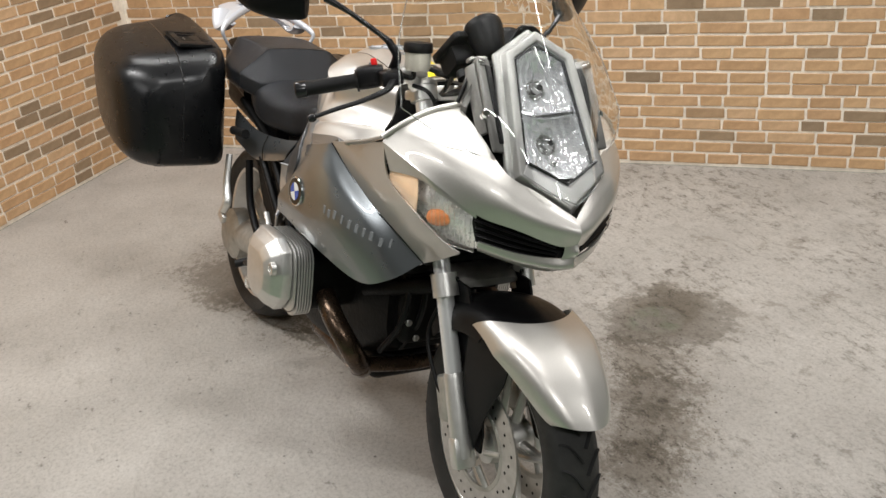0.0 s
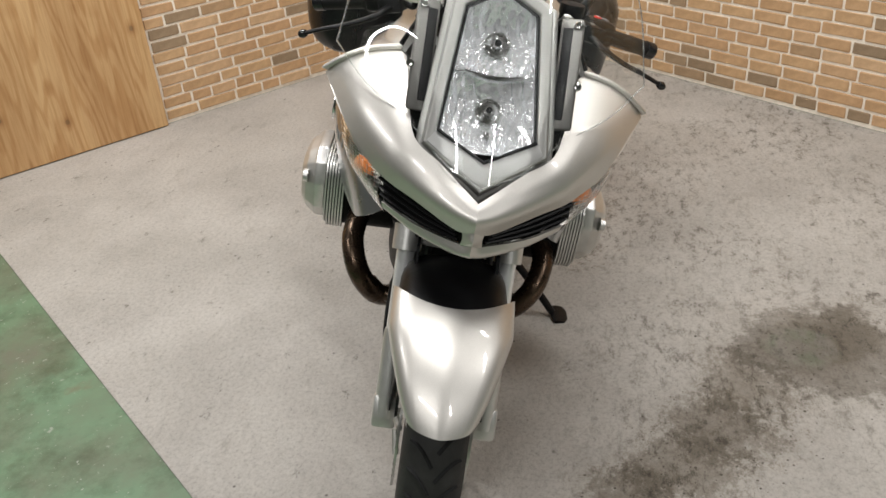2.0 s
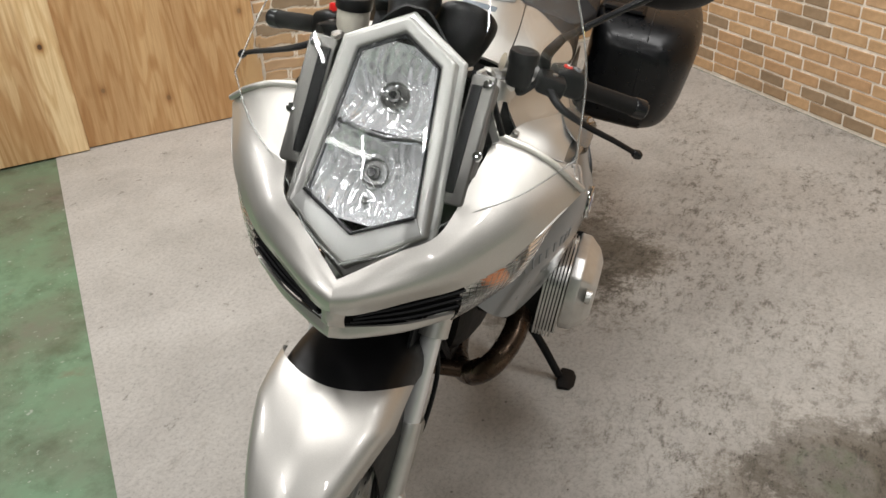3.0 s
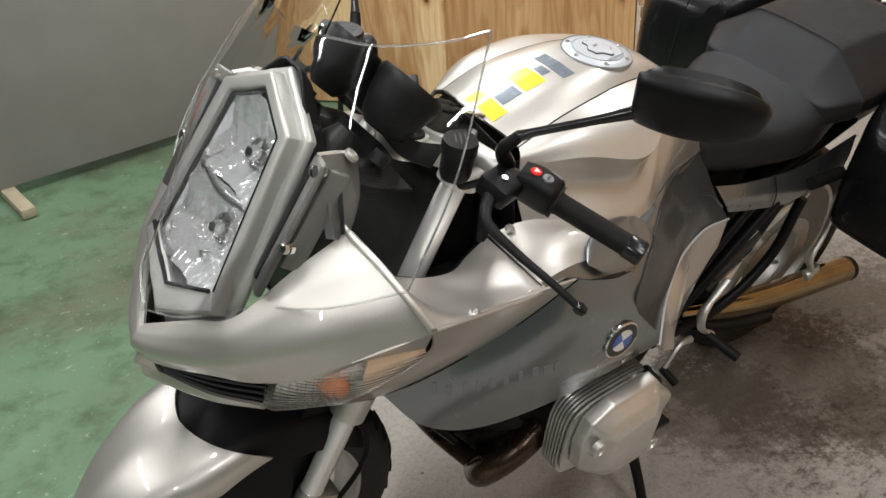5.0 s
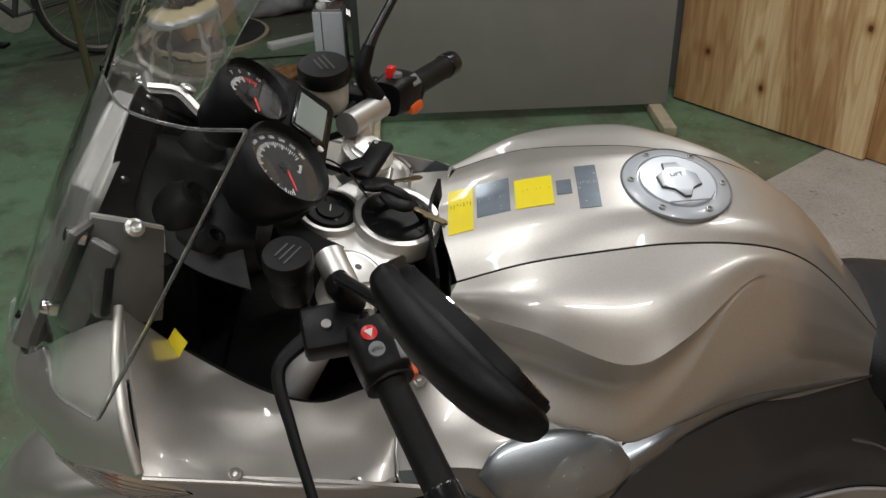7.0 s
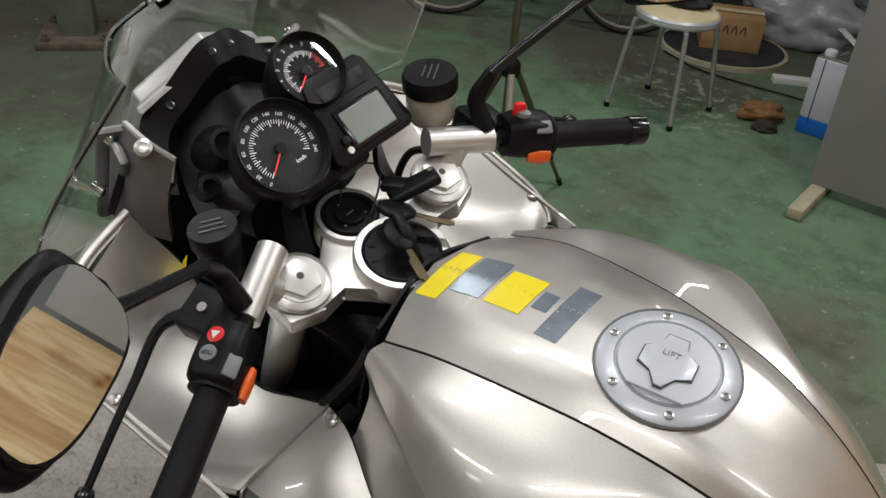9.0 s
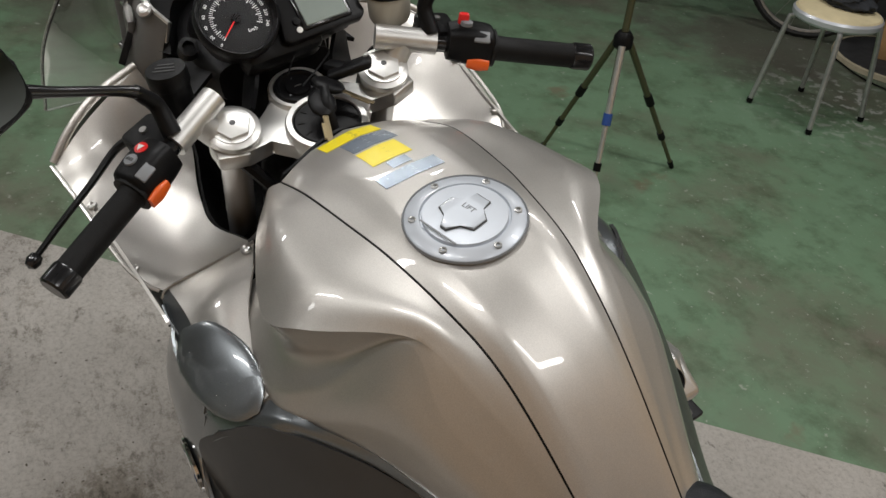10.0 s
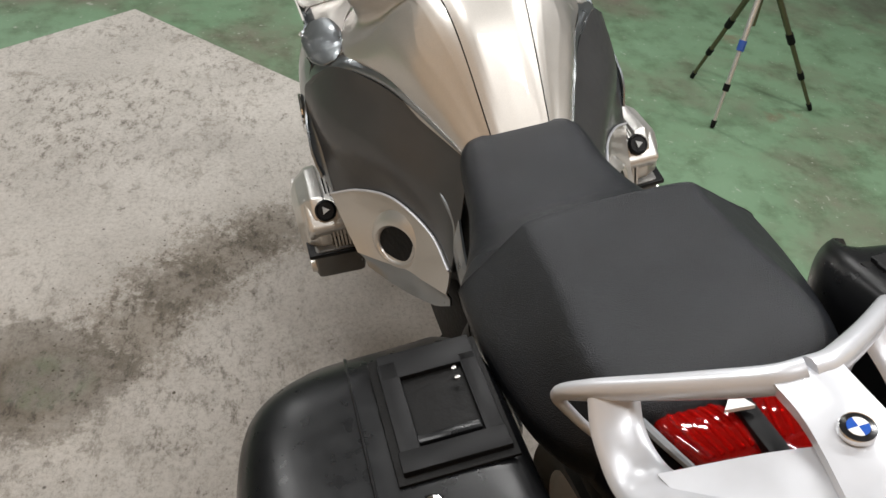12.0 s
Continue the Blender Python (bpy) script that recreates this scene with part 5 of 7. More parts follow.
both("lower_panel", surf([[V(p) + V((0, -0.002, -0.002)) for p in R_BOT], [V(p).lerp(V(q), 0.5) + V((0, -0.004, 0)) for p, q in zip(R_BOT, R_LOW)], R_LOW], 20, 8, inward=(0.1, 0, 0.6)), GREY, bike, "grey panel under the outlet", wider=0.004)
# thin white tube that paints the highlight along the outlet panel's upper edge
both("ring_rim", tube([V(p) + V((0, 0.004, -0.001)) for p in K_BOT], 0.0026, 8, 40), WHITEP, bike, wider=0.004)
both("knee_tail_rim", tube([V((-0.060, 0.140, 0.792)), V((-0.115, 0.134, 0.776)), V((-0.165, 0.128, 0.748)), V((-0.20, 0.140, 0.715))], [0.002, 0.005, 0.003], 8, 16), GREY, bike)
for s in (1, -1):
    m = aim((-0.018, (0.210 if s > 0 else 0.224) * s, 0.618), (-0.48, 0.82 * s, 0.12)) @ Matrix.Rotation(radians(-62 * s), 4, "Z") @ Matrix.Diagonal((0.84, 1.22, 0.8, 1))
    rim = part("outlet_rim", lathe([(0.076, -0.010), (0.064, 0.004), (0.054, 0.012), (0.048, 0.0135), (0.044, 0.010), (0.040, -0.006), (0.038, -0.016)], m, 36), SILVER, bike)
    part("outlet_hole", lathe([(0.0425, 0.0065), (0.040, 0.004), (0.0, 0.003)], m, 28), ENGINE, rim)
for s in (1, -1):
    part("seat_side_strip", surf([[(-0.18, 0.124 * s, 0.764), (-0.28, 0.140 * s, 0.748), (-0.45, 0.156 * s, 0.738), (-0.62, 0.164 * s, 0.768)], [(-0.20, 0.142 * s, 0.728), (-0.30, 0.154 * s, 0.707), (-0.45, 0.163 * s, 0.690), (-0.62, 0.168 * s, 0.715)], [(-0.225, 0.146 * s, 0.694), (-0.32, 0.152 * s, 0.668), (-0.45, 0.160 * s, 0.644), (-0.62, 0.165 * s, 0.668)]], 16, 8, inward=(-0.4, 0, 0.72)), GREY, bike, "grey strip under the seat")
    part("strip_seam", tube([V((-0.352, 0.151 * s, 0.742)), V((-0.362, 0.163 * s, 0.700)), V((-0.372, 0.160 * s, 0.656))], 0.0014, 6, 8), ENGINE, bike)


# badge and the maker's letters as plain bars
def badge(at, normal, r, parent, spin=0):
    m = aim(at, normal, spin)
    b = part("badge", lathe([(r, -0.002), (r, 0.0015), (r * 0.95, 0.003), (r * 0.9, 0.002), (0.0, 0.0022)], m, 36), CHROME, parent, "round enamel badge")
    part("badge_ring", lathe([(r * 0.93, 0.0025), (r * 0.62, 0.0032), (r * 0.60, 0.002)], m, 36), GLOSSB, b)
    for k in range(4):
        bm = bmesh.new()
        pts = [(0, 0)] + [(r * 0.6 * math.cos(radians(90 * k + a)), r * 0.6 * math.sin(radians(90 * k + a))) for a in range(0, 91, 10)]
        part("badge_field", plate(pts, 0.002, m @ Matrix.Translation((0, 0, 0.0036))), BADGEB if k % 2 else WHITE, b)
    return b


def on_side(x, z):
    """The point of the side fairing at a given length and height, and the way out of it."""
    rows = surf_rows(SIDE_ROWS, 40, 40)
    _d, j, i = min((abs(rows[j][i].x - x) + abs(rows[j][i].z - z), j, i) for j in range(1, 40) for i in range(1, 40))
    along, down = rows[j][i + 1] - rows[j][i - 1], rows[j + 1][i] - rows[j - 1][i]
    n = along.cross(down).normalized()
    return rows[j][i], n if n.y > 0 else -n, along.normalized()


for s in (1, -1):
    at, n, _a = on_side(0.297, 0.757)
    badge((at.x, (at.y + 0.0015) * s, at.z), (n.x, n.y * s, n.z), 0.036, bike, 20)
    for k in range(10):
        f = k / 9
        at, n, _a = on_side(0.418 + 0.178 * f, 0.747 - 0.036 * f)
        m = Matrix.Translation((at.x, at.y * s, at.z)) @ V((n.x, n.y * s, n.z)).to_track_quat("Z", "Y").to_matrix().to_4x4()
        part("letter_bar", block((0.010 if k % 3 else 0.007, 0.021, 0.002), m @ Matrix.Rotation(radians(8 * s), 4, "Z"), 0.0006, 1), GREYP, bike)

# ---- nose ----
B_TOP = [(0.962, 0, 0.878), (0.940, 0.035, 0.899), (0.916, 0.075, 0.924), (0.880, 0.126, 0.953), (0.800, 0.146, 1.014), (0.728, 0.160, 1.058)]
B_UP = [(0.976, 0, 0.866), (0.957, 0.042, 0.881), (0.925, 0.097, 0.905), (0.888, 0.152, 0.932), (0.806, 0.193, 0.994), (0.717, 0.222, 1.043)]
B_MID = [(0.985, 0, 0.850), (0.968, 0.046, 0.858), (0.928, 0.114, 0.880), (0.886, 0.171, 0.905), (0.808, 0.229, 0.964), (0.704, 0.275, 1.012)]
B_LOW = [(0.978, 0, 0.826), (0.958, 0.035, 0.821), (0.917, 0.110, 0.846), (0.870, 0.180, 0.868), (0.800, 0.250, 0.922), (0.690, 0.308, 0.976)]
both("nose_panel", surf([B_TOP, B_UP, B_MID, B_LOW], 34, 20, inward=(0.6, 0, 0.85)), SILVER, bike, "silver beak-shaped nose fairing")
CH_TOP = [(0.976, 0, 0.802), (0.955, 0.022, 0.791), (0.917, 0.100, 0.796), (0.872, 0.168, 0.810)]
CH_MID = [(0.974, 0, 0.776), (0.955, 0.030, 0.772), (0.914, 0.102, 0.780), (0.868, 0.165, 0.797)]
CH_BOT = [(0.938, 0, 0.757), (0.928, 0.040, 0.757), (0.896, 0.100, 0.768), (0.856, 0.157, 0.786)]
both("chin_panel", surf([CH_TOP, CH_MID, CH_BOT], 20, 8, 0.005, inward=(0.6, 0, 0.85)), SILVER, bike, "silver chin under the air intakes")
SPINE_L = [(0.980, 0.0, 0.828), (0.964, 0.020, 0.822)]
SPINE_M = [(0.986, 0.0, 0.812), (0.962, 0.018, 0.806)]
SPINE_H = [(0.976, 0.0, 0.800), (0.958, 0.020, 0.790)]
both("nose_spine", surf([SPINE_L, SPINE_M, SPINE_H], 6, 6, 0.006, inward=(0.6, 0, 0.85)), SILVER, bike)
both("intake_recess", surf([[V(p) + V((-0.014, -0.002, 0.004)) for p in B_LOW[:4]], [(0.945, 0.0, 0.812), (0.930, 0.03, 0.806), (0.890, 0.105, 0.822), (0.848, 0.170, 0.838)], [V(p) + V((-0.014, -0.004, -0.004)) for p in CH_TOP]], 14, 6, 0.003, inward=(0.6, 0, 0.83)), ENGINE, bike)
for k in range(3):
    f = 0.22 + 0.27 * k
    pts = [V(b).lerp(V(c), f) + V((-0.006, 0, 0)) for b, c in zip(B_LOW[1:4], CH_TOP[1:4])]
    both("intake_slat", tube(pts, 0.005, 6, 16, flat=0.5), BLACK, bike)

# turn signals
S_TOP = [(0.864, 0.174, 0.858), (0.816, 0.231, 0.895), (0.752, 0.254, 0.914), (0.672, 0.273, 0.908)]
S_MID = [(0.872, 0.176, 0.822), (0.814, 0.221, 0.842), (0.763, 0.257, 0.876), (0.673, 0.275, 0.898)]
S_BOT = [(0.852, 0.163, 0.780), (0.790, 0.199, 0.787), (0.750, 0.249, 0.838), (0.668, 0.272, 0.886)]
both("signal_brow", surf([[(0.868, 0.178, 0.867), (0.800, 0.248, 0.921), (0.748, 0.281, 0.950), (0.688, 0.306, 0.975)], [V(p) + V((0.001, 0.001, 0)) for p in S_TOP]], 16, 4, 0.003, inward=(0.6, 0, 0.85)), SILVER, bike)
both("signal_backing", surf([[V(p) + V((-0.020, -0.022, 0)) for p in r] for r in (S_TOP, S_MID, S_BOT)], 16, 8, 0.002, inward=(0.7, 0, 0.85)), LAMPIN, bike)
both("signal_panel", surf([[V(p) + V((-0.004, -0.005, 0)) for p in r[2:]] for r in (S_TOP, S_MID, S_BOT)], 8, 8, 0.002, inward=(0.7, 0, 0.85)), PEACH, bike, "peach reflector inside the signal lens")
for s in (1, -1):
    bulb = superloft(stations_smooth([(-0.026, 0, 0, 0.004, 0.004, 2), (-0.02, 0, 0, 0.014, 0.016, 2), (0.0, 0, 0, 0.02, 0.022, 2), (0.02, 0, 0, 0.014, 0.016, 2), (0.026, 0, 0, 0.004, 0.004, 2)], 10), 16)
    part("signal_bulb", bulb, AMBER, bike, "amber turn signal bulb").matrix_local = Matrix.Translation((0.780, 0.208 * s, 0.836)) @ pose(0, 0, 0, 0, 0, -55 * s) @ Matrix.Diagonal((1.0, 0.7, 0.85, 1))
for ob in both("signal_lens", surf([S_TOP, S_MID, S_BOT], 18, 10, 0.002, inward=(0.7, 0, 0.85)), RIBBED, bike, "clear ribbed turn signal lens"):
    ob.visible_shadow = False
for s in (1, -1):
    for k in range(9):
        f = 0.05 + 0.052 * k
        pts = [V((p.x + 0.0012, (p.y + 0.0012) * s, p.z)) for p in (cr([cr(r, f) for r in (S_TOP, S_MID, S_BOT)], v) for v in (0.08, 0.5, 0.88))]
        part("lens_rib", tube(pts, 0.0011, 6, 10, flat=0.5), LENS, bike).visible_shadow = False
# ---- headlight ----
HA, HV = V((0.742, 0, 1.220)), V((0.946, 0, 0.886))
hz = (HV - HA).normalized()
hn = V((hz.z * -1, 0, hz.x)).normalized()
hl = Matrix((( -hz.x, 0, hn.x, HA.x), (0, 1, 0, 0), (-hz.z, 0, hn.z, HA.z), (0, 0, 0, 1)))
HLEN = (HV - HA).length


def hexa(inset=0.0):
    i = inset
    return [(-i * 1.15, 0), (-0.052 - i * 0.55, -0.088 + i), (-0.312 + i * 0.35, -0.112 + i), (-HLEN + i * 1.45, 0), (-0.312 + i * 0.35, 0.112 - i), (-0.052 - i * 0.55, 0.088 - i)]


def hexa_ring(steps):
    """A frame from hexagon outlines (inset, height) laid one inside the other."""
    bm = bmesh.new()
    rows = [[hl @ V((x, y, z)) for x, y in hexa(i)] for i, z in steps]
    sheet(bm, rows, True)
    bmesh.ops.recalc_face_normals(bm, faces=bm.faces)
    bmesh.ops.bevel(bm, geom=list(bm.edges), offset=0.0022, segments=2, profile=0.5, affect="EDGES")
    return bm


headlight = part("headlight_frame", hexa_ring([(-0.010, -0.036), (-0.011, -0.028), (-0.006, -0.022), (0.001, -0.021), (0.002, -0.004), (0.005, 0.0), (0.0205, -0.002), (0.0235, -0.010), (0.027, -0.03)]), FRAMEP, bike, "satin grey six-sided headlight surround", angle=30)
part("headlight_gasket", hexa_ring([(0.0230, -0.010), (0.0242, -0.006), (0.0268, -0.006), (0.0285, -0.014)]), GLOSSB, headlight)
part("headlight_shell", hexa_ring([(0.028, -0.012), (0.031, -0.03), (0.036, -0.06)]), FACETS, headlight)
part("headlight_back", plate(hexa(0.040), 0.002, hl @ Matrix.Translation((0, 0, -0.064))), ENGINE, headlight)
part("headlight_cover", hexa_ring([(-0.004, -0.034), (0.004, -0.046), (0.022, -0.060), (0.05, -0.072), (0.085, -0.075)]), BLACK, headlight, "black rear cover of the headlight")
VEE = [(-0.379, 0), (-0.309, 0.103), (-0.288, 0.088), (-0.335, 0), (-0.288, -0.088), (-0.309, -0.103)]
part("lens_infill", plate(VEE, 0.006, hl @ Matrix.Translation((0, 0, 0.001)), 0.001), INFILL, headlight, "flat grey panel under the lens")
part("lens_seal", tube([hl @ V((x, y, 0.004)) for x, y in ((-0.288, 0.087), (-0.335, 0), (-0.288, -0.087))], 0.0032, 8, 2, smooth=False), GLOSSB, headlight)
BOWLS = ((-0.118, 0.060), (-0.238, 0.066))


def bowl_depth(x, y, k):
    x0, r = BOWLS[k]
    d = min(1.0, ((x - x0) ** 2 + y * y) / (r * 1.25) ** 2)
    return -0.050 + 0.036 * d


def reflector_bowl(k, xa, xb):
    """A mirror bowl pressed into soft flutes and dimples."""
    bm, rows = bmesh.new(), []
    for i in range(37):
        x, row = xa + (xb - xa) * i / 36, []
        wide = 0.062 + 0.026 * min(1.0, max(0.0, (-x - 0.045) / 0.15))
        for j in range(49):
            y = wide * (-1 + 2 * j / 48)
            flute = 0.0022 * math.sin(y * 330 + 2.0 * math.sin(x * 60)) * min(1.0, abs(y) / 0.03)
            dimple = 0.0034 * noise.noise(V((x * 48, y * 48, 3.0 + 5 * k))) + 0.0016 * noise.noise(V((x * 110, y * 110, 9.0 + k)))
            row.append(hl @ V((x, y, bowl_depth(x, y, k) + flute + dimple)))
        rows.append(row)
    sheet(bm, rows)
    bmesh.ops.recalc_face_normals(bm, faces=bm.faces)
    return bm


for k, (xa, xb) in enumerate(((-0.042, -0.176), (-0.180, -0.318))):
    x0 = BOWLS[k][0]
    bowl = part("reflector", reflector_bowl(k, xa, xb), FACETS, headlight, "fluted chrome reflector bowl", 60)
    part("bulb_well", lathe([(0.0, -0.050), (0.017, -0.050), (0.020, -0.046), (0.022, -0.050)], hl @ Matrix.Translation((x0, 0, 0)), 24), GLOSSB, bowl)
    part("bulb_ring", lathe([(0.018, -0.048), (0.020, -0.043), (0.023, -0.042), (0.024, -0.050)], hl @ Matrix.Translation((x0, 0, 0)), 24), CHROME, bowl)
    part("bulb_shield", lathe([(0.0, -0.024), (0.009, -0.026), (0.0115, -0.034), (0.0115, -0.052)], hl @ Matrix.Translation((x0, 0, 0)), 18), CHROME, bowl)
    part("bulb_tip", lathe([(0.0, -0.0235), (0.006, -0.0238), (0.006, -0.026)], hl @ Matrix.Translation((x0, 0, 0)), 14), GLOSSB, bowl)
part("position_bulb", lathe([(0.0, 0.004), (0.006, 0.002), (0.0075, -0.006), (0.0075, -0.03)], hl @ Matrix.Translation((-0.283, 0, -0.03)), 14), CHROME, headlight)
part("reflector_divider", tube([hl @ V((-0.172, -0.078, -0.022)), hl @ V((-0.185, 0, -0.016)), hl @ V((-0.172, 0.078, -0.022))], 0.006, 8, 12), REFLECT, headlight)
lens_rows = []
for i in (0.027, 0.045, 0.065, 0.085):
    lens_rows.append([hl @ V((x, y, -0.006 + 0.010 * (1 - (0.1 - i) / 0.075 * 0.9))) for x, y in hexa(i)])
bm = bmesh.new()
vs = sheet(bm, lens_rows, True)
bm.faces.new(vs[-1])
bmesh.ops.recalc_face_normals(bm, faces=bm.faces)
bmesh.ops.solidify(bm, geom=list(bm.faces), thickness=0.002)
part("headlight_lens", bm, LENS, headlight, "clear headlight glass").visible_shadow = False
for s in (1, -1):
    m = hl @ Matrix.Translation((-0.155, 0.128 * s, -0.030)) @ pose(0, 0, 0, 22 * s, 0, 0)
    br = part("screen_bracket", block((0.20, 0.042, 0.012), m, 0.006), BRKT, bike, "dull grey windscreen bracket")
    part("bracket_slot", block((0.165, 0.018, 0.004), m @ Matrix.Translation((0, -0.006 * s, 0.0065)), 0.002), BLACK, br)
    part("bracket_cover", block((0.15, 0.014, 0.034), hl @ Matrix.Translation((-0.135, 0.140 * s, -0.055)) @ pose(0, 0, 0, 14 * s, 0, 0), 0.008), BRKT, br)
    for at in ((0.7585, 0.136, 1.149), (0.8125, 0.1475, 1.0575)):
        part("screen_bolt", lathe([(0.0085, -0.012), (0.0085, 0.003), (0.007, 0.007), (0.0035, 0.008), (0.0, 0.0075)], aim((at[0], at[1] * s, at[2]), hn + V((0, 0.25 * s, 0))), 14), CHROME, br)

# ---- windscreen ----
W0 = [(0.958, 0, 0.905), (0.925, 0.070, 0.930), (0.855, 0.135, 0.965), (0.795, 0.222, 1.005), (0.722, 0.288, 1.050)]
W1 = [(0.850, 0, 1.090), (0.832, 0.075, 1.095), (0.790, 0.150, 1.108), (0.712, 0.222, 1.135), (0.640, 0.262, 1.175)]
W2 = [(0.722, 0, 1.285), (0.708, 0.068, 1.288), (0.670, 0.130, 1.294), (0.605, 0.172, 1.302), (0.548, 0.190, 1.311)]
bm = bmesh.new()
half = surf_rows([W0, W1, W2], 18, 22)
rows = [[V((p.x, -p.y, p.z)) for p in r[:0:-1]] + r for r in half]
sheet(bm, rows)
top = [cr([(0.720, -0.068, 1.288), (0.734, 0, 1.285), (0.720, 0.068, 1.288)], i / 12) for i in range(13)]
rows2 = [[V((p.x - 0.070 * k / 6, p.y * (1 - 0.10 * (k / 6) ** 2), p.z + 0.125 * k / 6)) for p in top] for k in range(7)]
rows2 = [[V((p.x - 0.012, p.y, p.z)) for p in r] for r in rows2]
sheet(bm, rows2)
bmesh.ops.remove_doubles(bm, verts=bm.verts, dist=0.002)
bmesh.ops.recalc_face_normals(bm, faces=bm.faces)
bmesh.ops.solidify(bm, geom=list(bm.faces), thickness=0.0035)
scr = part("windscreen", bm, SCREEN, bike, "clear curved windscreen", 60)
scr.visible_shadow = False
for s in (1, -1):
    edge = [V((p[0], p[1] * s, p[2])) for p in (cr([W0[4], W1[4], W2[4]], i / 8) for i in range(9))]
    part("screen_edge", tube(edge, 0.0016, 6, 30), EDGE, scr)
    part("screen_edge", tube([V((p[0], p[1] * s, p[2] + 0.001)) for p in W2[1:]], 0.0016, 6, 24), EDGE, scr)
    part("screen_edge", tube([V((p[0] + 0.002, p[1] * s, p[2])) for p in W0], 0.0014, 6, 30), EDGE, scr)

# ---- inner fairing round the cockpit ----
I_OUT = [(0.690, 0.308, 0.984), (0.605, 0.297, 0.957), (0.530, 0.290, 0.936), (0.486, 0.283, 0.923), (0.460, 0.272, 0.911), (0.449, 0.262, 0.904)]
I_MID = [(0.704, 0.245, 1.024), (0.645, 0.228, 0.940), (0.560, 0.222, 0.906), (0.505, 0.218, 0.900), (0.464, 0.205, 0.905), (0.451, 0.200, 0.907)]
I_INN = [(0.728, 0.155, 1.060), (0.700, 0.122, 0.956), (0.610, 0.150, 0.912), (0.545, 0.160, 0.899), (0.495, 0.140, 0.896), (0.454, 0.134, 0.911)]
both("cockpit_panel", surf([I_OUT, I_MID, I_INN], 30, 16, inward=(0.55, 0, 0.7)), SILVER, bike, "silver inner fairing panel")
L_LINE = [V(I_OUT[0]), V((0.704, 0.272, 1.014)), V((0.717, 0.222, 1.042)), V(I_INN[0])]
both("panel_lip", tube([p + V((0.004, 0, 0.003)) for p in L_LINE], 0.0055, 12, 20), SILVER, bike)
both("panel_edge", tube([V(p) + V((0, 0.004, 0.001)) for p in I_OUT], 0.003, 8, 20), SILVER, bike)
for s in (1, -1):
    for at in ((0.607, 0.290, 0.956), (0.488, 0.281, 0.922), (0.424, 0.152, 0.929)):
        part("panel_screw", lathe([(0.0075, -0.002), (0.0075, 0.002), (0.005, 0.0035), (0.0025, 0.0015), (0.0, 0.0015)], aim((at[0], at[1] * s, at[2]), (0.1, 0.25 * s, 1)), 14), STEEL, bike)
# shoulder and grey blister where the bars swing
C0 = [(0.450, 0.134, 0.913), (0.449, 0.205, 0.908), (0.447, 0.255, 0.904), (0.442, 0.268, 0.896)]
C1 = [(0.390, 0.156, 0.934), (0.378, 0.215, 0.926), (0.366, 0.255, 0.908), (0.356, 0.278, 0.886)]
C2 = [(0.300, 0.202, 0.928), (0.280, 0.240, 0.919), (0.268, 0.266, 0.893), (0.262, 0.281, 0.864)]
C3 = [(0.200, 0.224, 0.912), (0.205, 0.240, 0.902), (0.220, 0.258, 0.884), (0.245, 0.274, 0.850)]
both("shoulder_seam", tube([V(p) + V((0.0, 0, 0.0015)) for p in C0], 0.0018, 6, 20), STEEL, bike)
both("fairing_shoulder", surf([r[:3] for r in (C0, C1, C2, C3)], 12, 16, inward=(0.35, 0, 0.7)), SILVER, bike, "silver fairing shoulder")
both("shoulder_edge", surf([r[2:] for r in (C0, C1, C2, C3)], 8, 16, inward=(0.35, 0, 0.7)), GREY, bike, "blue-grey outer shoulder")
for s in (1, -1):
    bl = superloft(stations_smooth([(-0.085, 0, 0, 0.002, 0.001, 2), (-0.07, 0, 0, 0.022, 0.010, 2), (-0.03, 0, 0, 0.036, 0.019, 2), (0.01, 0, 0, 0.036, 0.019, 2), (0.05, 0, 0, 0.026, 0.012, 2), (0.072, 0, 0, 0.002, 0.001, 2)], 20), 24)
    part("blister", bl, GREY, bike, "blue-grey blister on the fairing shoulder").matrix_local = Matrix.Translation((0.283, 0.256, 0.906) if s > 0 else (0.286, -0.246, 0.894)) @ pose(0, 0, 0, -32 * s, -3, 8 * s) @ Matrix.Diagonal((1.06, 1.12, 0.36, 1) if s > 0 else (1.04, 1.02, 0.32, 1))

# ---- tank ----
T_S = [(0.379, 0.098, 1.036), (0.30, 0.098, 1.064), (0.20, 0.090, 1.075), (0.14, 0.083, 1.075), (0.065, 0.074, 1.064), (0.0, 0.063, 1.036), (-0.06, 0.056, 0.984), (-0.15, 0.047, 0.878)]
T_M = [(0.392, 0.050, 1.050), (0.30, 0.052, 1.078), (0.20, 0.050, 1.0915), (0.14, 0.049, 1.0900), (0.065, 0.047, 1.0765), (0.0, 0.041, 1.047), (-0.06, 0.035, 0.995), (-0.15, 0.025, 0.882)]
T_C = [(0.400, 0, 1.055), (0.30, 0, 1.081), (0.20, 0, 1.0945), (0.14, 0, 1.0925), (0.065, 0, 1.079), (0.0, 0, 1.049), (-0.06, 0, 0.997), (-0.15, 0, 0.883)]
half = creased([[T_S, [V(a).lerp(V(b), 0.5) + V((0, 0, 0.0015)) for a, b in zip(T_S, T_M)], T_M], [T_M, T_C]], 48, (8, 5))
tank_top = part("tank_top", shell(half + [[V((p.x, -p.y, p.z)) for p in r] for r in half[-2::-1]], 0.006, (0.1, 0, 0.8)), SILVER, bike, "silver fuel tank cover", 60)
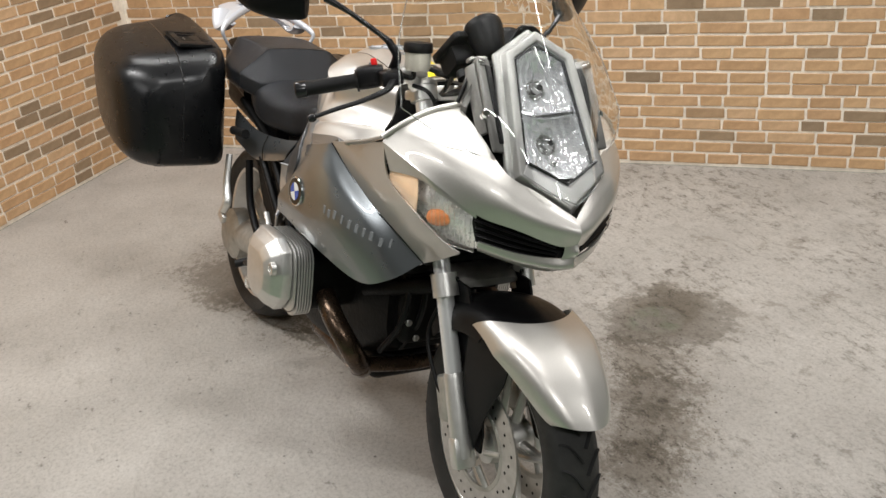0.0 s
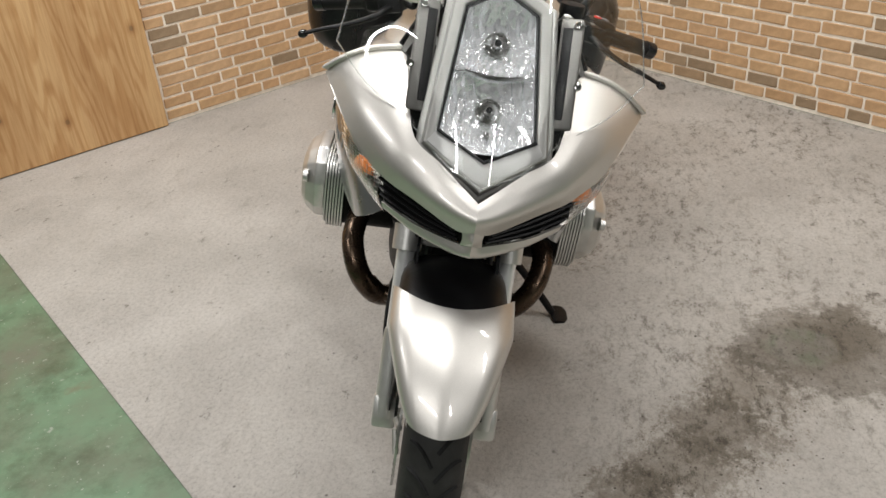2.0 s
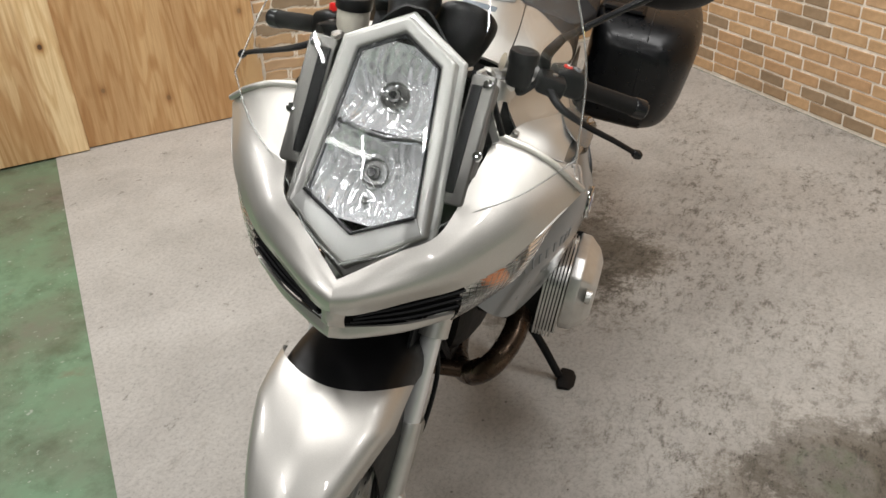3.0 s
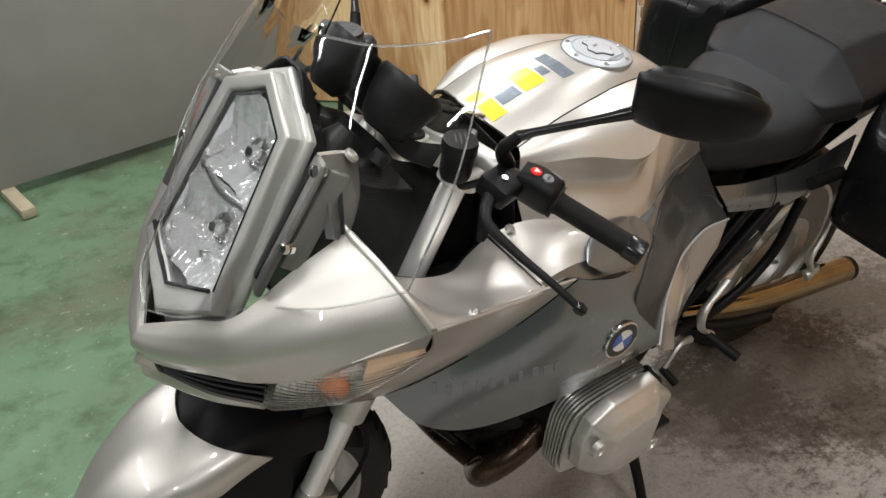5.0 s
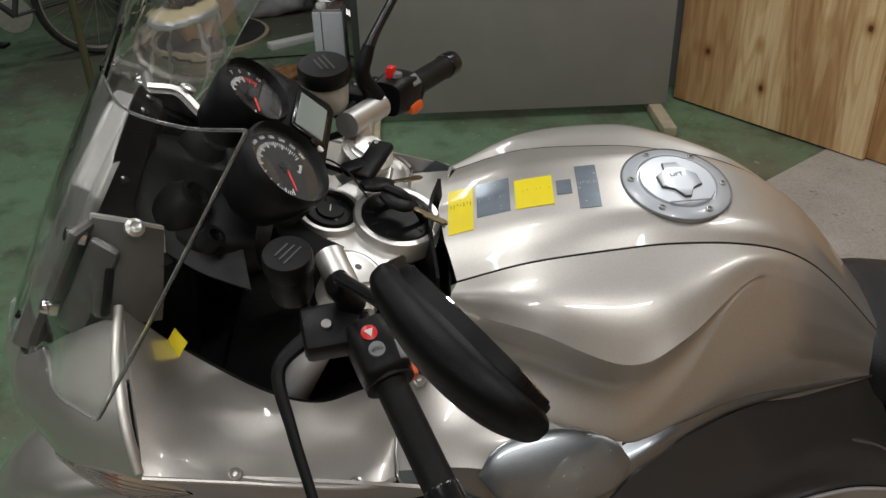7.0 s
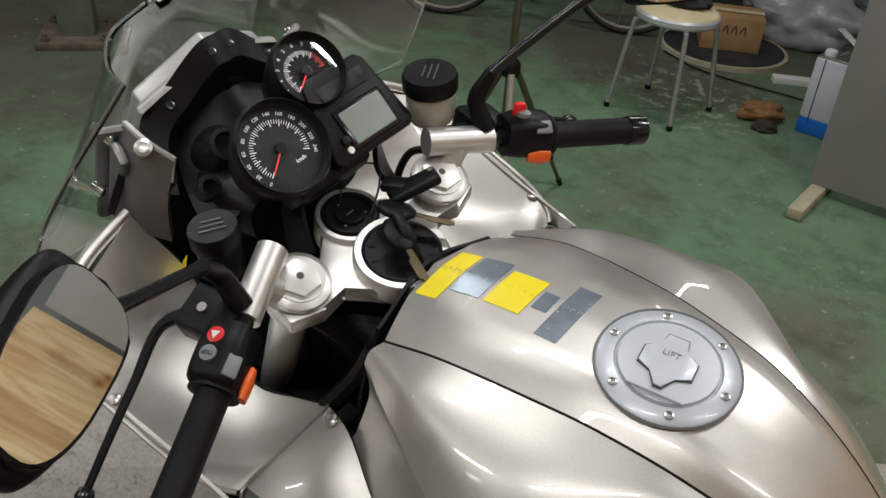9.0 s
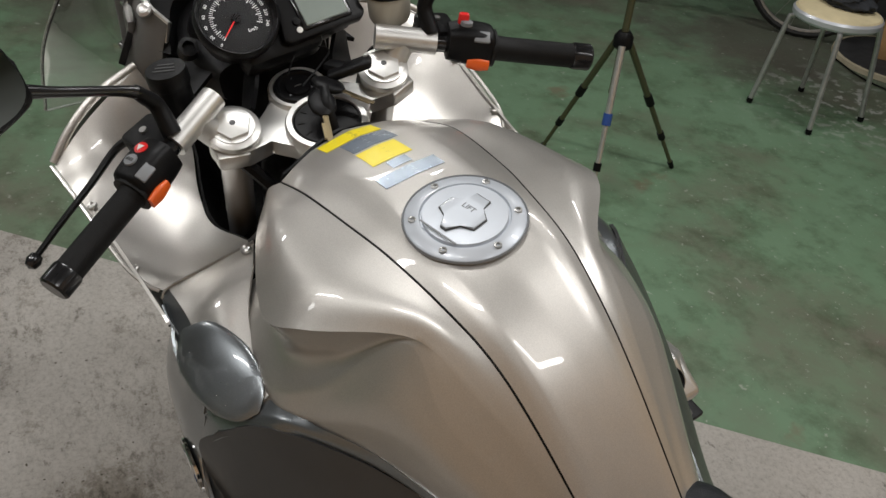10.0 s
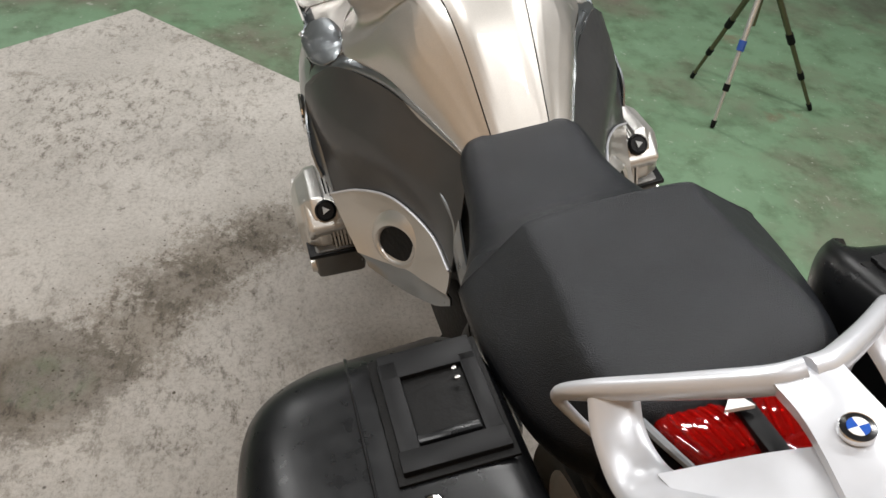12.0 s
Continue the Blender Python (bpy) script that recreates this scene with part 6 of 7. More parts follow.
# the side: a roll down from the seam to a crest, a three-cornered hollow under it, and the knee side behind its rear lip
T_ROLL = [(0.386, 0.113, 1.029), (0.30, 0.140, 1.056), (0.205, 0.158, 1.056), (0.14, 0.140, 1.061), (0.062, 0.096, 1.060), (0.0, 0.078, 1.030), (-0.061, 0.065, 0.977), (-0.15, 0.050, 0.876)]
T_CREST = [(0.390, 0.120, 1.014), (0.30, 0.168, 1.030), (0.205, 0.205, 1.018), (0.142, 0.184, 1.035), (0.060, 0.113, 1.047), (0.0, 0.092, 1.021), (-0.062, 0.074, 0.968), (-0.15, 0.053, 0.873)]
T_HOLLOW = [(0.390, 0.121, 0.968), (0.30, 0.158, 0.972), (0.205, 0.190, 0.964), (0.140, 0.164, 0.988), (0.062, 0.112, 1.043), (-0.001, 0.106, 1.006), (-0.065, 0.084, 0.953), (-0.15, 0.058, 0.868)]
T_LIP = [(0.392, 0.146, 0.926), (0.30, 0.202, 0.926), (0.205, 0.223, 0.920), (0.136, 0.186, 0.957), (0.064, 0.117, 1.038), (-0.003, 0.121, 0.988), (-0.068, 0.095, 0.938), (-0.15, 0.064, 0.864)]
T_KNEE = [(0.394, 0.149, 0.922), (0.295, 0.206, 0.921), (0.198, 0.226, 0.910), (0.130, 0.200, 0.922), (0.060, 0.163, 0.962), (-0.008, 0.141, 0.945), (-0.075, 0.111, 0.905), (-0.148, 0.076, 0.857)]
T_LOW = [(0.395, 0.150, 0.919), (0.29, 0.206, 0.918), (0.193, 0.224, 0.905), (0.130, 0.200, 0.893), (0.06, 0.170, 0.884), (-0.02, 0.139, 0.868), (-0.085, 0.112, 0.855), (-0.143, 0.090, 0.847)]
both("tank_side", shell(creased([[[V(p) + V((0, 0.0022, -0.001)) for p in T_S], T_ROLL, T_CREST], [T_CREST, T_HOLLOW, T_LIP], [T_LIP, T_KNEE, T_LOW]], 64, (10, 14, 12)), 0.005, (0.15, 0, 0.9)), SILVER, bike, "silver tank side with a pressed hollow")
# grey arm of the side fairing over the knee panel, from the seat down to the badge
A_OUT = [V(T_LOW[k]).lerp(V(T_KNEE[k]), f) + V((0, 0.003, 0)) for k, f in ((7, 0.25), (6, 0.30), (5, 0.33), (4, 0.36), (3, 0.70))]
A_OUT += [V(T_LOW[2]) + V((0.004, 0.002, 0.002))] + [V(r[-1]) + V((0.014, -0.003, 0.0)) for r in SIDE_ROWS]
A_INN = [cr(K_TOP, f / 4) + V((0, 0.0, -0.004)) for f in (4.0, 3.3, 2.67, 2.0, 1.42, 1.0, 0.0)] + [V(K_MID[0]), V(K_MID[0]).lerp(V(K_BOT[0]), 0.55), V(K_BOT[0])]
A_INN = [p + V((-0.008 if k > 4 else 0.0, -0.003, 0.0)) for k, p in enumerate(A_INN)]
A_MID = [a.lerp(b, 0.55) + V((0.002, 0.005 if k < 6 else 0.001, 0.003 if k < 6 else 0.0)) for k, (a, b) in enumerate(zip(A_OUT, A_INN))]
both("fairing_arm", surf([A_OUT, A_MID, A_INN], 54, 8, 0.003, inward=(0.1, 0, 0.7)), GREY, bike, "grey arm along the tank", wider=0.002)
# closes the joint under the shoulder, from the side fairing to the tank
P_OUT = [V(p) + V((0, -0.004, -0.006)) for p in SIDE_TOP]
P_INN = [V((p[0], q[1], q[2] - 0.008)) for p, q in zip(SIDE_TOP, ((0, 0.157, 0.917), (0, 0.166, 0.917), (0, 0.181, 0.916), (0, 0.198, 0.915), (0, 0.212, 0.912)))]
both("shoulder_backing", surf([P_OUT, [a.lerp(b, 0.5) + V((0, 0.0, -0.004)) for a, b in zip(P_OUT, P_INN)], P_INN], 14, 8, 0.003, inward=(0.3, 0, 0.7)), SILVER, bike)
both("tank_seam", tube([V(p) + V((0, 0.0011, -0.0010)) for p in T_S], 0.0009, 6, 60), ENGINE, bike)
part("tank_front", surf([[(0.402, 0.088, 1.030), (0.412, 0.0, 1.052), (0.402, -0.088, 1.030)], [(0.402, 0.125, 0.965), (0.425, 0.0, 0.98), (0.402, -0.125, 0.965)], [(0.40, 0.14, 0.90), (0.42, 0.0, 0.90), (0.40, -0.14, 0.90)]], 16, 10, inward=(0.2, 0, 0.95)), BLACK, bike, "black rubber tank front")
capm = aim((0.128, 0.001, 1.0918), (-0.10, 0, 1)) @ Matrix.Rotation(radians(12), 4, "Z") @ Matrix.Diagonal((0.89, 0.89, 1, 1))
cap = part("fuel_cap", lathe([(0.069, -0.014), (0.069, -0.0028), (0.0675, -0.0012), (0.052, 0.0018), (0.0508, -0.001), (0.049, -0.001), (0.048, 0.0028), (0.0, 0.0055)], capm, 48), CAPW, bike, "pale metal fuel filler cap")
part("cap_gap", lathe([(0.0688, -0.003), (0.0702, -0.0008), (0.0716, -0.003)], capm, 48), GREYP, cap)
for k in range(6):
    a = radians(60 * k + 20)
    part("cap_screw", lathe([(0.0045, 0.0), (0.0045, 0.006), (0.0025, 0.0065), (0.002, 0.004), (0.0, 0.004)], capm @ Matrix.Translation((0.0595 * math.cos(a), 0.0595 * math.sin(a), -0.004)), 12), STEEL, cap)
flap = [(0.030, 0.004), (0.016, 0.012), (0.010, 0.026), (-0.010, 0.026), (-0.020, 0.012), (-0.033, 0.010), (-0.033, -0.010), (-0.020, -0.012), (-0.010, -0.026), (0.010, -0.026), (0.016, -0.012), (0.030, -0.004)]
part("cap_flap_gap", plate([(x * 1.045, y * 1.045) for x, y in flap], 0.003, capm @ Matrix.Translation((-0.004, 0, 0.0058)) @ Matrix.Rotation(radians(180), 4, "Z")), INK, cap)
part("cap_flap", plate(flap, 0.003, capm @ Matrix.Translation((-0.004, 0, 0.0068)) @ Matrix.Rotation(radians(180), 4, "Z"), 0.0006), CAPW, cap)
lettering("LIFT", 0.010, capm @ Matrix.Translation((0.006, 0.0, 0.0070)) @ Matrix.Rotation(radians(-90), 4, "Z"), GREYP, cap, 0.0003)
part("cap_bar", block((0.002, 0.055, 0.0008), capm @ Matrix.Translation((-0.043, 0, 0.0052)), 0), GREYP, cap)


def sticker(name, x0, x1, y0, y1, material, bars, label):
    """A label on the tank's top, following its curve."""
    def top_at(x, y):
        return tank_top.ray_cast((x, y, 1.4), (0, 0, -1))[1].z

    rows = [[V((x0 + (x1 - x0) * i / 8, y0 + (y1 - y0) * j / 8, top_at(x0 + (x1 - x0) * i / 8, y0 + (y1 - y0) * j / 8) + 0.0003)) for i in range(9)] for j in range(9)]
    b = bmesh.new()
    sheet(b, rows)
    bmesh.ops.recalc_face_normals(b, faces=b.faces)
    bmesh.ops.solidify(b, geom=list(b.faces), thickness=-0.0004)
    st = part(name, b, material, bike, label)
    ink = INK if material == YELLOW else INKG
    for k in range(bars):
        x = x0 + (x1 - x0) * (k + 0.8) / (bars + 0.6)
        cuts = [0.08, 0.30 + 0.11 * (k % 3), 0.34 + 0.11 * (k % 3), 0.72 + 0.06 * ((k * 5) % 4)]
        for a, c in zip(cuts[::2], cuts[1::2]):
            ya, yb = y0 + (y1 - y0) * a, y0 + (y1 - y0) * c
            pts = [V((x, ya + (yb - ya) * i / 4, top_at(x, ya + (yb - ya) * i / 4) + 0.0005)) for i in range(5)]
            part("print_line", tube(pts, 0.0004, 4, 5, flat=0.4), ink, st)
    return st


bpy.context.view_layer.update()
sticker("tank_sticker", 0.388, 0.359, 0.043, -0.031, YELLOW, 7, "yellow warning sticker")
sticker("tank_sticker", 0.355, 0.317, 0.027, -0.031, FOIL, 9, "silver-blue information sticker")
sticker("tank_sticker", 0.311, 0.268, 0.028, -0.022, YELLOW, 8, "yellow warning sticker")
sticker("tank_sticker", 0.264, 0.247, 0.014, -0.010, FOIL, 3, "small pale sticker")
sticker("tank_sticker", 0.241, 0.217, 0.040, -0.033, FOIL, 9, "silver-blue information sticker")

# ---- seat, tail and rack ----
SEAT1 = [(-0.112, 0, 0.848, 0.080, 0.026, 3.4), (-0.15, 0, 0.836, 0.104, 0.050, 3.4), (-0.24, 0, 0.812, 0.118, 0.062, 3.2), (-0.33, 0, 0.808, 0.142, 0.064, 3.2), (-0.42, 0, 0.825, 0.168, 0.075, 3.2), (-0.53, 0, 0.85, 0.150, 0.085, 2.8)]
part("rider_seat", superloft(stations_smooth(SEAT1, 26), 44), VINYL, bike, "black vinyl rider seat", 60)


def pillion():
    """A wedge-shaped cushion: flat top, sloping front and flanks."""
    keys = [(-0.425, 0.105, 0.130, 0.893, 0.885), (-0.436, 0.108, 0.160, 0.905, 0.893), (-0.500, 0.110, 0.194, 0.978, 0.905), (-0.512, 0.112, 0.196, 0.986, 0.906), (-0.60, 0.113, 0.194, 0.990, 0.905),
            (-0.70, 0.122, 0.182, 0.993, 0.905), (-0.765, 0.120, 0.158, 0.990, 0.910), (-0.805, 0.095, 0.125, 0.975, 0.920), (-0.825, 0.055, 0.075, 0.950, 0.925)]
    rings = []
    for k in range(41):
        x, wt, wb = cr([key[:3] for key in keys], k / 40)
        zt, zm, _z = cr([(*key[3:], 0) for key in keys], k / 40)
        ctrl = [(0.0, zt + 0.006), (wt * 0.5, zt + 0.005), (wt * 0.9, zt + 0.001), (wt + (wb - wt) * 0.10, zt - (zt - zm) * 0.14), (wt + (wb - wt) * 0.55, zm + (zt - zm) * 0.45),
                (wb * 0.985, zm + (zt - zm) * 0.08), (wb, zm - 0.010), (wb * 0.97, zm - 0.045), (wb * 0.85, zm - 0.06)]
        half = [cr([(0, y, z) for y, z in ctrl], i / 24) for i in range(25)]
        rings.append([V((x, p.y, p.z)) for p in half] + [V((x, -p.y, p.z)) for p in half[-1:0:-1]])
    bm = bmesh.new()
    vs = sheet(bm, rings, True)
    bm.faces.new(vs[0])
    bm.faces.new(vs[-1])
    bmesh.ops.recalc_face_normals(bm, faces=bm.faces)
    return bm


part("pillion_seat", pillion(), VINYL, bike, "black vinyl pillion seat, raised a step", 60)
TAIL = [(-0.60, 0, 0.84, 0.15, 0.05, 3.5), (-0.75, 0, 0.865, 0.14, 0.055, 3.5), (-0.88, 0, 0.90, 0.12, 0.05, 3.5), (-0.96, 0, 0.93, 0.09, 0.035, 3.5)]
tail = part("tail_unit", superloft(stations_smooth(TAIL, 14), 32), BLACK, bike, "black tail under the rack")
for s in (1, -1):
    keys = [(-0.782, 0.062 * s, 0.945, 0.006, 0.010, 4), (-0.795, 0.056 * s, 0.950, 0.026, 0.014, 4), (-0.83, 0.044 * s, 0.955, 0.038, 0.017, 4), (-0.87, 0.034 * s, 0.958, 0.034, 0.014, 4), (-0.89, 0.030 * s, 0.956, 0.022, 0.008, 3)]
    lens = part("tail_light", superloft(stations_smooth(keys, 12), 24), REDLENS, tail, "red tail light lens with moulded ribs")
    for k in range(5):
        f = -0.7 + 0.35 * k
        part("lens_rib", tube([V((-0.795, (0.056 + 0.022 * f) * s, 0.9625)), V((-0.83, (0.044 + 0.032 * f) * s, 0.971)), V((-0.872, (0.034 + 0.028 * f) * s, 0.971))], 0.0028, 6, 12), REDLENS, lens)
    part("light_frame", tube([V((-0.776, 0.098 * s, 0.958)), V((-0.83, 0.090 * s, 0.968)), V((-0.88, 0.076 * s, 0.972))], [0.004, 0.005, 0.004], 8, 12), GREYP, tail)
part("clear_wedge", plate([(0.0, 0.014), (0.022, -0.004), (-0.004, -0.014)], 0.004, pose(-0.838, 0.012, 0.986, 0, 8, 0)), WHITE, tail, "small white wedge")
part("tail_bridge", block((0.10, 0.022, 0.030), pose(-0.845, 0, 0.962, 0, 6, 0), 0.006), BLACK, tail)
rack = holder("luggage_rack", Matrix())
rack.parent = bike
rack["label"] = "silver-white painted grab rail and luggage rack"
rail = [(-0.802, 0.126, 0.938), (-0.788, 0.150, 0.968), (-0.784, 0.166, 1.004), (-0.811, 0.142, 1.030), (-0.856, 0.085, 1.060), (-0.893, 0.028, 1.084), (-0.900, 0.0, 1.090)]
both("grab_rail", tube([V(p) for p in rail], [0.004, 0.005, 0.010, 0.012, 0.0125], 14, 36, flat=1.2), WHITEP, rack)
arm = [(-0.822, 0.128, 1.028), (-0.849, 0.134, 1.010), (-0.891, 0.133, 1.001), (-0.935, 0.124, 1.018), (-0.99, 0.105, 1.050)]
both("rack_arm", tube([V(p) for p in arm], [0.023, 0.024, 0.029, 0.034], 16, 26, flat=0.36), WHITEP, rack)
part("rack_stem", surf([[(-0.895, 0.030, 1.092), (-0.895, 0, 1.096), (-0.895, -0.030, 1.092)], [(-0.95, 0.030, 1.096), (-0.95, 0, 1.100), (-0.95, -0.030, 1.096)], [(-1.03, 0.04, 1.090), (-1.03, 0, 1.094), (-1.03, -0.04, 1.090)]], 10, 10, 0.014, inward=(-0.9, 0, 0.9)), WHITEP, rack)
both("rack_plate", surf([[(-0.903, 0.124, 1.018), (-0.933, 0.060, 1.052), (-0.955, 0.015, 1.072)], [(-0.97, 0.115, 1.038), (-0.99, 0.063, 1.064), (-1.0, 0.010, 1.080)], [(-1.08, 0.09, 1.06), (-1.08, 0.05, 1.075), (-1.08, 0.0, 1.08)]], 8, 8, 0.012, inward=(-0.9, 0, 0.9)), WHITEP, rack)
badge((-0.969, 0.003, 1.1020), (-0.05, 0, 1), 0.0138, rack, 0)


# ---- hard cases ----
def case(s):
    c = holder("side_case", Matrix())
    c.parent = bike
    c["label"] = "black plastic hard side case"
    st = [(-0.505, 0.330, 0.725, 0.08, 0.100, 3.2), (-0.525, 0.335, 0.728, 0.118, 0.132, 3.5), (-0.60, 0.345, 0.735, 0.155, 0.165, 4.0), (-0.75, 0.350, 0.74, 0.165, 0.172, 4.0), (-0.92, 0.345, 0.75, 0.160, 0.165, 4.0), (-1.02, 0.335, 0.76, 0.135, 0.145, 3.6), (-1.05, 0.33, 0.765, 0.09, 0.10, 3.2)]
    wide = 1.0 if s > 0 else 1.16
    c.matrix_basis = Matrix.Translation((0.0 if s > 0 else -0.075, 0, 0))

    def swell(p):
        top = min(max((p.z - 0.62) / 0.28, 0), 1)
        out = 0.19 + (p.y - 0.19) * wide
        return V((p.x, (out - (0.025 if p.y > 0.40 else 0.0) * (1 - top)) * s, p.z if s > 0 else p.z + max(0, p.z - 0.72) * (0.22 + (0.33 - p.y) * 1.1) + (-0.62 - p.x) * 0.10))
    rings = []
    for x, yc, zc, w, h, pw in stations_smooth(st, 34):
        ring = []
        for k in range(56):
            a = 2 * math.pi * k / 56
            co, si = math.cos(a), math.sin(a)
            e = 2.0 / (pw if co > 0 else pw * 2.4)
            hh = h + max(0.0, 0.168 - h) * (0.15 if s > 0 else 0.7) * min(1.0, max(0.0, -co * 2.5)) if si > 0 else h
            ring.append(swell(V((x, yc + w * math.copysign(abs(co) ** e, co), zc + hh * math.copysign(abs(si) ** e, si)))))
        rings.append(ring)
    hull = bmesh.new()
    ends = sheet(hull, rings, True)
    hull.faces.new(ends[0])
    hull.faces.new(ends[-1])
    bmesh.ops.recalc_face_normals(hull, faces=hull.faces)
    hull_ob = part("shell", hull, CASE, c, "", 50)
    bpy.context.view_layer.update()
    seam = [hull_ob.ray_cast(V((x, 0.352 * s, 1.3)), V((0, 0, -1)))[1] for x in (-1.03, -0.97, -0.88, -0.78, -0.68, -0.60, -0.55)]
    seam += [hull_ob.ray_cast(V((-0.2, 0.352 * s, z)), V((-1, 0, 0)))[1] for z in (0.86, 0.80, 0.74, 0.68, 0.62)]
    part("lid_seam", tube(seam, 0.0022, 6, 60), GLOSSB, c)
    lm = Matrix.Translation((-0.675, 0.262, 0.912) if s > 0 else (-0.695, -0.285, 0.972)) @ (pose(0, 0, 0, 0, 5, 0) if s < 0 else Matrix())
    lm = lm @ pose(0, 0, 0, 0, 2, 0)
    # no pocket is cut: a flush black plate paints the shade inside it
    for name, size, at in (("latch_gap", (0.182, 0.126, 0.004), (-0.004, 0.003, -0.001)), ("latch_frame", (0.150, 0.022, 0.012), (-0.002, 0.046, 0.001)), ("latch_frame", (0.118, 0.020, 0.012), (0.0, -0.044, 0.001)), ("latch_frame", (0.040, 0.108, 0.012), (0.066, 0.001, 0.001)), ("latch_handle", (0.028, 0.114, 0.013), (-0.072, 0.002, 0.0015))):
        part(name, block(size, lm @ Matrix.Translation(at), 0.001 if name == "latch_gap" else 0.0015), ENGINE if name == "latch_gap" else BLACK, c)
    part("latch_step", block((0.012, 0.070, 0.010), lm @ Matrix.Translation((-0.046, 0.002, 0.001)), 0.003), CASE, c)
    for x in (0.02, 0.035):
        part("latch_rivet", lathe([(0.003, 0.0), (0.003, 0.002), (0.0, 0.003)], lm @ Matrix.Translation((x, -0.025, 0.009)), 10), STEEL, c)
    part("key_lock", lathe([(0.012, -0.004), (0.012, 0.004), (0.009, 0.006), (0.003, 0.005), (0.0, 0.003)], Matrix.Translation((-0.80, 0.30, 0.913) if s > 0 else (-0.82, -0.33, 0.953)), 16), CHROME, c)
    return c


case(1)
case(-1)

# ---- bars, clocks and controls ----
yoke = part("top_yoke", plate([(0.035, 0.0), (0.045, 0.04), (0.005, 0.075), (0.022, 0.098), (0.012, 0.14), (-0.022, 0.142), (-0.034, 0.105), (-0.022, 0.07), (-0.06, 0.048), (-0.078, 0.03), (-0.082, 0.0),
                                 (-0.078, -0.03), (-0.06, -0.048), (-0.022, -0.07), (-0.034, -0.105), (-0.022, -0.142), (0.012, -0.14), (0.022, -0.098), (0.005, -0.075), (0.045, -0.04)], 0.022, pose(0.49, 0, 1.043, 0, -12, 0), 0.004), ALU, bike, "silver top yoke")
for s in (1, -1):
    m = aim((0.488, 0.108 * s, 1.062), FT - FB)
    part("fork_cap", lathe([(0.032, -0.045), (0.032, -0.012), (0.034, -0.010), (0.034, -0.002), (0.030, 0.0), (0.027, 0.001), (0.027, 0.003)], m, 28), ALU, yoke)
    part("cap_nut", lathe([(0.024, 0.0), (0.0225, 0.007), (0.010, 0.009), (0.0, 0.009)], m, 6), ALU, yoke)
    part("cap_hole", lathe([(0.0, 0.0096), (0.004, 0.0096), (0.004, 0.0085)], m, 12), INK, yoke)
ym = pose(0.448, 0, 1.045, 0, -12, 0)
part("yoke_ring", lathe([(0.053, -0.024), (0.053, -0.001), (0.051, 0.002), (0.044, 0.002), (0.0425, -0.003)], ym, 40), ALU, yoke)
yc = part("yoke_cover", lathe([(0.0425, -0.02), (0.0425, -0.001), (0.040, 0.0012), (0.0, 0.0012)], ym, 36), BLACK, yoke, "flat black steering cap")
for k in range(10):
    part("cap_notch", block((0.009, 0.0022, 0.0012), ym @ pose(0, 0, 0, 0, 0, 36 * k) @ Matrix.Translation((0.033, 0, 0.0012)), 0), GROOVE, yc)
im = pose(0.527, 0, 1.056, 0, -14, 0)
part("lock_collar", lathe([(0.040, -0.03), (0.040, 0.0), (0.038, 0.003), (0.033, 0.003), (0.0325, -0.003)], im, 36), ALU, yoke)
ign = part("ignition_lock", lathe([(0.0325, -0.03), (0.0325, 0.002), (0.030, 0.006), (0.026, 0.006), (0.024, 0.002), (0.017, 0.002), (0.016, 0.005), (0.0, 0.005)], im, 32), BLACK, yoke, "black ignition lock")
part("key_slot", block((0.0012, 0.010, 0.0008), im @ Matrix.Translation((0, 0, 0.0052)), 0), STEEL, ign)
part("lock_mark", lathe([(0.0190, 0.0026), (0.0200, 0.0026), (0.0200, 0.0018)], im, 3), GREYP, ign)
fob = part("key_fob", block((0.060, 0.030, 0.012), pose(0.478, -0.056, 1.085, 8, 14, 62), 0.005, 3), BLACK, bike, "black key fob")
part("fob_hole", lathe([(0.0, 0.0066), (0.003, 0.0066), (0.003, 0.0055)], pose(0.478, -0.056, 1.085, 8, 14, 62) @ Matrix.Translation((-0.024, -0.006, 0)), 10), STEEL, fob)
for k, (dx, dy, sp) in enumerate(((-0.010, -0.010, 35), (-0.035, 0.012, -20))):
    keyb = part("key_head", superloft(stations_smooth([(-0.022, 0, 0, 0.006, 0.003, 2.2), (-0.012, 0, 0, 0.016, 0.006, 2.4), (0.008, 0, 0, 0.017, 0.006, 2.4), (0.020, 0, 0, 0.008, 0.004, 2.2)], 10), 16), BLACK, bike, "black ignition key on a ring")
    keyb.matrix_local = Matrix.Translation((0.482 + dx, -0.010 + dy, 1.078 - 0.006 * k)) @ pose(0, 0, 0, 15, -16, sp)
    part("key_blade", block((0.044, 0.008, 0.002), Matrix.Translation((-0.043, 0, 0)), 0.0006, 1), BRASS, keyb)
    part("key_teeth", block((0.026, 0.004, 0.0022), Matrix.Translation((-0.048, 0.005, 0)), 0.0004, 1), BRASS, keyb)
part("key_strap", tube([V((0.46, -0.01, 1.085)), V((0.435, 0.0, 1.075)), V((0.415, 0.004, 1.03)), V((0.41, 0.006, 0.99))], 0.006, 8, 18, flat=0.4), BLACK, bike)
part("key_fob", block((0.048, 0.026, 0.012), pose(0.492, -0.052, 1.082, 8, 0, 28), 0.006), BLACK, bike, "black key fob on the yoke")
part("key_cord", tube([V((0.527, 0.01, 1.08)), V((0.545, -0.02, 1.10)), V((0.535, -0.055, 1.09)), V((0.505, -0.03, 1.09)), V((0.48, 0.01, 1.085))], 0.0012, 6, 30), BLACK, bike)

# clocks: a pod turned towards the rider
pn = V((-0.72, 0, 0.69)).normalized()


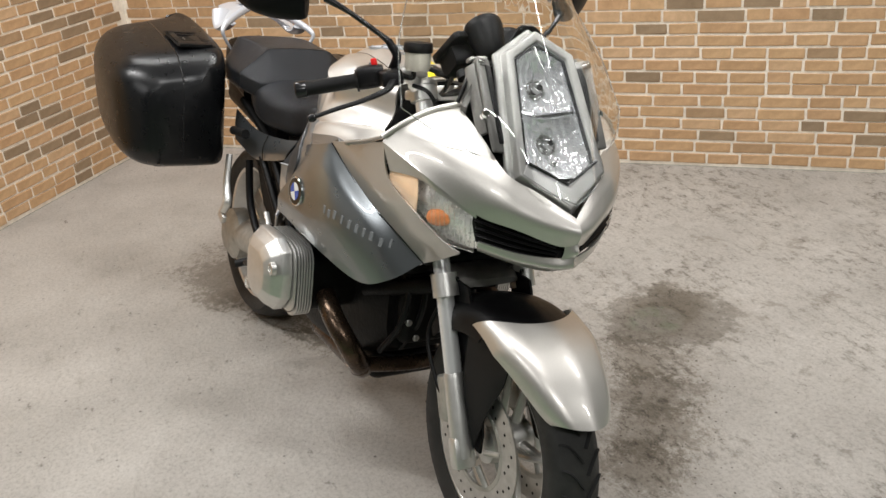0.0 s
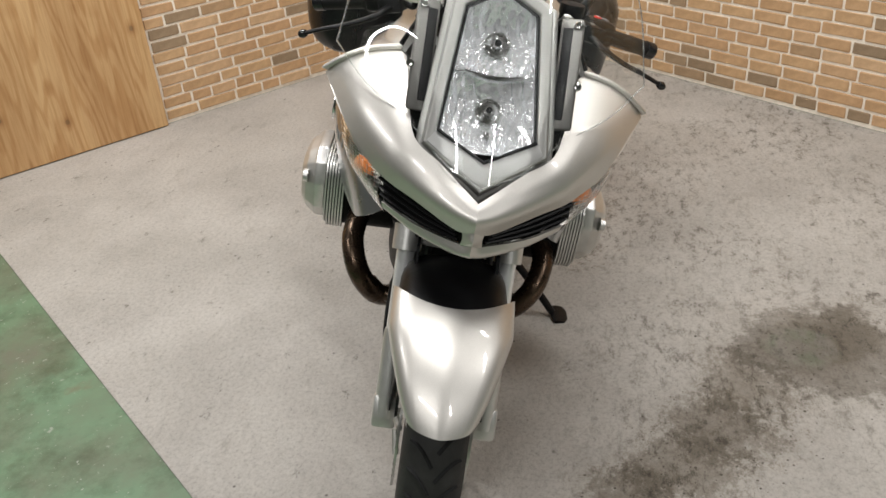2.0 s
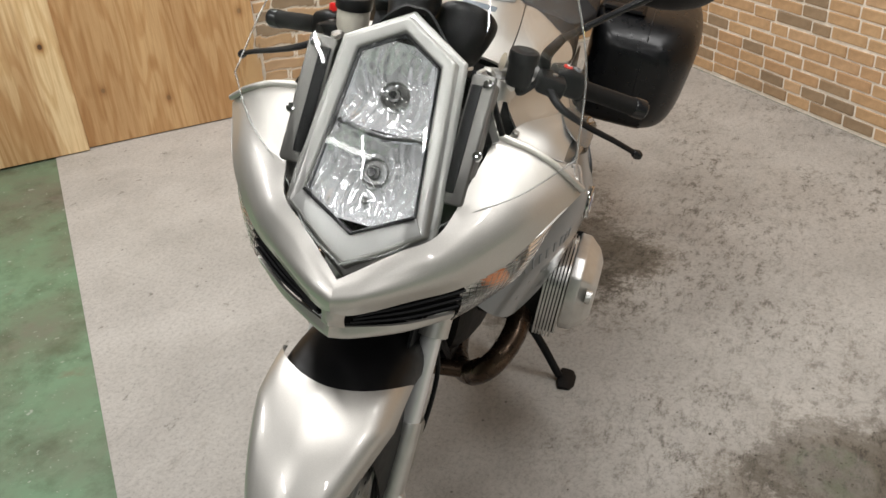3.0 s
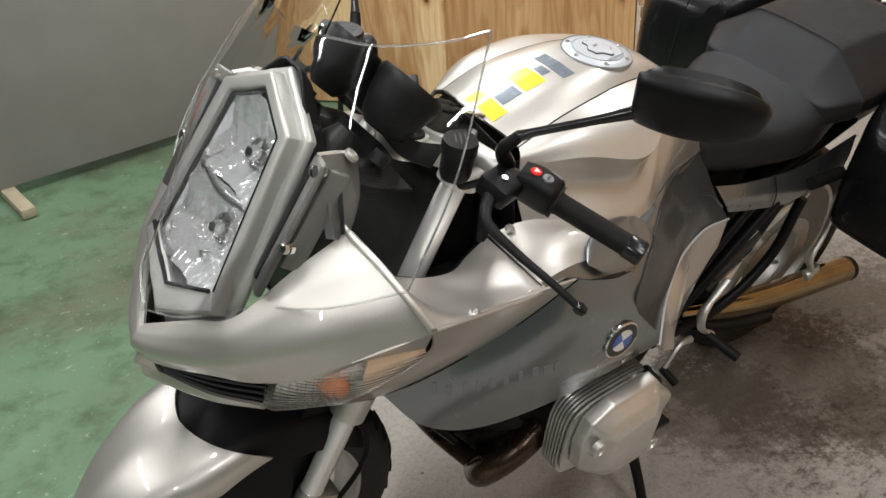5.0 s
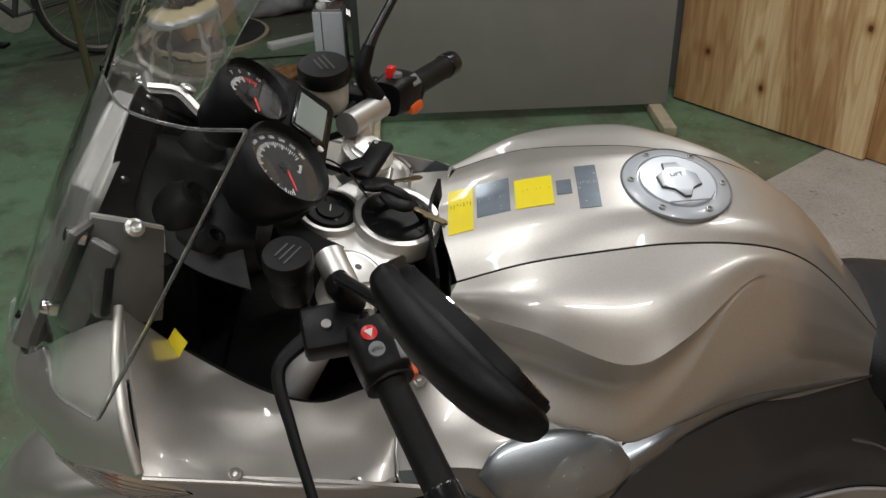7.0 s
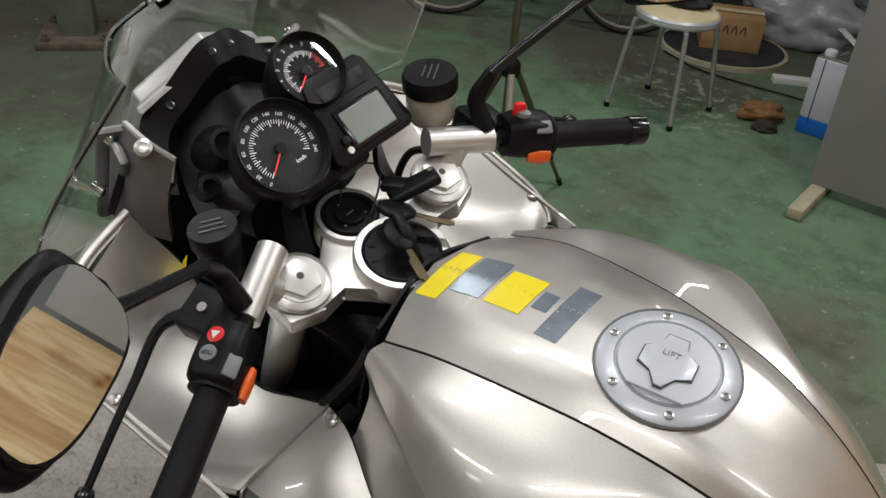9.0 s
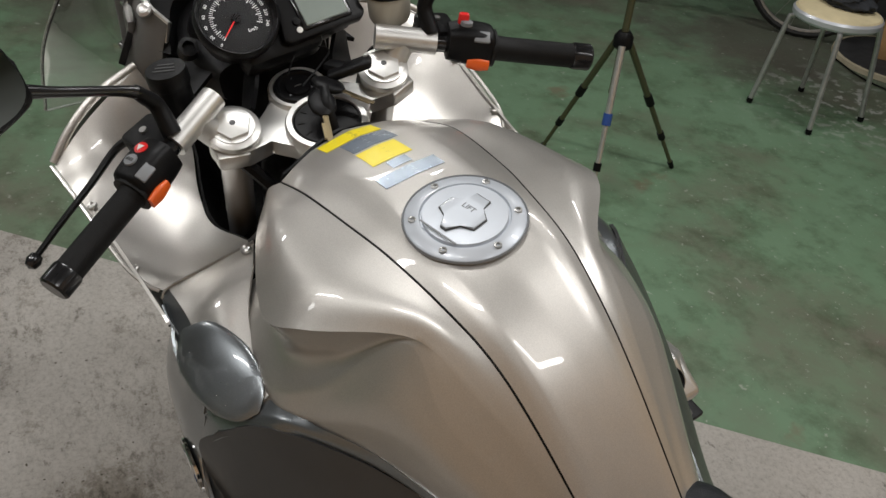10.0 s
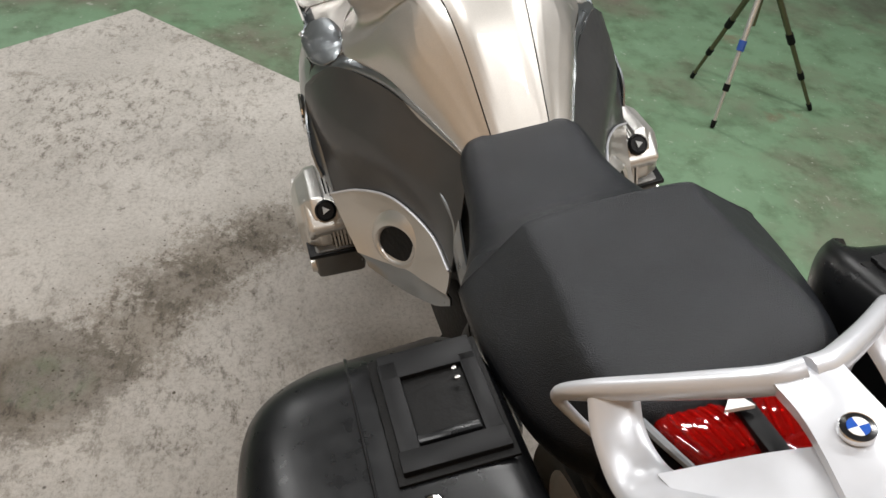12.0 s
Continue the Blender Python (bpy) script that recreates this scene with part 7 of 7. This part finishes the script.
def clock(at, r, name, label):
    m = aim(at, pn, 0)
    c = part(name, lathe([(r * 0.45, -0.072), (r * 0.70, -0.060), (r * 0.90, -0.026), (r * 0.97, -0.010), (r, -0.004), (r, 0.008), (r * 0.95, 0.012), (r * 0.89, 0.006), (r * 0.86, -0.004), (0.0, -0.004)], m, 48), BLACK, bike, label)
    part("dial_face", lathe([(r * 0.86, -0.0034), (0.0, -0.0034)], m, 40), DIAL, c)
    g = part("dial_glass", lathe([(r * 0.90, 0.004), (r * 0.5, 0.0062), (0.0, 0.007)], m, 40), LENS, c)
    g.visible_shadow = False
    return c, m


SP, TA = V((0.558, 0.048, 1.161)), V((0.599, -0.033, 1.198))
speed, ms = clock(SP, 0.053, "speedometer", "round black speedometer with white figures")
tacho, mt = clock(TA, 0.043, "rev_counter", "round black rev counter with a red zone")


def dial(c, m, r, a0, a1, n, long_every, figures, size, red_from=None):
    """Strokes and figures round a dial; angles clockwise from straight up."""
    for k in range(n + 1):
        a = radians(90 - (a0 + (a1 - a0) * k / n))
        long = k % long_every == 0
        l = 0.007 if long else 0.0045
        rr = r * 0.80
        mm = m @ Matrix.Rotation(a - math.pi / 2, 4, "Z") @ Matrix.Translation((0, rr - l / 2 - 0.010, -0.0030))
        part("dial_stroke", block((0.0009 if long else 0.0005, l, 0.0004), mm, 0), REDP if red_from is not None and k >= red_from else WHITE, c)
    for i, f in enumerate(figures):
        a = radians(90 - (a0 + (a1 - a0) * i / (len(figures) - 1)))
        mm = m @ Matrix.Translation((r * 0.73 * math.cos(a), r * 0.73 * math.sin(a), -0.0028)) @ Matrix.Rotation(a - math.pi / 2, 4, "Z")
        lettering(f, size, mm, WHITE, c, 0.0002, "dial_figure")


dial(speed, ms, 0.053, -129, 117, 48, 4, ["0", "20", "40", "60", "80", "100", "120", "140", "160", "180", "200", "220", "240"], 0.0056)
dial(tacho, mt, 0.043, -125, 95, 40, 4, ["", "1", "2", "3", "4", "5", "6", "7", "8", "9", "10"], 0.0062, 33)
lettering("km/h", 0.0062, ms @ Matrix.Translation((0.014, -0.019, -0.0028)), WHITE, speed, 0.0002)
lettering("r/min 1000", 0.0048, mt @ Matrix.Translation((0.014, -0.016, -0.0028)), WHITE, tacho, 0.0002)
for c, m, a, l in ((speed, ms, -129, 0.034), (tacho, mt, -126, 0.026)):
    mm = m @ Matrix.Rotation(radians(-a), 4, "Z")
    part("needle", block((0.0014, l, 0.001), mm @ Matrix.Translation((0, l / 2 - 0.004, 0.0006)), 0.0002, 1), REDP, c)
    part("needle_hub", lathe([(0.0065, -0.003), (0.006, 0.0018), (0.0, 0.0022)], m, 16), GLOSSB, c)
LC = V((0.553, -0.055, 1.146))
ml = aim(LC, pn)
pod = part("display_pod", superloft(stations_smooth([(-0.046, 0, -0.03, 0.030, 0.028, 5), (0, 0, -0.026, 0.036, 0.030, 5), (0.046, 0, -0.03, 0.030, 0.028, 5)], 8), 24), BLACK, bike, "black display pod")
pod.matrix_local = ml
part("display_bezel", plate([(-0.058, -0.036), (-0.050, -0.042), (0.052, -0.042), (0.060, -0.034), (0.048, 0.050), (0.040, 0.058), (-0.030, 0.058), (-0.040, 0.050)], 0.016, Matrix.Translation((0, 0.004, 0.004)), 0.003), BLACK, pod)
part("display_frame", block((0.070, 0.048, 0.005), Matrix.Translation((0.006, -0.006, 0.0052)), 0.003), GLOSSB, pod)
part("display", block((0.060, 0.039, 0.003), Matrix.Translation((0.006, -0.006, 0.0072)), 0.001, 1), LCD, pod, "grey liquid crystal display")
part("pod_button", lathe([(0.005, 0.0), (0.005, 0.005), (0.0, 0.006)], Matrix.Translation((-0.034, -0.015, 0.004)), 14), BLACK, pod)
part("pod_mark", lathe([(0.0, 0.0062), (0.004, 0.0062), (0.004, 0.004)], Matrix.Translation((-0.034, -0.026, 0.0)), 12), WHITE, pod)
part("warning_strip", block((0.066, 0.020, 0.003), Matrix.Translation((0.004, 0.038, 0.0040)), 0.001, 1), GLOSSB, pod)
part("dash_cowl", surf([[(0.600, 0.125, 1.055), (0.615, 0.070, 1.080), (0.63, 0.0, 1.095), (0.615, -0.070, 1.08), (0.600, -0.125, 1.055)], [(0.660, 0.110, 1.072), (0.674, 0.06, 1.106), (0.68, 0.0, 1.126), (0.674, -0.06, 1.106), (0.660, -0.110, 1.072)], [(0.722, 0.084, 1.108), (0.725, 0.046, 1.140), (0.716, 0.0, 1.166), (0.725, -0.046, 1.140), (0.722, -0.084, 1.108)]], 24, 12, 0.006, inward=(0.65, 0, 0.9)), BLACK, bike, "black dash cowl behind the headlight")
RIM_O = [(0.700, 0.130, 1.090), (0.743, 0.100, 1.144), (0.731, 0.058, 1.184), (0.716, 0.022, 1.218), (0.715, 0.0, 1.221)]
RIM_I = [(0.680, 0.115, 1.085), (0.717, 0.088, 1.130), (0.709, 0.050, 1.166), (0.699, 0.018, 1.193), (0.698, 0.0, 1.195)]
RIM_D = [(0.700, 0.100, 1.068), (0.727, 0.078, 1.108), (0.721, 0.044, 1.140), (0.713, 0.016, 1.164), (0.712, 0.0, 1.166)]
whole = lambda r: [V(p) for p in r] + [V((p[0], -p[1], p[2])) for p in r[-2::-1]]
part("dash_rim", shell(creased([[whole(RIM_O), whole(RIM_I)], [whole(RIM_I), whole(RIM_D)]], 40, (3, 5)), 0.004, (0.72, 0, 1.1)), BLACK, bike, "flat black rim round the dash")
for s in (1, -1):
    part("dash_boss", lathe([(0.014, 0.0), (0.013, 0.018), (0.008, 0.019), (0.007, 0.012), (0.0, 0.012)], aim((0.645, 0.098 * s, 1.098), pn), 18), BLACK, bike)
    for at in ((0.721, 0.070 * s, 1.164), (0.704, 0.012 * s, 1.209)):
        part("dash_screw", lathe([(0.0055, -0.002), (0.005, 0.003), (0.0, 0.004)], aim(at, pn), 10), GLOSSB, bike)
part("dash_body", superloft(stations_smooth([(0.600, 0, 1.055, 0.080, 0.030, 4), (0.64, 0, 1.065, 0.095, 0.036, 4), (0.68, 0, 1.070, 0.090, 0.036, 4), (0.715, 0, 1.075, 0.075, 0.032, 4)], 10), 28), BLACK, bike, "black dash moulding")
for s in (1, -1):
    part("bulb_boot", lathe([(0.030, -0.02), (0.029, 0.006), (0.021, 0.020), (0.019, 0.026), (0.014, 0.027), (0.012, 0.018), (0.0, 0.018)], aim((0.676, 0.050 * s, 1.110), pn), 24), BLACK, bike)
part("nose_liner", block((0.006, 0.30, 0.27), Matrix.Translation((0.738, 0, 0.93)), 0.002), ENGINE, bike)
part("nose_floor", block((0.090, 0.30, 0.006), Matrix.Translation((0.700, 0, 0.800)), 0.002), ENGINE, bike)
part("clock_stalk", block((0.05, 0.11, 0.05), pose(0.565, 0.0, 1.105, 0, -45, 0), 0.012), BLACK, bike)
part("lower_dash_panel", surf([[(0.505, 0.075, 1.068), (0.545, 0.05, 1.075), (0.57, 0.03, 1.105)], [(0.535, 0.082, 1.04), (0.57, 0.06, 1.06), (0.59, 0.04, 1.09)]], 8, 6, 0.006), BLACK, bike)
part("lower_dash_panel", surf([[(0.515, -0.045, 1.075), (0.545, -0.06, 1.080), (0.565, -0.08, 1.10)], [(0.535, -0.085, 1.04), (0.56, -0.09, 1.05), (0.585, -0.10, 1.08)]], 8, 6, 0.006), BLACK, bike)
part("cockpit_well", block((0.24, 0.24, 0.08), pose(0.57, 0, 0.800, 0, -6, 0), 0.02), ENGINE, bike)
for s in (1, -1):
    ib = part("inner_bracket", surf([[(0.742, 0.120 * s, 1.158), (0.708, 0.121 * s, 1.150), (0.680, 0.106 * s, 1.126)], [(0.750, 0.146 * s, 1.108), (0.714, 0.145 * s, 1.096), (0.688, 0.126 * s, 1.074)], [(0.752, 0.168 * s, 1.062), (0.728, 0.152 * s, 1.034), (0.706, 0.128 * s, 1.012)]], 10, 12, 0.012, inward=(0.9, 0, 1.0)), BRKT, bike, "grey screen support inside the fairing")
    part("support_plate", surf([[(0.744, 0.118 * s, 1.161), (0.708, 0.119 * s, 1.153), (0.680, 0.104 * s, 1.129)], [(0.746, 0.131 * s, 1.134), (0.710, 0.131 * s, 1.124), (0.682, 0.114 * s, 1.101)]], 8, 4, 0.006, inward=(0.9, 0, 1.0)), ALU, ib, "bare metal plate")
    part("bracket_slit", block((0.006, 0.010, 0.075), aim((0.733, 0.152 * s, 1.098), (-0.25, -0.55 * s, 1.0)), 0.002), BLACK, ib)
    part("inner_bolt", lathe([(0.010, -0.002), (0.010, 0.003), (0.006, 0.005), (0.0, 0.003)], aim((0.701, 0.124 * s, 1.146), (-0.55, 0.35 * s, 0.75)), 16), STEEL, bike)
sp = part("cowl_sticker", block((0.030, 0.024, 0.001), pose(0.700, 0.130, 0.972, 0, 55, 20) @ pose(0, 0, 0, -30, 0, 0), 0), YELLOW, bike, "small yellow sticker inside the fairing")


MIRROR_L = (-0.7296, -0.5498, 0.4067)


def bar(s):
    y = lambda v: v * s
    b = holder("handlebar", Matrix())
    b.parent = bike
    b["label"] = "clip-on handlebar with switches and lever"
    A, B = V((0.495, y(0.150), 1.085)), V((0.385, y(0.372), 1.020))
    d = (B - A).normalized()
    at = lambda k: A.lerp(B, k)
    part("riser", tube([V((0.488, y(0.112), 1.035)), V((0.50, y(0.132), 1.06)), at(0.0)], [0.020, 0.018, 0.016], 14, 8), ALU, b)
    part("bar_sleeve", tube([at(-0.16), at(0.16)], 0.0165, 18, 1, smooth=False), ALU, b, "bare alloy bar sleeve")
    part("bar_tube", tube([at(0.1), at(0.5)], 0.011, 14, 1, smooth=False), GLOSSB, b)
    g = part("grip", tube([at(0.46), at(0.49), at(0.9), at(0.915)], [0.0185, 0.0165, 0.0165, 0.017], 18, 3, smooth=False), RUBBER, b)
    part("bar_end", tube([at(0.905), at(0.915), at(1.0), at(1.01)], [0.0175, 0.0185, 0.0185, 0.016], 18, 3, smooth=False), GLOSSB, g)
    part("grip_flange", tube([at(0.45), at(0.47)], 0.025, 18, 1, smooth=False), RUBBER, g)
    up = d.cross(V((0, 0, 1))).cross(d).normalized()
    sw = Matrix.Translation(at(0.35)) @ Matrix((( *d, 0), (*(up.cross(d)), 0), (*up, 0), (0, 0, 0, 1))).transposed()
    swb = part("switch_block", superloft(stations_smooth([(-0.034, 0, 0.004, 0.022, 0.022, 3.4), (-0.012, 0, 0.005, 0.025, 0.026, 3.4), (0.020, 0, 0.004, 0.025, 0.025, 3.4), (0.028, 0, 0.003, 0.021, 0.021, 3.2)], 12), 28), BLACK, b, "black switch block")
    swb.matrix_local = sw
    if s > 0:
        part("hazard_switch", lathe([(0.0085, 0.0), (0.008, 0.005), (0.004, 0.006), (0.0, 0.006)], Matrix.Translation((-0.015, -0.004, 0.027)), 16), REDP, swb, "lit red hazard button")
        part("hazard_mark", lathe([(0.0035, 0.0066), (0.0055, 0.0066), (0.0055, 0.005), (0.0035, 0.005), (0.0035, 0.0066)], Matrix.Translation((-0.015, -0.004, 0.027)), 3), WHITE, swb)
        part("trip_button", lathe([(0.0085, 0.0), (0.008, 0.004), (0.0, 0.005)], Matrix.Translation((0.004, -0.004, 0.0285)), 16), GREYP, swb)
        lettering("TRIP", 0.006, Matrix.Translation((0.004, -0.004, 0.0338)) @ pose(0, 0, 0, 0, 0, -90), INK, swb, 0.0002)
        part("beam_rocker", block((0.022, 0.014, 0.010), Matrix.Translation((0.010, 0.018, 0.022)) @ pose(0, 0, 0, -40, 0, 0), 0.002), GREYP, swb)
        part("horn_paddle", superloft(stations_smooth([(-0.02, 0, 0, 0.008, 0.004, 2.5), (0, 0, 0, 0.013, 0.006, 2.5), (0.02, 0, 0, 0.010, 0.005, 2.5)], 8), 16), ORANGE, swb, "orange paddle switch").matrix_local = Matrix.Translation((0.014, 0.026, -0.006)) @ pose(0, 0, 0, 78, 0, 0) @ Matrix.Diagonal((0.8, 0.8, 0.8, 1))
    else:
        part("kill_switch", block((0.014, 0.010, 0.020), Matrix.Translation((-0.016, 0.004, 0.034)), 0.003), REDP, swb, "red kill switch")
        part("start_button", lathe([(0.0085, 0.0), (0.008, 0.008), (0.0, 0.009)], Matrix.Translation((-0.012, -0.002, 0.027)), 16), GREYP, swb)
        part("heat_rocker", block((0.022, 0.016, 0.008), Matrix.Translation((0.008, -0.018, 0.022)) @ pose(0, 0, 0, 40, 0, 0), 0.002), GREYP, swb)
        part("cancel_paddle", superloft(stations_smooth([(-0.02, 0, 0, 0.008, 0.004, 2.5), (0, 0, 0, 0.013, 0.006, 2.5), (0.02, 0, 0, 0.010, 0.005, 2.5)], 8), 16), ORANGE, swb, "orange paddle switch").matrix_local = Matrix.Translation((0.008, -0.024, -0.014)) @ pose(0, 0, 0, 80, 0, 0) @ Matrix.Diagonal((0.75, 0.7, 0.8, 1))
    # master cylinder, reservoir and lever
    mc = part("master_cylinder", block((0.05, 0.060, 0.034), sw @ pose(-0.046, -0.030 * s, 0.0, 0, 0, -12 * s), 0.007), BLACK, b)
    part("cylinder_screw", lathe([(0.005, 0.0), (0.005, 0.003), (0.0, 0.003)], sw @ pose(-0.046, -0.036 * s, 0.017), 12), STEEL, mc)
    rc = V((0.546, 0.153, 1.127)) if s > 0 else V((0.539, -0.157, 1.148))
    rr = 0.025 if s > 0 else 0.0315
    mr = aim(rc, (-0.05, 0.03 * s, 1))
    res = part("reservoir", lathe([(rr * 0.8, -0.052), (rr * 0.9, -0.045), (rr * 0.93, -0.014), (rr * 0.93, -0.006)], mr, 24), BLACK if s > 0 else TANKW, b, "fluid reservoir with a black lid" if s > 0 else "cloudy fluid reservoir with a black lid")
    part("lid", lathe([(rr, -0.012), (rr * 1.03, -0.010), (rr * 1.03, 0.004), (rr * 0.97, 0.009), (0.0, 0.010)], mr, 28), BLACK, res)
    for k in range(3):
        part("lid_print", block((rr * (1.1 - 0.15 * k), 0.0018, 0.0006), mr @ Matrix.Translation((0, -0.007 + 0.007 * k, 0.0103)) @ pose(0, 0, 0, 0, 0, 0), 0), INK, res)
    part("hose", tube([rc + V((-0.01, 0, -0.05)), rc + V((-0.01, 0.005 * s, -0.07)), sw @ V((-0.05, -0.02 * s, 0.012))], 0.006, 8, 12), BLACK, b)
    lv = [sw @ V((-0.052, -0.052 * s, -0.004)), V((0.555, y(0.235), 1.055)), V((0.540, y(0.285), 1.028)), V((0.520, y(0.335), 1.006)), V((0.504, y(0.376), 0.986))]
    lev = part("lever", tube(lv, [0.0100, 0.0078, 0.0064, 0.0058, 0.0054], 10, 26, flat=0.7), BLACK, b, "black hand lever")
    part("lever_ball", lathe([(0.0, -0.011), (0.007, -0.008), (0.0095, 0.0), (0.007, 0.008), (0.0, 0.011)], aim((0.502, y(0.381), 0.983), (-0.4, 0.8 * s, -0.4)), 14), GLOSSB, lev)
    # mirror
    mi = part("mirror_stem", tube([sw @ V((-0.056, 0.0, 0.012)), V((0.496, y(0.185), 1.12)), V((0.490, y(0.198), 1.142)), V((0.486, y(0.205), 1.153))], [0.012, 0.0105, 0.009, 0.008], 12, 12), BLACK, b, "black mirror stalk")
    part("mirror_arm", tube([V((0.487, y(0.203), 1.150)), V((0.475, y(0.225), 1.166)), V((0.44, y(0.285), 1.205)), V((0.415, y(0.330), 1.235 if s > 0 else 1.228))], [0.008, 0.006, 0.006, 0.009], 10, 20), GLOSSB, mi)
    shell_dir = V((-0.085, 0.128 * s, 0.0)).normalized()
    face = V(MIRROR_L) if s > 0 else V((-0.699, 0.691, 0.183))
    face = face.normalized()
    shell_dir = (shell_dir - face * shell_dir.dot(face)).normalized()
    upv = face.cross(shell_dir)
    fr = Matrix(((*shell_dir, 0), (*upv, 0), (*face, 0), (0, 0, 0, 1))).transposed()
    fr.translation = V((0.368, 0.380, 1.262)) if s > 0 else V((0.366, -0.430, 1.228))
    sh = part("mirror_shell", superloft(stations_smooth([(-0.088, 0, -0.006, 0.034, 0.008, 2.6), (-0.080, 0, -0.012, 0.047, 0.016, 2.8), (-0.02, 0, -0.016, 0.053, 0.024, 2.6), (0.04, 0, -0.015, 0.047, 0.022, 2.6), (0.080, 0, -0.010, 0.030, 0.014, 2.5), (0.091, 0, -0.006, 0.014, 0.006, 2.2)], 24), 32), BLACK, mi, "black mirror housing", 60)
    sh.matrix_local = fr @ Matrix.Diagonal((0.90, 0.91, 0.94, 1) if s > 0 else (0.94, 0.94, 0.94, 1))
    outline = [(0.084 * math.copysign(abs(math.cos(a)) ** 0.72, math.cos(a)) - 0.002, (0.0455 - 0.0085 * math.cos(a)) * math.copysign(abs(math.sin(a)) ** 0.72, math.sin(a))) for a in (2 * math.pi * k / 40 for k in range(40))]
    part("mirror_glass", plate([(x * 0.95, q * 0.93) for x, q in outline], 0.002, Matrix.Translation((0, 0, 0.0115))), MIRROR, sh, "mirror glass")
    part("mirror_rim", plate(outline, 0.017, Matrix.Translation((0, 0, 0.0105)), 0.004), BLACK, sh)
    return b


bar(1)
bar(-1)
both("cockpit_liner", surf([[V(p) + V((0, -0.002, -0.004)) for p in I_INN], [V(p) + V((0, -0.012, -0.06)) for p in I_INN], [V(p) + V((0, -0.045, -0.13)) for p in I_INN]], 14, 8, 0.004, inward=(0.6, 0, 0.85)), ENGINE, bike)
part("wiring_loom", tube([V((0.50, 0.12, 1.03)), V((0.47, 0.09, 0.98)), V((0.44, 0.06, 0.93)), V((0.46, 0.0, 0.90))], 0.009, 8, 20), BLACK, bike)
part("wiring_loom", tube([V((0.42, 0.08, 0.98)), V((0.435, 0.10, 0.94)), V((0.46, 0.13, 0.90))], 0.012, 8, 14), BLACK, bike)
part("throttle_cable", tube([V((0.52, -0.15, 1.06)), V((0.56, -0.13, 1.05)), V((0.56, -0.1, 1.0)), V((0.5, -0.08, 0.95))], 0.005, 8, 24), BLACK, bike)


# clear film left on the fairing shoulder by the blister
def film_patch(u0, u1, v0, v1, seed):
    """A crumpled piece of thin clear film."""
    bm, rows = bmesh.new(), []
    for i in range(25):
        row = []
        for j in range(19):
            a, b = i / 24, j / 18
            x, y = u0 + (u1 - u0) * a, v0 + (v1 - v0) * b
            n = noise.noise(V((x * 42, y * 42, seed))) * 0.007 + noise.noise(V((x * 95, y * 95, seed + 3))) * 0.004
            row.append(V((x, y + n * 0.5, 0.918 - 0.42 * max(0.0, y - 0.225) ** 1.15 + abs(n))))
        rows.append(row)
    sheet(bm, rows)
    bmesh.ops.recalc_face_normals(bm, faces=bm.faces)
    return bm


film = part("protective_film", film_patch(0.215, 0.345, 0.215, 0.292, 2.0), FILM, bike, "crumpled clear protective film", 60)
film.visible_shadow = False


# ---- bricks, one by one where they are near ----
def brick_mesh(length, seed):
    rnd = random.Random(seed)
    bm = block((length, 0.014, 0.0452), bevel=0.0030, seg=1)
    for v in bm.verts:
        v.co += V((rnd.uniform(-1, 1) * 0.0018, rnd.uniform(-1, 1) * 0.0010, rnd.uniform(-1, 1) * 0.0016))
    me = bpy.data.meshes.new("brick")
    bm.to_mesh(me)
    bm.free()
    me.materials.append(BRICK)
    return me


LENGTHS = (0.095, 0.125, 0.140, 0.150, 0.150, 0.160, 0.175, 0.200)
SHAPES = {w: [brick_mesh(w, 7 * i + k) for k in range(3)] for i, w in enumerate(LENGTHS)}
COURSE, JOINT = 0.0565, 0.0115


def lay(wall, along, origin, out, length, top_single):
    """Courses of uneven bricks on a wall's face: single bricks below, one joined sheet of them above."""
    rnd = random.Random(len(wall.name))
    turn = math.degrees(math.atan2(along.y, along.x))
    inv = wall.matrix_world.inverted()
    rest = bmesh.new()
    for row in range(int(CEIL / COURSE) - 1):
        z = 0.0415 + row * COURSE
        x = -rnd.uniform(0.0, 0.02)
        while x < length - 0.1:
            w = rnd.choice(LENGTHS)
            if x + w > length:
                w = 0.095
                if x + w > length:
                    break
            p = origin + along * (x + w / 2) + out * (-0.005 + rnd.uniform(-0.001, 0.0012)) + V((0, 0, z + rnd.uniform(-0.0025, 0.0025)))
            m = Matrix.Translation(p) @ pose(0, 0, 0, 0, rnd.uniform(-0.5, 0.5), turn)
            if row < top_single:
                ob = new("brick", rnd.choice(SHAPES[w]))
                ob.parent = wall
                ob.matrix_parent_inverse = inv
                ob.matrix_basis = m
            else:
                block((w, 0.014, 0.0452), m, 0, bm=rest)
            x += w + JOINT
    ob = part("upper_bricks", rest, BRICK, wall)
    ob.matrix_parent_inverse = inv
    ob["kind"] = "stuff"


lay(wall_a, RV, room(WALL_A_U, -0.02), RU, WALL_B_V + 0.01, 26)
lay(wall_b, RU, room(WALL_A_U + 0.035, WALL_B_V), -RV, 4.88, 12)
